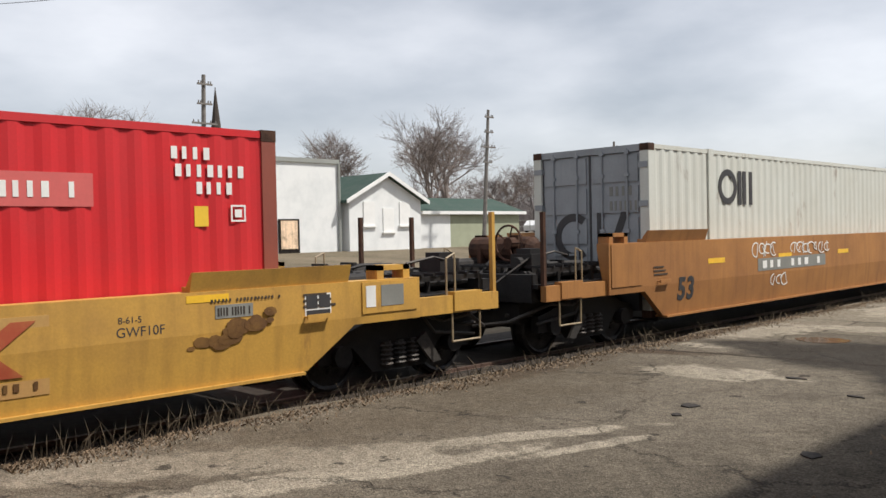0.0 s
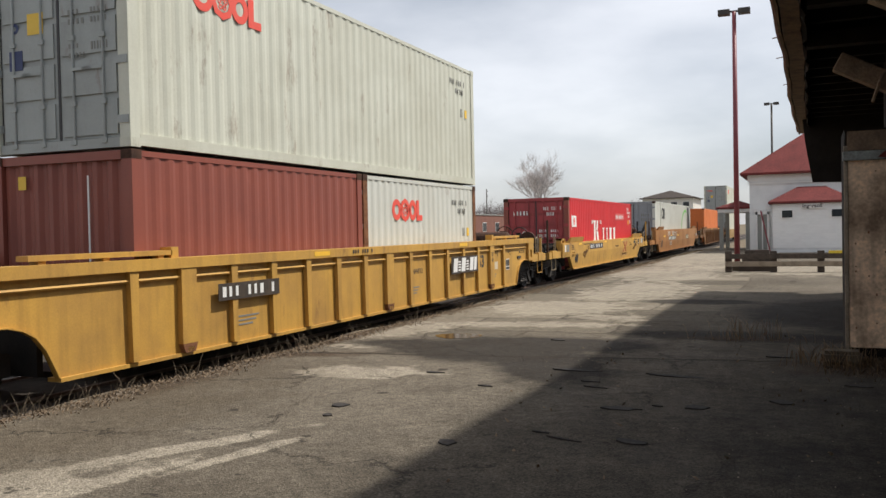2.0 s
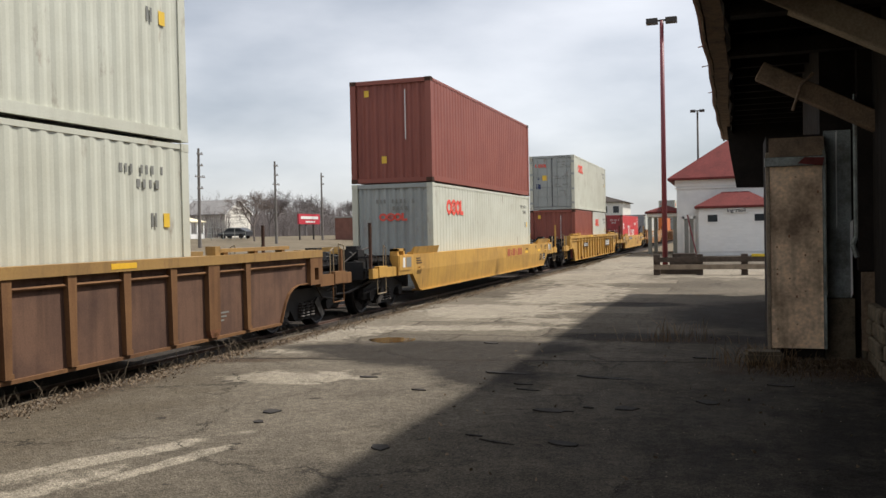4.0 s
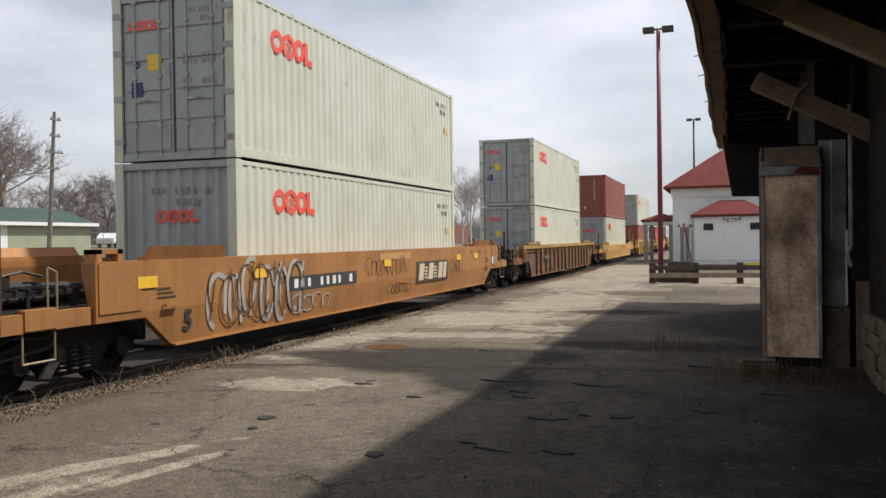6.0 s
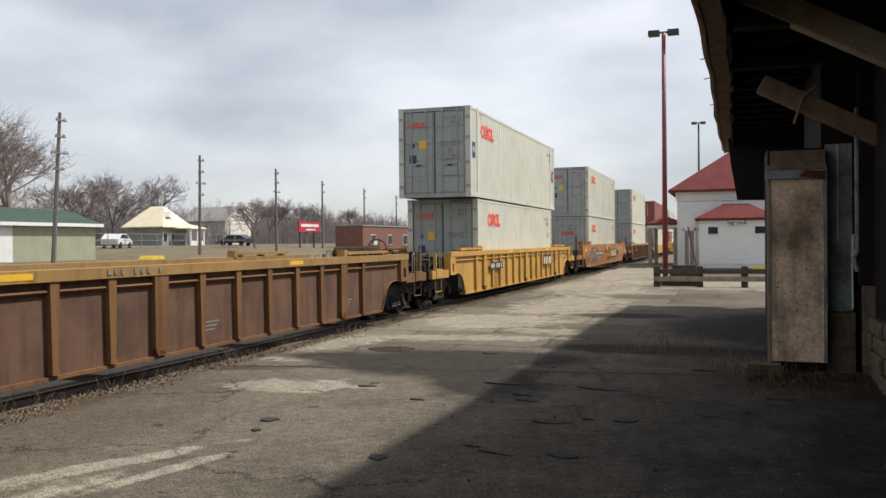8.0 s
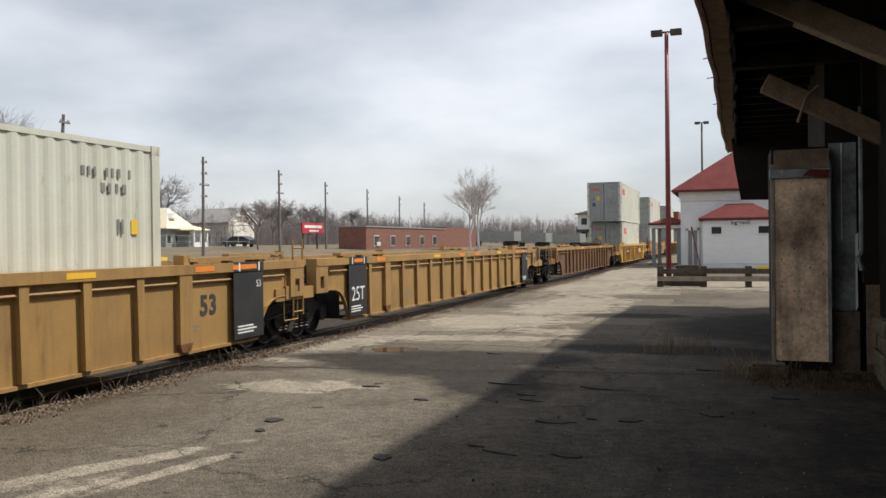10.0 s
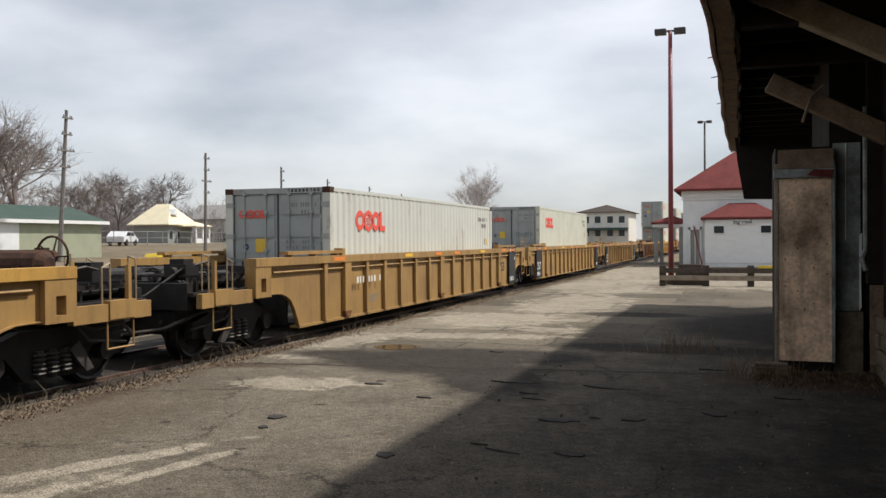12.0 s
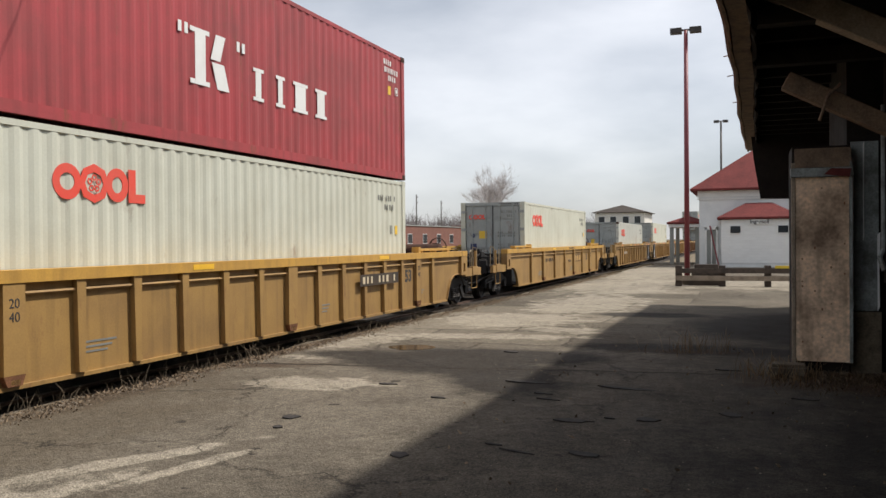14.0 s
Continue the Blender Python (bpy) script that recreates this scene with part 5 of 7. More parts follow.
    tone = mixed(rng(blot.outputs["Fac"], 0.5, 0.72, 0.0, 0.55), tone, (0.062, 0.050, 0.037, 1))
    # poured slabs further along the platform, each its own tone, with dark joints
    slab = n.new("ShaderNodeTexBrick")
    slab.inputs["Color1"].default_value, slab.inputs["Color2"].default_value, slab.inputs["Mortar"].default_value = (0.085, 0.072, 0.054, 1), (0.24, 0.207, 0.158, 1), (0.05, 0.04, 0.03, 1)
    for k, v in (("Scale", 1.0), ("Mortar Size", 0.03), ("Mortar Smooth", 0.3), ("Bias", -0.15), ("Brick Width", 2.6), ("Row Height", 1.9)):
        slab.inputs[k].default_value = v
    wob = n.new("ShaderNodeVectorMath")
    wob.operation = "MULTIPLY_ADD"
    wob.inputs[1].default_value = (0.35, 0.35, 0)
    l.new(rag.outputs["Color"], wob.inputs[0])
    l.new(t.outputs["Object"], wob.inputs[2])
    l.new(wob.outputs[0], slab.inputs["Vector"])
    sep = n.new("ShaderNodeSeparateXYZ")
    l.new(t.outputs["Object"], sep.inputs[0])
    poured = calc("MULTIPLY", rng(sep.outputs["Y"], 12.2, 12.7), rng(calc("ADD", sep.outputs["X"], calc("MULTIPLY", warp, 0.5)), -1.2, -1.6))
    tone = mixed(calc("MULTIPLY", poured, rng(big.outputs["Fac"], 0.3, 0.7, 0.85, 0.55)), tone, slab.outputs["Color"])
    tone = mixed(calc("MULTIPLY", pale, rng(rag.outputs["Fac"], 0.35, 0.6, 0.85, 0.5)), tone, (0.31, 0.272, 0.212, 1))
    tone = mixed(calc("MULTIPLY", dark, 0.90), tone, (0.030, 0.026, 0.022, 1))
    tone = mixed(calc("MULTIPLY", depot_shade, 0.92), tone, (0.013, 0.012, 0.011, 1))
    tone = mixed(calc("MULTIPLY", earth, 0.75), tone, (0.048, 0.030, 0.019, 1))
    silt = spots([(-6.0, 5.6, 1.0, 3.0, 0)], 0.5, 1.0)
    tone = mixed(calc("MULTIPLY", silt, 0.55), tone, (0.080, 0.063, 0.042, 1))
    # the long joint across the platform
    joint = calc("ABSOLUTE", calc("ADD", calc("SUBTRACT", sep.outputs["Y"], calc("MULTIPLY", sep.outputs["X"], 0.13)), calc("ADD", calc("MULTIPLY", warp, 0.12), -10.93)), 0.0)
    tone = mixed(calc("MULTIPLY", rng(joint, 0.03, 0.07, 1.0, 0.0), 0.85), tone, (0.03, 0.024, 0.018, 1))
    # drips and tar specks
    tar = noise_(3.4, 4.0, 0.55)
    tone = mixed(rng(tar.outputs["Fac"], 0.66, 0.70, 0.0, 0.8), tone, (0.028, 0.024, 0.020, 1))
    crack = n.new("ShaderNodeTexVoronoi")
    crack.feature = "DISTANCE_TO_EDGE"
    crack.inputs["Scale"].default_value = 0.42
    bent = n.new("ShaderNodeVectorMath")
    bent.operation = "MULTIPLY_ADD"
    bent.inputs[1].default_value = (1.1, 1.1, 0)
    l.new(noise_(1.3, 6.0, 0.7).outputs["Color"], bent.inputs[0])
    l.new(t.outputs["Object"], bent.inputs[2])
    l.new(bent.outputs[0], crack.inputs["Vector"])
    line = rng(crack.outputs["Distance"], 0.0, 0.012, 1.0, 0.0)
    line = calc("MULTIPLY", line, rng(noise_(0.6).outputs["Fac"], 0.45, 0.55))
    tone = mixed(calc("MULTIPLY", line, 0.85), tone, (0.03, 0.026, 0.022, 1))
    grit = n.new("ShaderNodeTexVoronoi")
    grit.inputs["Scale"].default_value = 80
    l.new(t.outputs["Object"], grit.inputs["Vector"])
    speck = rng(grit.outputs["Color"], 0.0, 1.0, 0.46, 1.62)
    tone = mixed(1.0, tone, speck, "MULTIPLY")
    tone = mixed(1.0, tone, rng(noise_(9.0, 5.0, 0.7).outputs["Fac"], 0.3, 0.7, 0.78, 1.24), "MULTIPLY")
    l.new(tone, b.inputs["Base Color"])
    l.new(rng(blot.outputs["Fac"], 0.3, 0.7, 0.95, 0.72), b.inputs["Roughness"])
    bp = n.new("ShaderNodeBump")
    bp.inputs["Strength"].default_value, bp.inputs["Distance"].default_value = 0.6, 0.012
    l.new(calc("SUBTRACT", grit.outputs["Distance"], calc("MULTIPLY", line, 2.0)), bp.inputs["Height"])
    l.new(bp.outputs[0], b.inputs["Normal"])
    return m


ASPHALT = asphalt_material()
DIRT = material("dirt_and_dry_grass", (0.17, 0.138, 0.095), (0.10, 0.085, 0.056), 0.35, 0.95, amount=0.9, fine=18, shift=0.35, bump=0.5)
BALLAST = material("ballast_stone", (0.10, 0.083, 0.068), (0.05, 0.04, 0.032), 9, 0.9, amount=0.8, fine=60)
OILY = material("oily_dark_ballast", (0.05, 0.042, 0.035), (0.028, 0.024, 0.021), 7, 0.9, amount=0.8, fine=60)
RAIL = material("rusty_rail_steel", (0.17, 0.11, 0.085), (0.09, 0.055, 0.045), 6, 0.5, metal=0.5, amount=0.7)
TIE = material("weathered_tie", (0.10, 0.08, 0.065), (0.05, 0.042, 0.037), 6, 0.9, amount=0.8)
DRY_GRASS = material("dry_grass", (0.17, 0.13, 0.08), (0.10, 0.075, 0.048), 4, 0.9, amount=0.8, bump=0.0)
# Distance haze is mixed into this colour, greyer than the near twigs.
HAZY = material("haze_tinted_twigs", (0.21, 0.185, 0.18), (0.14, 0.125, 0.12), 0.3, 0.95, amount=0.8, bump=0.0)
STRAW = material("pale_straw", (0.42, 0.30, 0.18), (0.26, 0.17, 0.10), 4, 0.9, amount=0.8, bump=0.0)
# Lighter than the other twigs to paint in haze over two far trees.
PALE_TWIG = material("haze_paled_twigs", (0.58, 0.55, 0.54), (0.46, 0.43, 0.42), 2, 0.9, amount=0.6, bump=0.0)
BARK = material("grey_bark", (0.22, 0.19, 0.165), (0.14, 0.12, 0.105), 5, 0.9, amount=0.7)
TWIG = material("bare_twigs", (0.25, 0.21, 0.19), (0.17, 0.145, 0.13), 2, 0.9, amount=0.7, bump=0.0)
WHITE_WALL = material("white_painted_wall", (0.74, 0.75, 0.74), (0.58, 0.60, 0.60), 1.0, 0.8, amount=0.6, shift=0.06, bump=0.1)
WHITE_TRIM = material("white_trim", (0.78, 0.78, 0.76), None, 2, 0.7, amount=0.15, shift=0.05, bump=0.05)
GREEN_WALL = material("pale_green_siding", (0.34, 0.36, 0.26), None, 1, 0.8, amount=0.25, shift=0.06)
GREEN_ROOF = material("dark_green_roof", (0.045, 0.075, 0.062), (0.08, 0.10, 0.09), 1.2, 0.85, amount=0.6)
RED_ROOF = material("red_shingle_roof", (0.15, 0.036, 0.033), (0.10, 0.03, 0.028), 1.2, 0.85, amount=0.7, fine=14)
CREAM_ROOF = material("cream_metal_roof", (0.74, 0.66, 0.46), None, 1, 0.6, amount=0.2, shift=0.05)
GREY_WALL = material("grey_siding", (0.30, 0.31, 0.29), None, 1, 0.8, amount=0.3)
BRICK_WALL = material("red_brick_wall", (0.23, 0.115, 0.09), (0.16, 0.085, 0.07), 2, 0.9, amount=0.7, fine=25)
TAN_WALL = material("tan_stucco", (0.74, 0.71, 0.64), None, 1, 0.85, amount=0.25)
PALE_ROOF = material("pale_grey_shingles", (0.27, 0.26, 0.25), None, 1.5, 0.9, amount=0.4)
DARK_ROOF = material("dark_shingles", (0.07, 0.058, 0.05), None, 1.5, 0.9, amount=0.5)
GLASS = material("dark_window_glass", (0.03, 0.035, 0.04), None, 1, 0.12, amount=0.2, bump=0.0)
POLE_WOOD = material("grey_pole_wood", (0.20, 0.185, 0.17), (0.12, 0.11, 0.10), 4, 0.9, amount=0.6)
LAMP_RED = material("maroon_lamp_paint", (0.20, 0.035, 0.045), (0.13, 0.03, 0.035), 3, 0.5, amount=0.5, shift=0.06)
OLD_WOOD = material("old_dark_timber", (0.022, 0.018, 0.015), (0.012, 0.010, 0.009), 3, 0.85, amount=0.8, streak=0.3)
BEAM_WOOD = material("weathered_grey_beam", (0.33, 0.27, 0.205), (0.16, 0.13, 0.095), 3, 0.85, amount=0.7)
PLYWOOD = material("weathered_plywood", (0.84, 0.63, 0.44), (0.24, 0.17, 0.12), 1.3, 0.85, amount=0.95, streak=0.6, fine=25, spread=(0.47, 0.68))
GREY_PAINT = material("peeling_grey_paint", (0.30, 0.33, 0.32), (0.10, 0.095, 0.085), 4, 0.8, amount=0.8)
STONE = material("old_rubble_stone", (0.14, 0.112, 0.078), (0.05, 0.042, 0.033), 5, 0.9, amount=0.8)
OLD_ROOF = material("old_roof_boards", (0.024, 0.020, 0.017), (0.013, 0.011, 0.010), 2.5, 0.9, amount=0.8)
FASCIA = material("worn_fascia", (0.22, 0.155, 0.105), (0.10, 0.08, 0.065), 5, 0.8, amount=0.8)
YELLOW_PAINT = material("yellow_paint", (0.75, 0.55, 0.05), None, 3, 0.6, amount=0.3)
SIGN_RED = material("red_sign_face", (0.50, 0.03, 0.05), None, 2, 0.5, amount=0.2)
RUBBER = material("black_scrap", (0.03, 0.028, 0.026), (0.07, 0.06, 0.055), 9, 0.8, amount=0.6)


def lift(x):
    """Height of the open ground: low at the track, rising to the town beyond."""
    if x > -6.6:
        return 0.05
    if x > -7.2:
        return -0.15 + (x + 7.2) / 0.6 * 0.20
    if x > -11.4:
        return -0.15
    k = min(1.0, (-11.4 - x) / 60.0)
    return -0.15 + 1.95 * k * k * (3 - 2 * k)


bm = bmesh.new()
xs = [-2500, -900, -400, -200, -130, -100, -80, -71, -64, -56, -48, -40, -32, -25, -19, -15, -12.5, -11.4, -10, -8.5, -7.2, -6.9, -6.6, -4, 0, 6, 20, 80, 400, 2500]
ys = [-2500, -600, -150, -60, -30, -15, 0, 15, 30, 45, 60, 80, 100, 130, 170, 230, 400, 1000, 3500]
grid = [[bm.verts.new((x, y, lift(x))) for y in ys] for x in xs]
for i in range(len(xs) - 1):
    for j in range(len(ys) - 1):
        bm.faces.new((grid[i][j], grid[i + 1][j], grid[i + 1][j + 1], grid[i][j + 1]))
tagged(part("ground", bm, DIRT), "dry brown dirt and dead grass reaching to the horizon", kind="structure")

bm = bmesh.new()
edge = [(-6.75 + 0.10 * math.sin(y * 0.9) + 0.08 * math.sin(y * 2.3 + 1) + 0.012 * max(0, y - 8), y) for y in np.arange(-30, 64, 0.5)]
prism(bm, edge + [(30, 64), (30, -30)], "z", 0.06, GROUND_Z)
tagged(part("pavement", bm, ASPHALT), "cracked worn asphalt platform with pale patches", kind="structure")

# track
bm = bmesh.new()
prism(bm, [(-11.3, -0.15), (-10.7, -0.04), (-7.2, -0.04), (-6.8, -0.13), (-6.8, -0.3), (-11.3, -0.3)], "y", -60, 400)
bed = tagged(part("track_bed", bm, OILY), "dark oily ballast bed under the track", kind="structure")
for x in (TRACK_X + 0.7525, TRACK_X - 0.7525):
    bm = bmesh.new()
    prism(bm, [(x - 0.07, -0.06), (x + 0.07, -0.06), (x + 0.07, -0.045), (x + 0.012, -0.03), (x + 0.012, -0.035 + 0.0), (x + 0.036, -0.03), (x + 0.036, 0.0), (x - 0.036, 0.0), (x - 0.036, -0.03), (x - 0.012, -0.035)], "y", -60, 400)
    tagged(part("rail", bm, RAIL), "rusty steel rail with a polished head", "rail", "rails of the track", "structure")
tie_bm = bmesh.new()
box(tie_bm, -1.3, 1.3, -0.11, 0.11, -0.16, -0.055)
tie = tagged(part("tie", tie_bm, TIE, bed), "weathered wooden tie")
tie.matrix_basis = pose(TRACK_X, -8, 0)
for i in range(1, 110):
    again("tie", tie, bed, pose(TRACK_X, -8 + 0.55 * i, 0))


def stones(name, label, n, span, size, mat, seed):
    """Loose stones, joined."""
    rnd = random.Random(seed)
    vs, fs = [], []
    for _ in range(n):
        x, y, z = span(rnd)
        r = size * rnd.uniform(0.5, 1.2)
        b = len(vs)
        for dx, dy, dz in ((1, 0, 0), (0, 1, 0), (-1, 0, 0), (0, -1, 0), (0, 0, 1), (0, 0, -0.6)):
            vs.append((x + r * dx * rnd.uniform(0.6, 1.2), y + r * dy * rnd.uniform(0.6, 1.2), z + r * dz * rnd.uniform(0.5, 0.9)))
        for a, c in ((0, 1), (1, 2), (2, 3), (3, 0)):
            fs += [(b + a, b + c, b + 4), (b + c, b + a, b + 5)]
    me = bpy.data.meshes.new(name)
    me.from_pydata(vs, [], fs)
    me.materials.append(mat)
    return tagged(new(name, me), label, kind="stuff")


stones("ballast_stones", "loose grey and rusty ballast stones", 26000, lambda r: (lambda x, y: (x, y, -0.045 if x < -7.2 else (-0.03 if x < -6.85 else 0.14)))(r.uniform(-8.0, -6.78), r.uniform(0, 55) * r.uniform(0.3, 1)), 0.03, BALLAST, 3)


def blades(name, label, n, span, height, mat, seed, lean=0.4, width=0.006):
    rnd = random.Random(seed)
    vs, fs = [], []
    for _ in range(n):
        x, y, z = span(rnd)
        h = height * rnd.uniform(0.3, 1.1)
        a = rnd.uniform(0, 6.283)
        dx, dy = math.cos(a) * h * lean * rnd.random(), math.sin(a) * h * lean * rnd.random()
        w = width * rnd.uniform(0.6, 1.5)
        b = len(vs)
        vs += [(x - w, y - w, z), (x + w, y + w, z), (x + w + dx * 0.4, y + w + dy * 0.4, z + h * 0.6), (x - w + dx * 0.4, y - w + dy * 0.4, z + h * 0.6), (x + dx, y + dy, z + h * rnd.uniform(0.8, 1))]
        fs += [(b, b + 1, b + 2, b + 3), (b + 3, b + 2, b + 4)]
    me = bpy.data.meshes.new(name)
    me.from_pydata(vs, [], fs)
    me.materials.append(mat)
    return tagged(new(name, me), label, kind="stuff")


def verge(r):
    y = r.uniform(1, 60)
    x = r.gauss(-6.95 + 0.012 * max(0, y - 8), 0.16)
    return x, y, 0.0 if x < -6.8 else 0.15


WEED = material("dead_weed_stalks", (0.11, 0.085, 0.056), (0.06, 0.045, 0.032), 4, 0.9, amount=0.8, bump=0.0)
blades("dry_grass", "dry straw-coloured weeds along the platform edge", 5200, verge, 0.10, DRY_GRASS, 5, 0.9, 0.004)


def clumps(r):
    c = r.choice((2.6, 3.2, 3.5, 3.9, 4.3, 4.6, 5.0, 5.6, 6.1, 7.0, 7.4, 8.6, 9.6, 10.3, 11.6, 13.2, 15.5, 18, 21))
    return r.gauss(-7.1, 0.12), r.gauss(c, 0.22), -0.05


blades("tall_weeds", "taller dead weed stalks in clumps beside the ballast", 950, clumps, 0.40, WEED, 6, 0.9, 0.0028)
blades("depot_weeds", "dead brown weeds at the foot of the depot wall", 170, lambda r: (r.gauss(0.35, 0.25), r.gauss(10.9, 0.35), 0.2), 0.28, STRAW, 8, 0.9, 0.0025)
blades("crack_weeds", "dead weed stalks growing from the asphalt", 80, lambda r: (r.gauss(-0.75, 0.35), r.gauss(12.9, 0.2), 0.2), 0.36, STRAW, 9, 0.9, 0.0022)


LITTER = material("dead_leaf_litter", (0.17, 0.125, 0.085), (0.27, 0.20, 0.13), 6, 0.95, amount=0.9, bump=0.0)
PEBBLE = material("dusty_pebbles", (0.24, 0.20, 0.155), (0.12, 0.10, 0.08), 9, 0.9, amount=0.8)


def edge_litter(r):
    y = 2.0 + 40 * r.random() ** 1.6
    x = -6.72 + 0.012 * max(0, y - 8) + abs(r.gauss(0, 0.22)) * (0.5 + 0.5 * math.sin(y * 1.7) ** 2)
    return x, y, 0.2


blades("leaf_litter", "brown leaf litter strewn along the platform edge", 9000, edge_litter, 0.035, LITTER, 15, 2.2, 0.0035)
blades("depot_litter", "reddish dead leaves heaped at the depot wall", 1500, lambda r: (r.uniform(0.2, 1.6), 11.28 - abs(r.gauss(0, 0.5)), 0.2), 0.06, LITTER, 16, 2.0, 0.004)
stones("edge_pebbles", "dusty pebbles along the crumbled platform edge", 4200, lambda r: edge_litter(r), 0.014, PEBBLE, 17)

stones("shade_grit", "small pale stones scattered on the shaded asphalt", 220, lambda r: (r.uniform(-3.2, 1.4), r.uniform(4.2, 11.2), 0.204), 0.008, PEBBLE, 23)
blades("shade_leaves", "dead leaves and bark scraps strewn on the shaded asphalt", 90, lambda r: (r.uniform(-2.8, 1.5), r.uniform(5.0, 13.5), 0.2), 0.03, LITTER, 24, 2.5, 0.008)

# ---- old depot ----
EAVE_X, EAVE_Z, END_Y = -0.255, 4.25, 23.8
depot = tagged(new("old_depot"), "derelict wooden depot with deep bracketed eaves and boarded windows", "building")
SKEW = Matrix.Translation((EAVE_X, 9, 0)) @ pose(0, 0, 0, 0, 0, -0.62) @ Matrix.Translation((-EAVE_X, -9, 0))
bm = bmesh.new()
prism(bm, [(EAVE_X, EAVE_Z), (EAVE_X, EAVE_Z + 0.07), (4.6, EAVE_Z + 2.2), (9.35, EAVE_Z + 0.07), (9.35, EAVE_Z), (4.6, EAVE_Z + 2.1)], "y", -14, END_Y)
part("roof", bm, OLD_ROOF, depot, "dark old board roof with deep overhang").matrix_basis = SKEW


def sag(y):
    """How far the old eave has sunk and bowed along its length."""
    return 0.035 * math.sin(y * 0.42 + 0.6) + 0.018 * math.sin(y * 1.3 + 2.0), 0.022 * math.sin(y * 0.55 + 1.0) + 0.010 * math.sin(y * 2.1)


def eave_strip(name, x0, x1, z0, z1, mat, label, rough=0.0, seed=1):
    """A long board along the eave that follows its sag, with a ragged lower edge."""
    rnd = random.Random(seed)
    bm = bmesh.new()
    rings = []
    for y in np.arange(-14, END_Y + 0.01, 0.3):
        dz, dx = sag(y)
        q = rnd.uniform(0, rough)
        rings.append([bm.verts.new(p) for p in ((x0 + dx, y, z0 + dz + q), (x1 + dx - q, y, z0 + dz + q * 0.5), (x1 + dx - q, y, z1 + dz), (x0 + dx, y, z1 + dz))])
    for a, b in zip(rings, rings[1:]):
        for i in range(4):
            bm.faces.new((a[i], a[(i + 1) % 4], b[(i + 1) % 4], b[i]))
    bm.faces.new(rings[0]), bm.faces.new(rings[-1][::-1])
    part(name, bm, mat, depot, label).matrix_basis = SKEW


DRIP = material("rusty_drip_edge", (0.34, 0.16, 0.11), (0.14, 0.10, 0.085), 5, 0.6, amount=0.7)
eave_strip("drip_edge", EAVE_X - 0.05, EAVE_X - 0.015, EAVE_Z - 0.07, EAVE_Z + 0.10, DRIP, "bent rusty metal drip edge")
eave_strip("fascia", EAVE_X - 0.012, EAVE_X + 0.03, EAVE_Z - 0.13, EAVE_Z + 0.06, FASCIA, "worn peeling fascia board", 0.02, 3)
eave_strip("eave_board", EAVE_X + 0.033, EAVE_X + 0.24, EAVE_Z - 0.125, EAVE_Z - 0.095, FASCIA, "wide weathered board under the eave with a ragged edge", 0.018, 5)
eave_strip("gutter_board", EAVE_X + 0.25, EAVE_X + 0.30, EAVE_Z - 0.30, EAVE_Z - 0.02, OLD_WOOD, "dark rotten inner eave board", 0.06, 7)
for y_, z_ in ((13.6, 4.30), (16.4, 4.32), (12.3, 4.34)):
    bm = bmesh.new()
    tube(bm, (EAVE_X + 0.06, y_, z_), (EAVE_X - 0.13, y_ + 0.05, z_ - 0.02), 0.008, n=5)
    part("nail", bm, RUST, depot).matrix_basis = SKEW
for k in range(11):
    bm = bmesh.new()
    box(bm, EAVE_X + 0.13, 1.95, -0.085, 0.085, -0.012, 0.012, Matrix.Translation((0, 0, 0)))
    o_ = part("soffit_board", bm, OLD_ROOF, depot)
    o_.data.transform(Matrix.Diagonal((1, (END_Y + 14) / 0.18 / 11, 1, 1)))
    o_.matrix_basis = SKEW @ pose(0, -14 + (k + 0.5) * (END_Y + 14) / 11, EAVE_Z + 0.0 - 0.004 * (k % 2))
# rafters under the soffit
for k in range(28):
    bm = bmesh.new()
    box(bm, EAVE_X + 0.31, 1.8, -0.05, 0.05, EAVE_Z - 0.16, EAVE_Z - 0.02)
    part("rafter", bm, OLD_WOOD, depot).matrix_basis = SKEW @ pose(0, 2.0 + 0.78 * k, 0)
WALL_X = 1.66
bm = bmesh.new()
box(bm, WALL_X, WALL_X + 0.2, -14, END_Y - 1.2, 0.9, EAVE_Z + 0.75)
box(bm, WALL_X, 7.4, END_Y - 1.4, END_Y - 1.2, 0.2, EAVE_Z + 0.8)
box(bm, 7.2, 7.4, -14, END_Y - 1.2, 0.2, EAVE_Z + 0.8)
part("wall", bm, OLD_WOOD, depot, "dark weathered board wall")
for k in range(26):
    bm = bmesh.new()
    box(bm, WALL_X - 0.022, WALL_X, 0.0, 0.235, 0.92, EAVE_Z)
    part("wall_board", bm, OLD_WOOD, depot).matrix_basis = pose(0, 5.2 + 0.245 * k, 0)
# rubble base
rnd_ = random.Random(12)
for row in range(4):
    y_ = 7.5 + 0.1 * row
    while y_ < 12.2:
        w_ = rnd_.uniform(0.22, 0.5)
        bm = bmesh.new()
        box(bm, -0.02 - rnd_.uniform(0.02, 0.06), 0.2, 0.01, w_ - 0.012, 0.01, 0.185)
        bmesh.ops.bevel(bm, geom=bm.edges[:], offset=0.02, segments=1, affect="EDGES")
        part("stone", bm, STONE, depot).matrix_basis = pose(WALL_X - 0.04, y_, 0.16 + 0.19 * row)
        y_ += w_
bm = bmesh.new()
box(bm, WALL_X - 0.02, WALL_X + 0.3, -14, END_Y - 1.2, 0.1, 0.9)
part("stone_base", bm, STONE, depot, "rubble stone base")
# Added wall out of view behind the camera; keeps sky light off the shaded ground.
bm = bmesh.new()
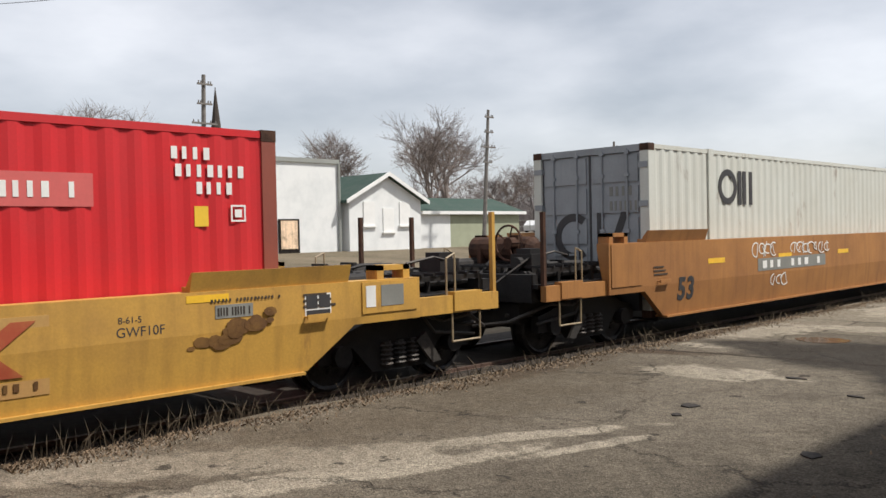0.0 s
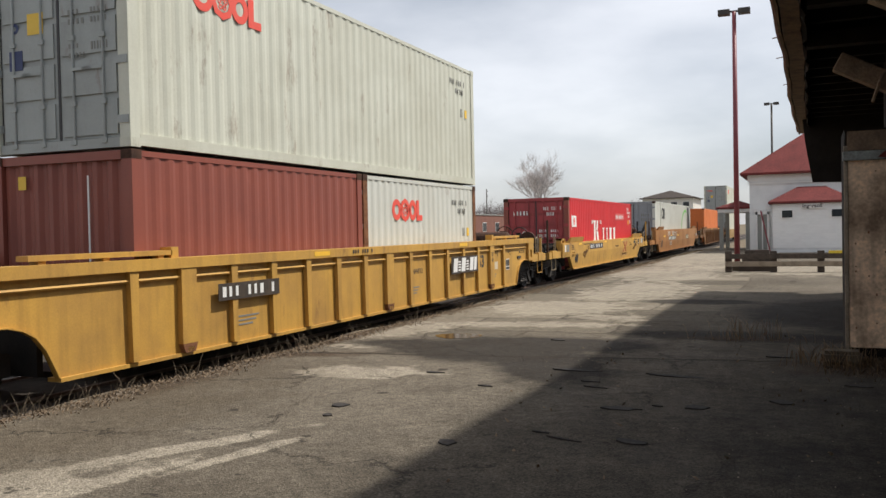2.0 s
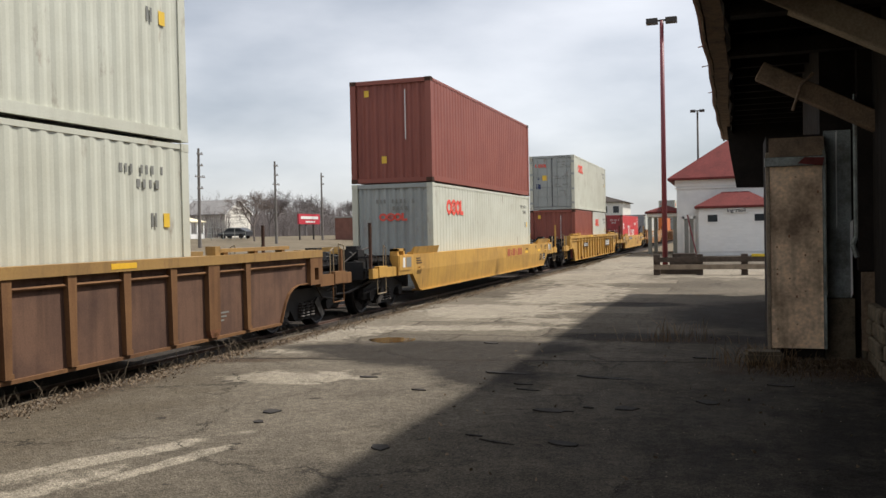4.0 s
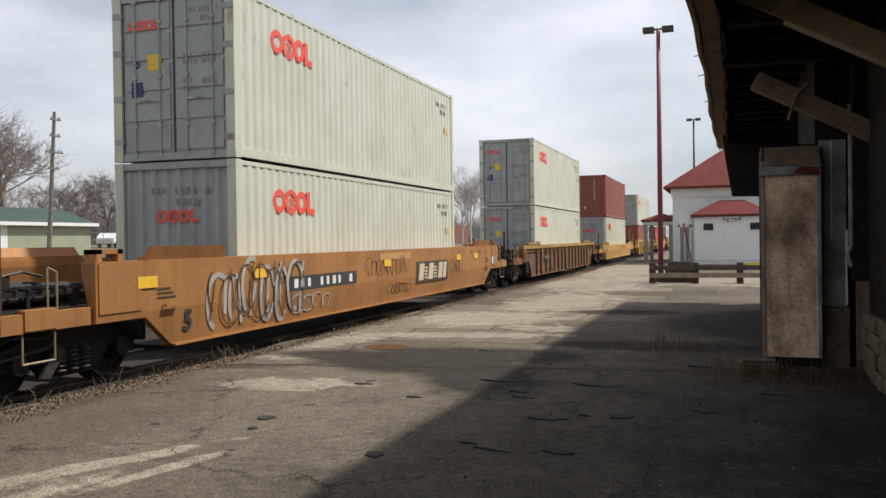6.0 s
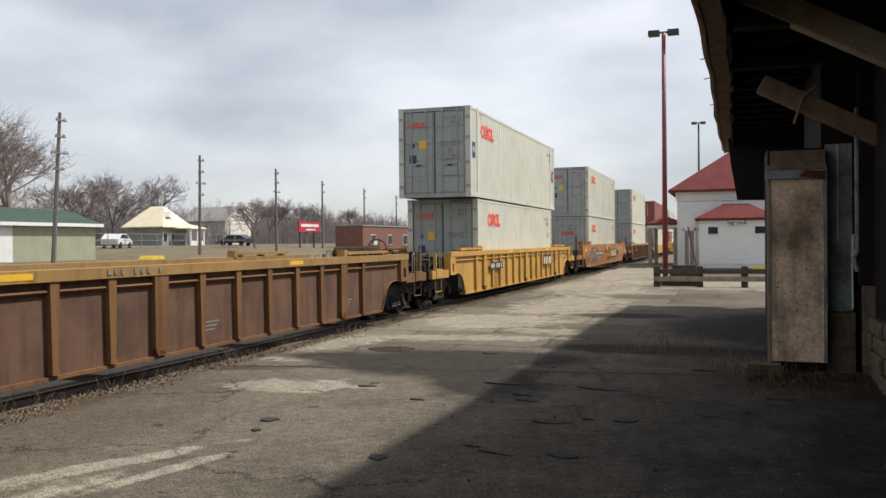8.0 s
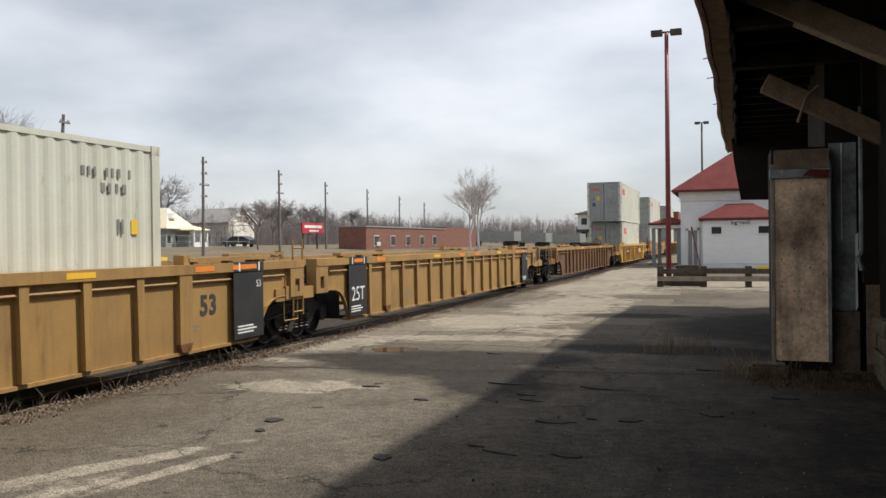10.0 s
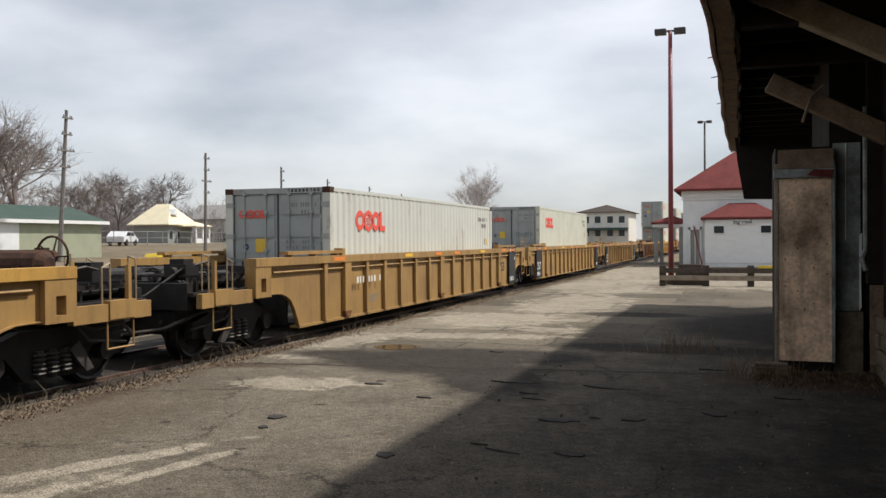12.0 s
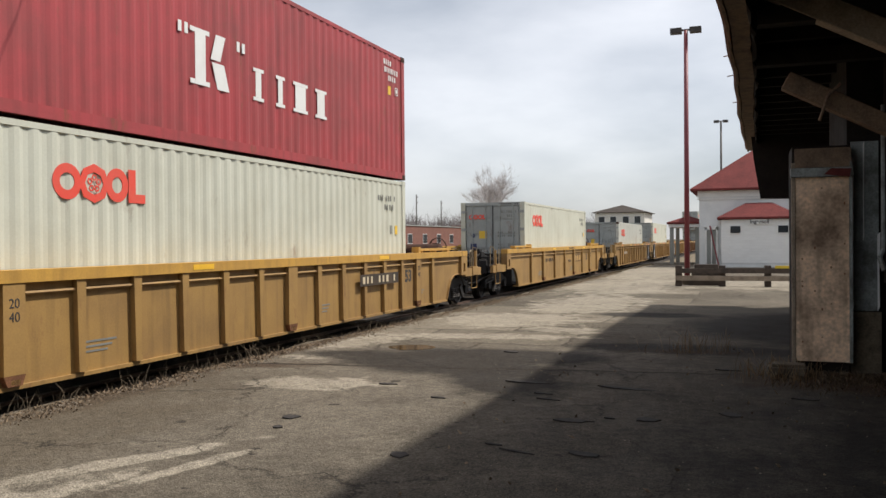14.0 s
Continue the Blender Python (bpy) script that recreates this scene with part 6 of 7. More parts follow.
box(bm, -3.2, WALL_X, -5.2, -5.0, 0.2, EAVE_Z + 0.5)
part("wing_wall", bm, OLD_WOOD, depot, "unseen dark board wall added behind the camera to cut sky light")
# the bay
bm = bmesh.new()
box(bm, 0.47, 1.10, 11.36, 12.3, 0.22, 2.95)
part("bay", bm, OLD_WOOD, depot, "projecting boarded-up bay")
bm = bmesh.new()
box(bm, 0.505, 1.10, 11.31, 11.355, 0.34, 2.57)
part("boarded_window", bm, PLYWOOD, depot, "plywood sheet nailed over the bay's side window")
for i in range(14):
    bm = bmesh.new()
    x_, z_ = random.Random(i).choice((0.56, 0.58, 0.72, 0.8, 0.9, 1.03, 1.05)), 0.5 + 1.98 * random.Random(i + 40).random()
    box(bm, x_ - 0.008, x_ + 0.008, 11.303, 11.312, z_ - 0.025 * random.Random(i + 9).random(), z_ + 0.008)
    part("nail_stain", bm, RUST, depot)
bm = bmesh.new()
box(bm, 0.462, 0.500, 11.30, 11.40, 0.28, 2.75)
part("window_jamb", bm, BEAM_WOOD, depot, "dark weathered window jamb")
bm = bmesh.new()
box(bm, 1.105, 1.135, 11.28, 11.40, 0.34, 2.75)
part("window_jamb", bm, GREY_PAINT, depot, "peeling grey window jamb")
bm = bmesh.new()
box(bm, 0.45, 1.14, 11.25, 11.40, 2.575, 2.68)
part("window_head", bm, GREY_PAINT, depot, "grey window head with torn flap")
bm = bmesh.new()
box(bm, 0.50, 1.12, 11.30, 11.36, 2.69, 2.92)
part("upper_board", bm, FASCIA, depot)
bm = bmesh.new()
prism(bm, [(0.82, 2.60), (1.1, 2.56), (1.12, 2.66), (0.9, 2.67)], "y", 11.235, 11.248)
part("torn_flap", bm, RED_ROOF, depot, "scrap of red sheeting")
bm = bmesh.new()
box(bm, 1.14, 1.44, 11.50, 11.56, 0.95, 3.0)
part("corner_panel", bm, GREY_PAINT, depot, "blue-grey painted corner panel")
for x_, w_, z0_, z1_ in ((1.145, 0.02, 0.95, 2.6), (1.425, 0.025, 0.95, 1.9), (1.27, 0.012, 1.8, 3.0)):
    bm = bmesh.new()
    prism(bm, [(x_, z0_), (x_ + w_, z0_ + 0.05), (x_ + w_ * 0.8, (z0_ + z1_) / 2), (x_ + w_ * 1.3, z1_), (x_, z1_ - 0.03)], "y", 11.485, 11.499)
    part("peeling_edge", bm, WHITE_TRIM, depot, "strip of flaking pale paint")
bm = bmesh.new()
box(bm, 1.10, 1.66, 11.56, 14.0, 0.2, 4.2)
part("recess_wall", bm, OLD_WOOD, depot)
bm = bmesh.new()
box(bm, 1.12, 1.46, 11.42, 11.56, 0.2, 0.94)
part("recess_sill", bm, STONE, depot)
bm = bmesh.new()
bend(bm, [(1.47, 11.3, 3.4), (1.47, 11.3, 1.7), (1.42, 11.25, 1.6), (1.46, 11.2, 1.45)], 0.03)
part("downpipe", bm, GREY_PAINT, depot, "broken grey downpipe")
bm = bmesh.new()
box(bm, 1.50, 1.64, 11.14, 11.195, 0.35, 1.28)
part("peeling_post", bm, FASCIA, depot, "lower post with pale peeling paint")
bm = bmesh.new()
bend(bm, [(0.75, 10.9, 3.2), (0.85, 10.95, 3.5), (0.98, 10.9, 3.62)], 0.018)
part("hanging_rod", bm, FASCIA, depot, "bent rod hanging under the eave")
bm = bmesh.new()
box(bm, 1.48, 1.66, 11.20, 11.38, 1.3, 4.1)
part("corner_post", bm, OLD_WOOD, depot)
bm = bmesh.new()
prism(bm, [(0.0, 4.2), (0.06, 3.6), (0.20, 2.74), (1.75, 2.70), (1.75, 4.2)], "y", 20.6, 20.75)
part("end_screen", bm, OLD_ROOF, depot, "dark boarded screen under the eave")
for y in (-1.6, 1.0, 3.6, 6.3, 9.0, 11.1):
    bm = bmesh.new()
    m = Matrix.Translation((0.92, y, 3.73 if y < 10 else 3.31)) @ pose(0, 0, 0, 0, 28.5, 0)
    box(bm, -1.05 if y < 10 else -0.66, 0.95, -0.10, 0.10, 0.0, 0.25 if y < 10 else 0.22, m)
    bmesh.ops.bevel(bm, geom=bm.edges[:], offset=0.012, segments=1, affect="EDGES")
    part("bracket", bm, BEAM_WOOD if y < 10 else FASCIA, depot, "heavy weathered timber eave brace")
    bm = bmesh.new()
    box(bm, EAVE_X + 0.32, WALL_X, y - 0.09, y + 0.09, EAVE_Z - 0.34, EAVE_Z - 0.17)
    part("tie_beam", bm, OLD_WOOD, depot, "dim timber tie beam")
bm = bmesh.new()
box(bm, 0.18, 0.62, 10.75, 11.05, GROUND_Z, GROUND_Z + 0.16)
bmesh.ops.bevel(bm, geom=bm.edges[:], offset=0.04, segments=2, affect="EDGES")
tagged(part("stone_block", bm, STONE), "broken stone block lying at the depot wall", "stone")

# ---- station ----
station = tagged(new("station_building"), "white station building with red hipped roof", "building")


def hip_roof(bm, x0, x1, y0, y1, z, rise, over=0.4, ridge=None):
    x0, x1, y0, y1 = x0 - over, x1 + over, y0 - over, y1 + over
    r = ridge if ridge is not None else min(x1 - x0, y1 - y0) / 2
    if x1 - x0 >= y1 - y0:
        top = [(x0 + r, (y0 + y1) / 2), (x1 - r, (y0 + y1) / 2)]
    else:
        top = [((x0 + x1) / 2, y0 + r), ((x0 + x1) / 2, y1 - r)]
    lo = [bm.verts.new((x, y, z - 0.12)) for x, y in ((x0, y0), (x1, y0), (x1, y1), (x0, y1))]
    b = [bm.verts.new((x, y, z)) for x, y in ((x0, y0), (x1, y0), (x1, y1), (x0, y1))]
    t = [bm.verts.new((x, y, z + rise)) for x, y in top]
    bm.faces.new(lo[::-1])
    for i in range(4):
        bm.faces.new((lo[i], lo[(i + 1) % 4], b[(i + 1) % 4], b[i]))
    if x1 - x0 >= y1 - y0:
        bm.faces.new((b[0], b[1], t[1], t[0])), bm.faces.new((b[1], b[2], t[1])), bm.faces.new((b[2], b[3], t[0], t[1])), bm.faces.new((b[3], b[0], t[0]))
    else:
        bm.faces.new((b[0], b[1], t[0])), bm.faces.new((b[1], b[2], t[1], t[0])), bm.faces.new((b[2], b[3], t[1])), bm.faces.new((b[3], b[0], t[0], t[1]))


bm = bmesh.new()
box(bm, -2.95, 10, 54.0, 66, 0.2, 4.75)
part("wall", bm, WHITE_WALL, station, "white painted wall")
bm = bmesh.new()
hip_roof(bm, -2.95, 10, 54, 66, 4.85, 4.6, 0.5)
part("roof", bm, RED_ROOF, station, "red shingled hipped roof")
bm = bmesh.new()
box(bm, -3.05, 10.1, 53.94, 54.0, 4.35, 4.73)
box(bm, -3.05, 10.1, 53.90, 53.94, 4.2, 4.28)
part("cornice", bm, WHITE_TRIM, station)
annex = tagged(new("station_annex"), "low white annex with a red hipped roof and name board", "building")
bm = bmesh.new()
box(bm, -1.6, 2.45, 52.0, 53.9, 0.2, 2.95)
part("wall", bm, WHITE_WALL, annex, "white clapboard wall")
bm = bmesh.new()
prism(bm, [(51.97, 0.0), (51.98, 0.155), (52.0, 0.155), (52.0, 0.0)], "x", -1.62, 2.47)
lap_ = part("clapboard", bm, WHITE_TRIM, annex)
lap_.matrix_basis = pose(0, 0, 0.45)
for k in range(1, 15):
    again("clapboard", lap_, annex, pose(0, 0, 0.45 + 0.165 * k))
bm = bmesh.new()
hip_roof(bm, -1.6, 2.45, 52.0, 54.4, 3.08, 0.85, 0.25, 1.55)
part("roof", bm, RED_ROOF, annex, "red shingled roof")
for x in (-0.85, 1.7):
    bm = bmesh.new()
    box(bm, x - 0.33, x + 0.33, 51.93, 51.97, 2.12, 2.62)
    w_ = part("window", bm, WHITE_TRIM, annex)
    bm = bmesh.new()
    box(bm, x - 0.27, x + 0.27, 51.91, 51.935, 2.17, 2.57)
    part("pane", bm, GLASS, w_)
bm = bmesh.new()
box(bm, -0.1, 1.0, 51.86, 51.97, 2.68, 2.93)
part("name_board", bm, WHITE_TRIM, annex)
text("name_lettering", "Ingersoll", 0.30, LOGO_BLACK, annex, pose(0.45, 51.855, 2.80, 90, 0, 0))
bm = bmesh.new()
tube(bm, (-1.75, 51.8, 0.2), (-2.25, 51.95, 2.6), 0.04, n=6)
part("downpipe", bm, LAMP_RED, annex)
bm = bmesh.new()
box(bm, -2.55, -1.95, 53.95, 53.99, 0.3, 2.5)
part("door", bm, GREY_WALL, station, "grey glazed door")
bm = bmesh.new()
for x0, x1 in ((-2.62, -2.52), (-2.28, -2.22), (-1.98, -1.88)):
    box(bm, x0, x1, 53.88, 53.96, 0.2, 2.55)
box(bm, -2.62, -1.88, 53.88, 53.96, 2.4, 2.6)
part("door_frame", bm, WHITE_TRIM, station)
canopy = tagged(new("platform_shelter"), "small grey-roofed platform shelter on posts beside the station", "shelter")
bm = bmesh.new()
hip_roof(bm, -4.9, -2.9, 58, 63, 2.95, 0.45, 0.3)
part("roof", bm, RED_ROOF, canopy)
bm = bmesh.new()
box(bm, -5.1, -2.9, 57.8, 63.2, 2.62, 2.83)
part("beam", bm, WHITE_TRIM, canopy)
for x, y in ((-4.9, 58), (-3.3, 58), (-4.9, 62.8)):
    bm = bmesh.new()
    box(bm, x - 0.12, x + 0.12, y - 0.12, y + 0.12, 0.2, 2.62)
    part("post", bm, GREY_WALL, canopy)


def street_lamp(x, y, h, label, paint):
    """A tall square post with a two-armed head."""
    lamp = tagged(new("street_lamp"), label, "lamp post", "lamp posts")
    bm = bmesh.new()
    tube(bm, (x, y, 0.2), (x, y, h), 0.10, 0.07, n=10)
    part("pole", bm, paint, lamp, smooth=True)
    bm = bmesh.new()
    box(bm, x - 0.25, x + 0.25, y - 0.25, y + 0.25, 0.2, 0.45)
    part("footing", bm, STONE, lamp)
    bm = bmesh.new()
    box(bm, x - 0.25, x + 0.25, y - 0.03, y + 0.03, h - 0.02, h + 0.04)
    part("arm", bm, STEEL_DARK, lamp)
    for s in (-1, 1):
        bm = bmesh.new()
        a, b = sorted((x + 0.14 * s, x + 0.54 * s))
        box(bm, a, b, y - 0.17, y + 0.17, h - 0.10, h + 0.08)
        part("lamp_head", bm, STEEL_DARK, lamp)


street_lamp(-2.19, 32.2, 9.38, "maroon steel lamp post with two box heads", LAMP_RED)
street_lamp(-2.2, 71.0, 11.1, "dark steel lamp post behind the station roof", STEEL_DARK)

# barrier beside the lamp post
barrier = tagged(new("guard_rail"), "dark weathered timber guard rail with paired rails", "barrier")
for x in (-2.4, -0.95, 0.52, 2.0, 3.5):
    bm = bmesh.new()
    box(bm, x - 0.11, x + 0.11, 31.0, 31.22, 0.2, 0.92)
    part("post", bm, TIE, barrier)
for z0 in (0.66, 0.40):
    bm = bmesh.new()
    box(bm, -2.5, 4.0, 30.92, 31.0, z0, z0 + 0.17)
    part("rail", bm, BEAM_WOOD if z0 < 0.6 else TIE, barrier)
bm = bmesh.new()
box(bm, 0.75, 2.6, 30.90, 31.02, 0.83, 0.92)
part("yellow_cap", bm, YELLOW_PAINT, barrier, "yellow painted cap")

timber = tagged(new("timber_stack"), "dark stacked timbers beside the lamp post", "timber")
for x0_, x1_, z0_ in ((-2.1, -0.9, 0.2), (-2.0, -1.0, 0.45), (-1.9, -1.1, 0.70)):
    bm = bmesh.new()
    box(bm, x0_, x1_, 31.6, 32.0, z0_, z0_ + 0.24)
    part("timber_beam", bm, TIE, timber)

# ---- the town across the track ----


def windows(parent, face, spots, w, h, frame_mat=None):
    """Windows on a wall that looks to +x (face = x) or to -y (face = ('y', y))."""
    for p, z in spots:
        bm = bmesh.new()
        g = bmesh.new()
        if isinstance(face, tuple):
            y = face[1]
            box(bm, p - w / 2 - 0.07, p + w / 2 + 0.07, y - 0.05, y, z - 0.07, z + h + 0.07)
            box(g, p - w / 2, p + w / 2, y - 0.07, y - 0.04, z, z + h)
        else:
            box(bm, face, face + 0.05, p - w / 2 - 0.07, p + w / 2 + 0.07, z - 0.07, z + h + 0.07)
            box(g, face + 0.04, face + 0.07, p - w / 2, p + w / 2, z, z + h)
        wd = part("window", bm, frame_mat or WHITE_TRIM, parent)
        part("pane", g, GLASS, wd)


FX = -42.0
warehouse = tagged(new("warehouse"), "plain white flat-roofed block building with a boarded window", "building")
bm = bmesh.new()
box(bm, FX - 14, FX, 8, 32.2, 0.5, 6.2)
part("wall", bm, WHITE_WALL, warehouse)
bm = bmesh.new()
box(bm, FX - 14.1, FX + 0.12, 7.9, 32.3, 6.2, 6.45)
part("roof", bm, GREY_WALL, warehouse, "grey roof edge")
bm = bmesh.new()
box(bm, FX, FX + 0.06, 27.85, 29.3, 0.6, 2.85)
wd_ = part("window", bm, OLD_WOOD, warehouse)
bm = bmesh.new()
box(bm, FX + 0.05, FX + 0.09, 28.0, 29.15, 1.1, 2.75)
part("board", bm, PLYWOOD, wd_, "brown boarded panel")
bm = bmesh.new()
tube(bm, (FX + 0.1, 32.25, 0.6), (FX + 0.1, 32.25, 6.2), 0.09, n=6)
part("downpipe", bm, GREY_WALL, warehouse)


def gable_house(name, label, x, y0, y1, base, eave, peak, depth, wall, roof, trim=True):
    """A house with its gable towards the track."""
    h = tagged(new(name), label, "building")
    ym = (y0 + y1) / 2
    bm = bmesh.new()
    prism(bm, [(y0, base), (y1, base), (y1, eave), (ym, peak), (y0, eave)], "x", x - depth, x)
    part("wall", bm, wall, h)
    bm = bmesh.new()
    k = (peak - eave) / (ym - y0)
    o = 0.45
    prism(bm, [(y0 - o, eave - o * k + 0.03), (ym, peak + 0.03), (y1 + o, eave - o * k + 0.03), (y1 + o, eave - o * k + 0.2), (ym, peak + 0.22), (y0 - o, eave - o * k + 0.2)], "x", x - depth - 0.3, x + 0.35)
    part("roof", bm, roof, h)
    if trim:
        bm = bmesh.new()
        prism(bm, [(y0 - o, eave - o * k), (ym, peak), (y1 + o, eave - o * k), (y1 + o, eave - o * k + 0.24), (ym, peak + 0.26), (y0 - o, eave - o * k + 0.24)], "x", x + 0.35, x + 0.42)
        part("bargeboard", bm, WHITE_TRIM, h)
    return h


gable = gable_house("white_house", "white gabled building with dark green roof and blind windows", FX + 0.4, 32.75, 38.75, 0.5, 4.0, 5.55, 10, WHITE_WALL, GREEN_ROOF)
for y, z in ((34.3, 2.4), (35.9, 2.0), (37.3, 2.4)):
    bm = bmesh.new()
    box(bm, FX + 0.4, FX + 0.46, y - 0.45, y + 0.45, z, z + 1.5)
    box(bm, FX + 0.4, FX + 0.56, y - 0.55, y + 0.55, z - 0.1, z)
    part("window", bm, WHITE_TRIM, gable, "white blind window")
shed = tagged(new("long_shed"), "long low shed, half white and half pale green, dark green roof", "building")
bm = bmesh.new()
box(bm, FX - 6, FX, 41.9, 49.2, 0.5, 3.2)
part("wall", bm, GREEN_WALL, shed, "pale green siding")
bm = bmesh.new()
box(bm, FX - 6, FX, 38.85, 41.9, 0.5, 3.2)
part("wall", bm, WHITE_WALL, shed, "white siding")
bm = bmesh.new()
prism(bm, [(FX + 0.3, 3.15), (FX + 0.3, 3.32), (FX - 3, 4.4), (FX - 6.3, 3.32), (FX - 6.3, 3.15)], "y", 38.8, 49.6)
part("roof", bm, GREEN_ROOF, shed)
bm = bmesh.new()
box(bm, FX + 0.3, FX + 0.36, 38.8, 49.65, 3.12, 3.34)
part("gutter", bm, WHITE_TRIM, shed)

gable_house("gabled_house", "pale grey two-storey gabled house behind bare trees", -84, 131, 139.5, 1.5, 6.0, 8.4, 9, TAN_WALL, PALE_ROOF)

cottage = tagged(new("cottage"), "grey cottage with a large cream hipped roof and white porch", "house")
bm = bmesh.new()
box(bm, -71, -66, 89, 94, 1.5, 4.05)
part("wall", bm, GREY_WALL, cottage)
bm = bmesh.new()
hip_roof(bm, -71, -66, 89, 94, 4.1, 2.6, 0.6, 2.1)
part("roof", bm, CREAM_ROOF, cottage)
bm = bmesh.new()
hip_roof(bm, -66, -63.5, 91.3, 94.3, 3.9, 0.5, 0.2)
part("porch_roof", bm, CREAM_ROOF, cottage)
for y in (91.4, 92.8, 94.2):
    bm = bmesh.new()
    box(bm, -63.7, -63.5, y - 0.1, y + 0.1, 1.6, 3.85)
    part("porch_post", bm, WHITE_TRIM, cottage)
bm = bmesh.new()
box(bm, -63.68, -63.55, 91.4, 94.2, 1.7, 2.3)
part("porch_rail", bm, WHITE_TRIM, cottage)
bm = bmesh.new()
prism(bm, [(90.0, 5.3), (91.2, 5.3), (90.6, 6.0)], "x", -67.2, -65.9)
part("dormer", bm, WHITE_TRIM, cottage, "small white gable dormer")
windows(cottage, -66, ((89.6, 2.2), (91.0, 2.2)), 0.7, 1.1)

bm = bmesh.new()
factory = tagged(new("brick_factory"), "low red brick flat-roofed works building", "building")
box(bm, -50, -46, 104.5, 138, 0.5, 4.1)
part("wall", bm, BRICK_WALL, factory)
bm = bmesh.new()
box(bm, -48, -46.0, 138, 156, 0.5, 4.5)
part("wall", bm, BRICK_WALL, factory, "paler brick end block")
bm = bmesh.new()
box(bm, -50.1, -45.9, 104.4, 138.1, 4.1, 4.25)
part("roof", bm, GREY_WALL, factory)
windows(factory, -46, [(y, 1.6) for y in (108, 114, 120, 126, 132)], 1.6, 1.3)

block = tagged(new("apartment_house"), "three-storey tan house with dark hipped roof", "building")
bm = bmesh.new()
box(bm, -33.5, -22.5, 196, 212, 0.5, 8.0)
part("wall", bm, TAN_WALL, block)
bm = bmesh.new()
hip_roof(bm, -33.5, -22.5, 196, 212, 8.1, 1.8, 0.7, 5.5)
part("roof", bm, DARK_ROOF, block)
windows(block, ("y", 196.0), [(x, z) for x in (-32, -29.4, -26.6, -24) for z in (2.6, 5.6)], 1.3, 1.5)
bm = bmesh.new()
box(bm, -33.5, -22.5, 193.5, 196, 3.9, 4.5)
part("porch_roof", bm, GREEN_ROOF, block)

church = tagged(new("church_steeple"), "dark pointed church steeple beyond the roofs", "steeple")
bm = bmesh.new()
tube(bm, (-140, 80.2, 15), (-140, 80.2, 29.2), 1.7, 0.05, n=8)
part("spire", bm, DARK_ROOF, church)
bm = bmesh.new()
box(bm, -141.4, -138.6, 78.8, 81.6, 1.5, 15)
part("tower", bm, BRICK_WALL, church)

sign = tagged(new("shop_sign"), "red shop sign with white bars on two posts", "sign")
bm = bmesh.new()
box(bm, -51.2, -51.0, 96.2, 102, 3.3, 4.6)
part("panel", bm, SIGN_RED, sign)
bm = bmesh.new()
box(bm, -51.0, -50.97, 96.7, 101.5, 3.95, 4.3)
part("lettering_bar", bm, LOGO_WHITE, sign)
bm = bmesh.new()
box(bm, -51.0, -50.97, 98.0, 100.6, 3.5, 3.7)
part("lettering_bar", bm, LOGO_WHITE, sign)
for y in (96.6, 100.4):
    bm = bmesh.new()
    box(bm, -51.2, -51.05, y - 0.1, y + 0.1, 1.3, 3.3)
    part("post", bm, STEEL_DARK, sign)


def parked_car(x, y, turn, paint, label):
    """A small saloon car: body, glass, wheels, lights."""
    c = tagged(new("parked_car"), label, "car", "parked cars")
    bm = bmesh.new()
    prism(bm, [(-2.1, 0.35), (2.1, 0.35), (2.15, 0.75), (1.2, 0.92), (0.6, 1.40), (-1.1, 1.42), (-1.75, 0.98), (-2.15, 0.92)], "x", -0.85, 0.85)
    bmesh.ops.bevel(bm, geom=bm.edges[:], offset=0.06, segments=2, affect="EDGES")
    part("body", bm, paint, c)
    for s in (1, -1):
        bm = bmesh.new()
        a, b = sorted((0.845 * s, 0.86 * s))
        prism(bm, [(1.0, 0.95), (0.52, 1.32), (-1.0, 1.34), (-1.5, 0.98)], "x", a, b)
        part("side_glass", bm, GLASS, c)
        for yy in (-1.3, 1.35):
            bm = bmesh.new()
            tube(bm, (0.7 * s, yy, 0.32), (0.88 * s, yy, 0.32), 0.32, n=16)
            part("wheel", bm, RUBBER, c)
    c.matrix_basis = pose(x, y, lift(x), 0, 0, turn)


WHITE_CAR = material("white_car_paint", (0.7, 0.71, 0.72), None, 2, 0.3, amount=0.15, bump=0.0, shift=0.03)
GREY_CAR = material("dark_car_paint", (0.05, 0.055, 0.065), None, 2, 0.3, amount=0.15, bump=0.0, shift=0.03)
parked_car(-58, 71, 20, WHITE_CAR, "white car parked beside the cottage fence")
parked_car(-60, 96, 90, GREY_CAR, "dark car parked at the cottage porch")
parked_car(-50, 112, 90, GREY_CAR, "dark car parked before the brick works")
parked_car(-48, 108.5, 80, WHITE_CAR, "white car parked before the brick works")
hydrant = tagged(new("grit_bin"), "small yellow grit bin on the dirt lot", "bin")
bm = bmesh.new()
prism(bm, [(-0.5, 0.0), (0.5, 0.0), (0.6, 0.55), (-0.6, 0.55)], "x", -0.4, 0.4)
part("body", bm, YELLOW_PAINT, hydrant)
bm = bmesh.new()
prism(bm, [(-0.66, 0.55), (0.66, 0.55), (0.5, 0.75), (-0.5, 0.75)], "x", -0.46, 0.46)
part("lid", bm, YELLOW_PAINT, hydrant)
hydrant.matrix_basis = pose(-33, 43.5, lift(-33))
fence = tagged(new("chain_fence"), "grey wire fence on steel posts beside the cottage", "fence")
for k in range(12):
    bm = bmesh.new()
    tube(bm, (-57, 66 + 2.5 * k, lift(-57) - 0.1), (-57, 66 + 2.5 * k, lift(-57) + 1.5), 0.04, n=5)
    part("post", bm, GREY_WALL, fence)
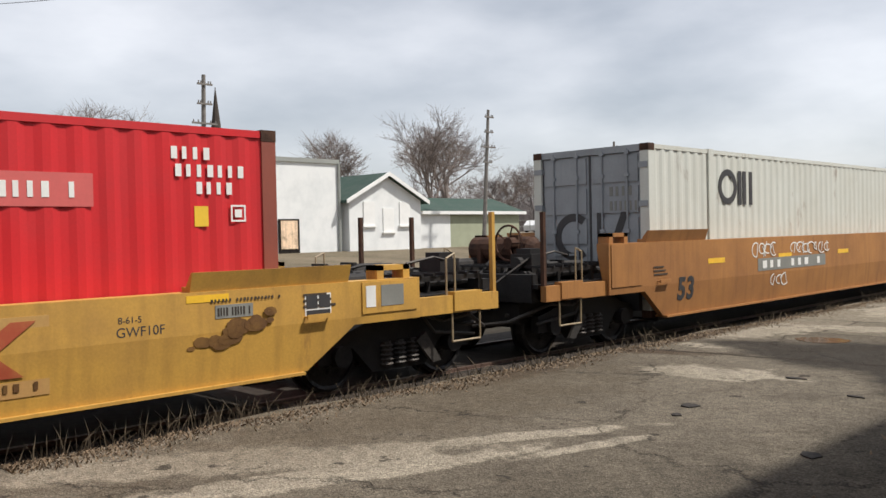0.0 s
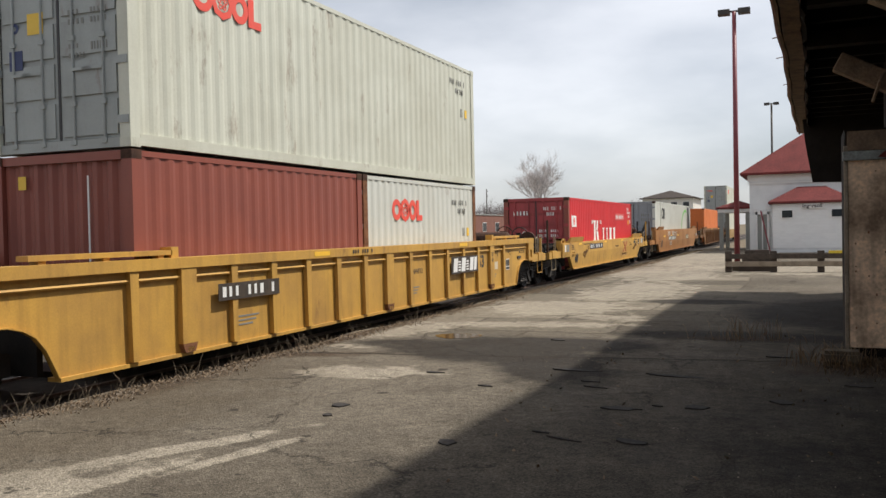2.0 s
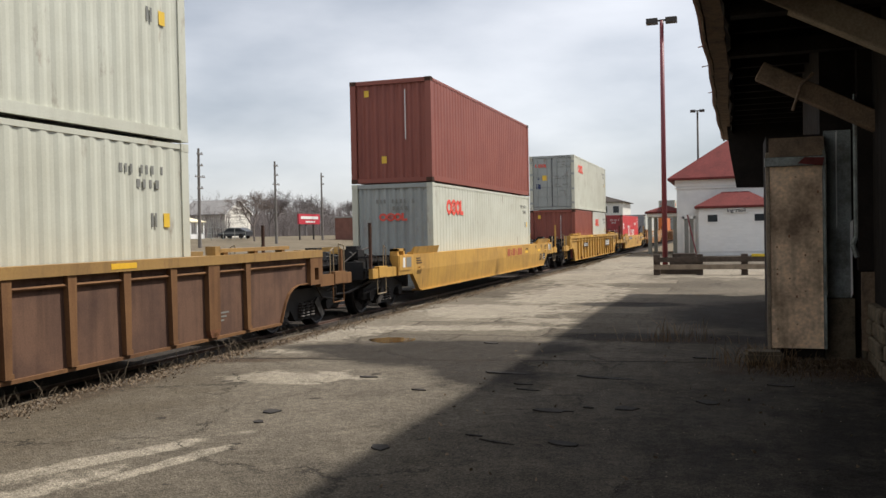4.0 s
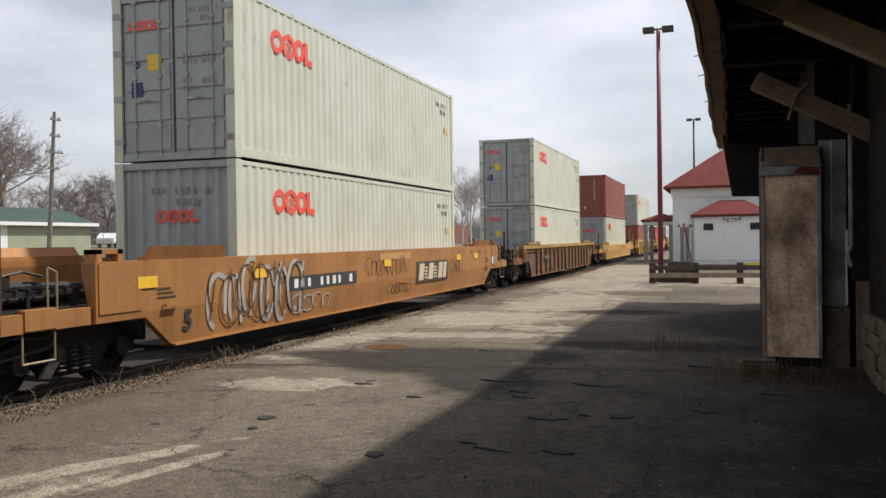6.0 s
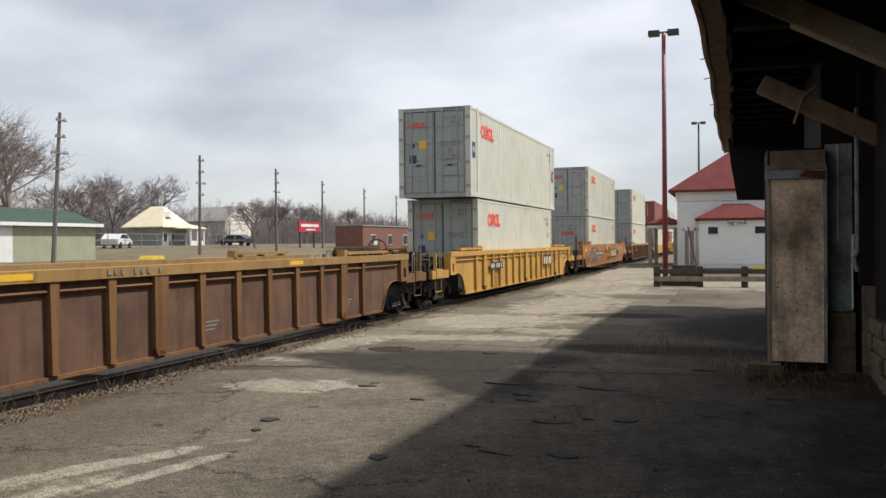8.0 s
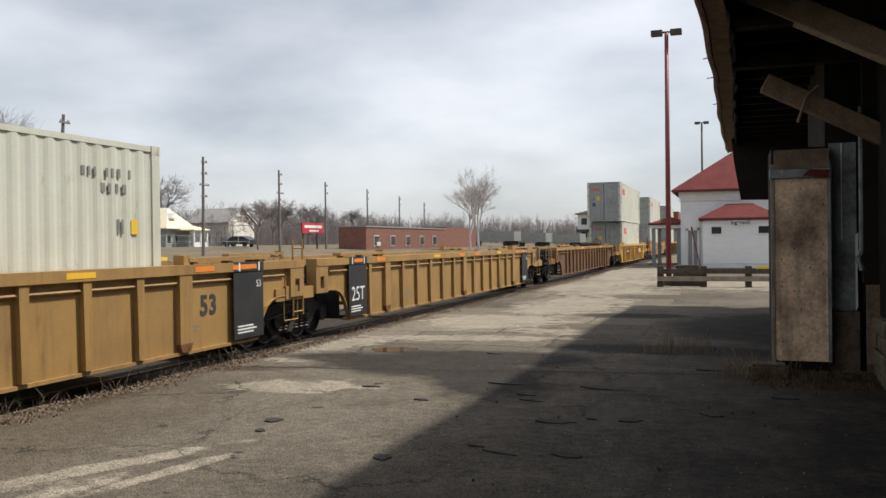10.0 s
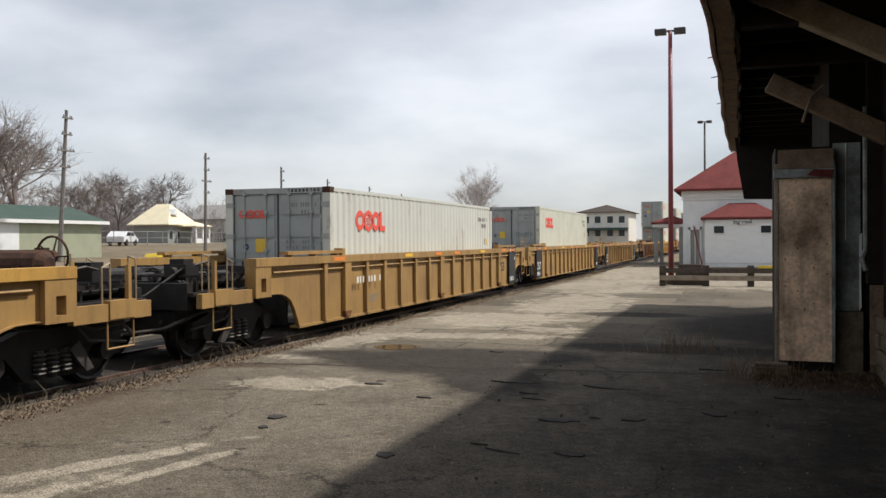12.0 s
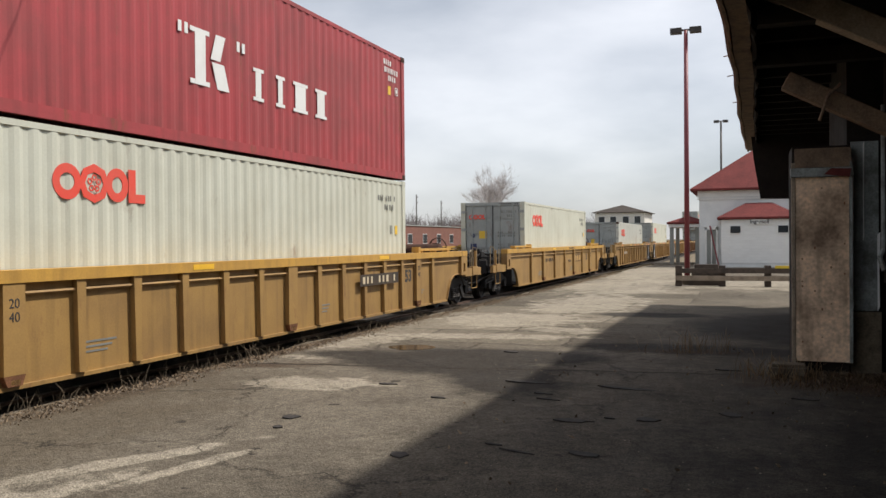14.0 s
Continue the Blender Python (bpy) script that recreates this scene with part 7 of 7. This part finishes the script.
for z in (0.2, 0.8, 1.45):
    bm = bmesh.new()
    tube(bm, (-57, 66, lift(-57) + z), (-57, 93.5, lift(-57) + z), 0.02, n=4)
    part("wire", bm, GREY_WALL, fence)
for x0, y0, l_ in ((-46, 168, 12), (-40, 176, 9), (-36, 186, 12)):
    tr = tagged(new("trailer"), "pale grey box trailer parked on the far lot", "trailer", "far trailers")
    bm = bmesh.new()
    box(bm, -1.25, 1.25, -l_ / 2, l_ / 2, 1.0, 2.9)
    part("box", bm, GREY_WALL, tr)
    for yy in (-l_ / 2 + 1.0, -l_ / 2 + 2.2):
        bm = bmesh.new()
        tube(bm, (-1.2, yy, 0.5), (1.2, yy, 0.5), 0.5, n=12)
        part("axle", bm, RUBBER, tr)
    bm = bmesh.new()
    box(bm, -0.9, 0.9, l_ / 2 - 2.5, l_ / 2 - 2.2, 0.0, 1.0)
    part("landing_leg", bm, STEEL_DARK, tr)
    tr.matrix_basis = pose(x0, y0, lift(x0), 0, 0, 70)


def utility_pole(x, y, top, arms, lean=0.0):
    p = tagged(new("utility_pole"), "weathered wooden utility pole with crossarms and insulators", "utility pole", "utility poles")
    b = lift(x)
    bm = bmesh.new()
    tube(bm, (x, y, b - 0.2), (x + lean * 0.4, y + lean, top), 0.16, 0.10, n=8)
    part("pole", bm, POLE_WOOD, p)
    for k in range(arms):
        z = top - 0.5 - 1.0 * k
        f = (z - b) / (top - b)
        bm = bmesh.new()
        xx, yy = x + lean * 0.4 * f, y + lean * f
        w = 0.42 if k != 2 else 0.7
        box(bm, xx + 0.08, xx + 0.17, yy - w, yy + w, z - 0.045, z + 0.045)
        for q in (-w + 0.08, -w * 0.5, w * 0.5, w - 0.08):
            tube(bm, (xx + 0.12, yy + q, z + 0.05), (xx + 0.12, yy + q, z + 0.17), 0.035, n=5)
        part("crossarm", bm, POLE_WOOD, p)


for x_, y_, top_, arms_, lean_ in ((-40, 22, 10.2, 3, 0.2), (-39, 42.0, 10.0, 4, 0.5), (-44, 64.6, 9.67, 4, 0.1), (-46, 81.6, 9.86, 3, 0), (-50, 100.7, 9.93, 2, 0), (-53, 121, 10.2, 2, 0), (-56, 142, 10.2, 2, 0), (-60, 166, 10.2, 2, 0)):
    utility_pole(x_, y_, top_, arms_, lean_)


utility_pole(-44.5, 11.9, 12.9, 2)
overhead = tagged(new("overhead_wire"), "thin black service wire from a pole to the depot eave", "wire")
bm = bmesh.new()
bend(bm, [tuple(Vector((-0.27, 7.2, 4.28)).lerp(Vector((-44.4, 11.9, 12.9)), k / 20) - Vector((0, 0, 0.30 * (1 - (k / 10 - 1) ** 2)))) for k in range(21)], 0.011, 5)
part("cable", bm, IRON, overhead)


def tree(x, y, base, h, spread, seed, label="bare leafless tree with fine branching twigs", twigs=1.0):
    """A bare tree: tapered trunk, limbs that fork, and many fine twigs."""
    rnd = random.Random(seed)
    t = tagged(new("tree"), label, "tree", "bare trees")
    # Picks the two trees whose haze is painted into their pale colour.
    pale_ = -40 < x < -30
    trunk, crown = bmesh.new(), bmesh.new()

    def grow(bm, p, d, length, r, depth):
        q = p + d * length
        tube(bm, p, q, r, r * 0.68, n=6 if depth < 2 else (4 if depth < 4 else 3), caps=False)
        if depth >= 5:
            for _ in range(3):
                e = (d + Vector((rnd.gauss(0, 0.5), rnd.gauss(0, 0.5), rnd.gauss(0.2, 0.4)))).normalized()
                b = p + d * length * rnd.uniform(0.2, 1.0)
                tube(crown, b, b + e * length * rnd.uniform(0.8, 1.5), 0.011, 0.005, n=3, caps=False)
        if depth >= 6:
            return
        for _ in range((3 if depth < 4 else 2) if depth else 4):
            e = (d + Vector((rnd.gauss(0, 1), rnd.gauss(0, 1), rnd.gauss(0.15, 0.6))) * (0.42 + 0.10 * depth) * spread).normalized()
            grow(crown, p + d * length * rnd.uniform(0.72, 1.0), e, length * rnd.uniform(0.62, 0.86), max(r * 0.62, 0.014), depth + 1)
    grow(trunk, Vector((x, y, base - 0.2)), Vector((rnd.gauss(0, 0.04), rnd.gauss(0, 0.04), 1)).normalized(), h * 0.30, h * 0.020, 0)
    # Far trees switch to the colour that carries the haze.
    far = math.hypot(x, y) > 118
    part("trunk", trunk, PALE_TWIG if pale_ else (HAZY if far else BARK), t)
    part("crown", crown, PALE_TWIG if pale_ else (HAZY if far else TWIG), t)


for i_, (x_, y_, h_, sp_) in enumerate(((-60, 47.6, 9.9, 0.8), (-57, 54.2, 10.8, 0.62), (-70, 29.2, 13.2, 0.9), (-72, 34.2, 12.4, 0.95), (-85, 103.5, 12.0, 1.0), (-88, 117.3, 12.0, 1.05), (-90, 110, 10.5, 1.1), (-52, 87.2, 6.6, 1.1), (-70, 122, 8, 1.0),
                                         (-36, 123.5, 11.8, 0.5), (-38.5, 127.5, 10.4, 0.5), (-60, 59.6, 12.6, 1.0), (-66, 64, 11.0, 0.9), (-72, 128, 8.5, 1.0), (-88, 98, 10.0, 1.0), (-60, 68.5, 7.8, 0.9), (-76, 146, 9.0, 1.0), (-80, 160, 9.5, 1.0), (-68, 150, 8, 1.0))):
    tree(x_, y_, lift(x_), h_, sp_, 20 + i_)


def far_wood(name, label, spots, seed):
    """Leafless thickets: stems with side twigs, joined."""
    rnd = random.Random(seed)
    vs, fs = [], []

    def stick(p, q, w):
        b = len(vs)
        vs.extend([(p[0] - w, p[1], p[2]), (p[0] + w, p[1] + w, p[2]), (p[0], p[1] - w, p[2]), q])
        fs.extend([(b, b + 1, b + 3), (b + 1, b + 2, b + 3), (b + 2, b, b + 3)])
    for x, y, h in spots(rnd):
        for _ in range(3):
            foot = (x + rnd.gauss(0, 0.8), y + rnd.gauss(0, 0.8), lift(x) - 0.2)
            tip = (foot[0] + rnd.gauss(0, 0.12) * h, foot[1] + rnd.gauss(0, 0.12) * h, foot[2] + h * rnd.uniform(0.7, 1))
            stick(foot, tip, 0.012 * h)
            for _ in range(24):
                f = rnd.uniform(0.2, 0.98)
                p = tuple(a + (c - a) * f for a, c in zip(foot, tip))
                l = h * rnd.uniform(0.12, 0.32)
                stick(p, (p[0] + rnd.gauss(0, 0.55) * l, p[1] + rnd.gauss(0, 0.55) * l, p[2] + l * rnd.uniform(0.3, 1)), 0.0035 * h)
    me = bpy.data.meshes.new(name)
    me.from_pydata(vs, [], fs)
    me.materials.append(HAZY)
    return tagged(new(name, me), label, kind="stuff")


far_wood("far_woods", "hazy line of bare woods behind the town", lambda r: [(r.uniform(-170, -95), r.uniform(40, 330), r.choice((5, 6.5, 8, 9.5)) * r.uniform(0.8, 1.15)) for _ in range(1900)], 4)
far_wood("trackside_scrub", "bare scrub and saplings behind the houses", lambda r: [(r.uniform(-100, -82), r.uniform(40, 220), r.uniform(3, 7)) for _ in range(420)], 7)

far_wood("far_treeline", "hazy bare trees along the far lots", lambda r: [(r.uniform(-80, -36), r.uniform(215, 300), r.uniform(4.5, 8.5)) for _ in range(260)], 9)

# scrap on the asphalt
for x_, y_, w_, d_, a_ in ((-2.55, 6.05, 0.10, 0.09, 10), (-4.05, 7.05, 0.08, 0.08, 40), (-3.95, 6.63, 0.05, 0.05, 5), (-1.2, 6.48, 0.14, 0.055, -12), (-1.52, 7.67, 0.17, 0.06, 8), (-0.89, 7.9, 0.12, 0.08, 20), (-0.19, 8.36, 0.12, 0.10, 30),
                           (-2.09, 8.94, 0.12, 0.02, 5), (-1.99, 8.63, 0.16, 0.015, -8), (-3.08, 8.39, 0.08, 0.03, 0), (-3.93, 9.02, 0.13, 0.04, 15), (-1.94, 6.59, 0.10, 0.015, -5), (-1.71, 6.42, 0.16, 0.012, -14), (-3.31, 12.16, 0.12, 0.05, 0), (-1.23, 7.88, 0.06, 0.02, 0),
                           (-2.4, 9.6, 0.3, 0.05, 3), (-1.3, 9.5, 0.35, 0.06, 0), (0.5, 9.4, 0.16, 0.04, 0), (-0.3, 11.2, 0.2, 0.03, 0)):
    bm = bmesh.new()
    rnd_ = random.Random(int(abs(x_) * 100 + y_ * 10))
    prism(bm, [(w_ * math.cos(k) * rnd_.uniform(0.6, 1.15), d_ * math.sin(k) * rnd_.uniform(0.6, 1.15)) for k in np.arange(0, 6.2, 0.85)], "z", 0.0, 0.013)
    o_ = tagged(part("scrap_piece", bm, RUBBER), "black flat scrap lying on the asphalt", "debris", "scrap on the asphalt")
    o_.matrix_basis = pose(x_, y_, GROUND_Z, 3, 2, a_)
bm = bmesh.new()
rnd_ = random.Random(5)
prism(bm, [(-4.95 + 0.36 * math.cos(k) * rnd_.uniform(0.85, 1.1), 12.3 + 0.33 * math.sin(k) * rnd_.uniform(0.85, 1.1)) for k in np.arange(0, 6.2, 0.3)], "z", GROUND_Z + 0.001, GROUND_Z + 0.005)
PUDDLE = material("muddy_water", (0.03, 0.02, 0.012), None, 3, 0.08, amount=0.2, bump=0.0, shift=0.02)
PUDDLE.node_tree.nodes["Principled BSDF"].inputs["IOR"].default_value = 1.33
tagged(part("puddle", bm, PUDDLE), "small muddy puddle mirroring the passing train", "puddle")


# ---- movement ----
def motions():
    times = [0.5 * k for k in range(29)]
    for ob, u, x, z in MOVING:
        walk(ob, [(t, pose(x, u + travelled(t), z)) for t in times])
    for w in WHEELSETS:
        y, z = w.matrix_basis.translation.y, w.matrix_basis.translation.z
        walk(w, [(k / 30, pose(0, y, z, -math.degrees(travelled(k / 30) / 0.435))) for k in range(421)])


motions()
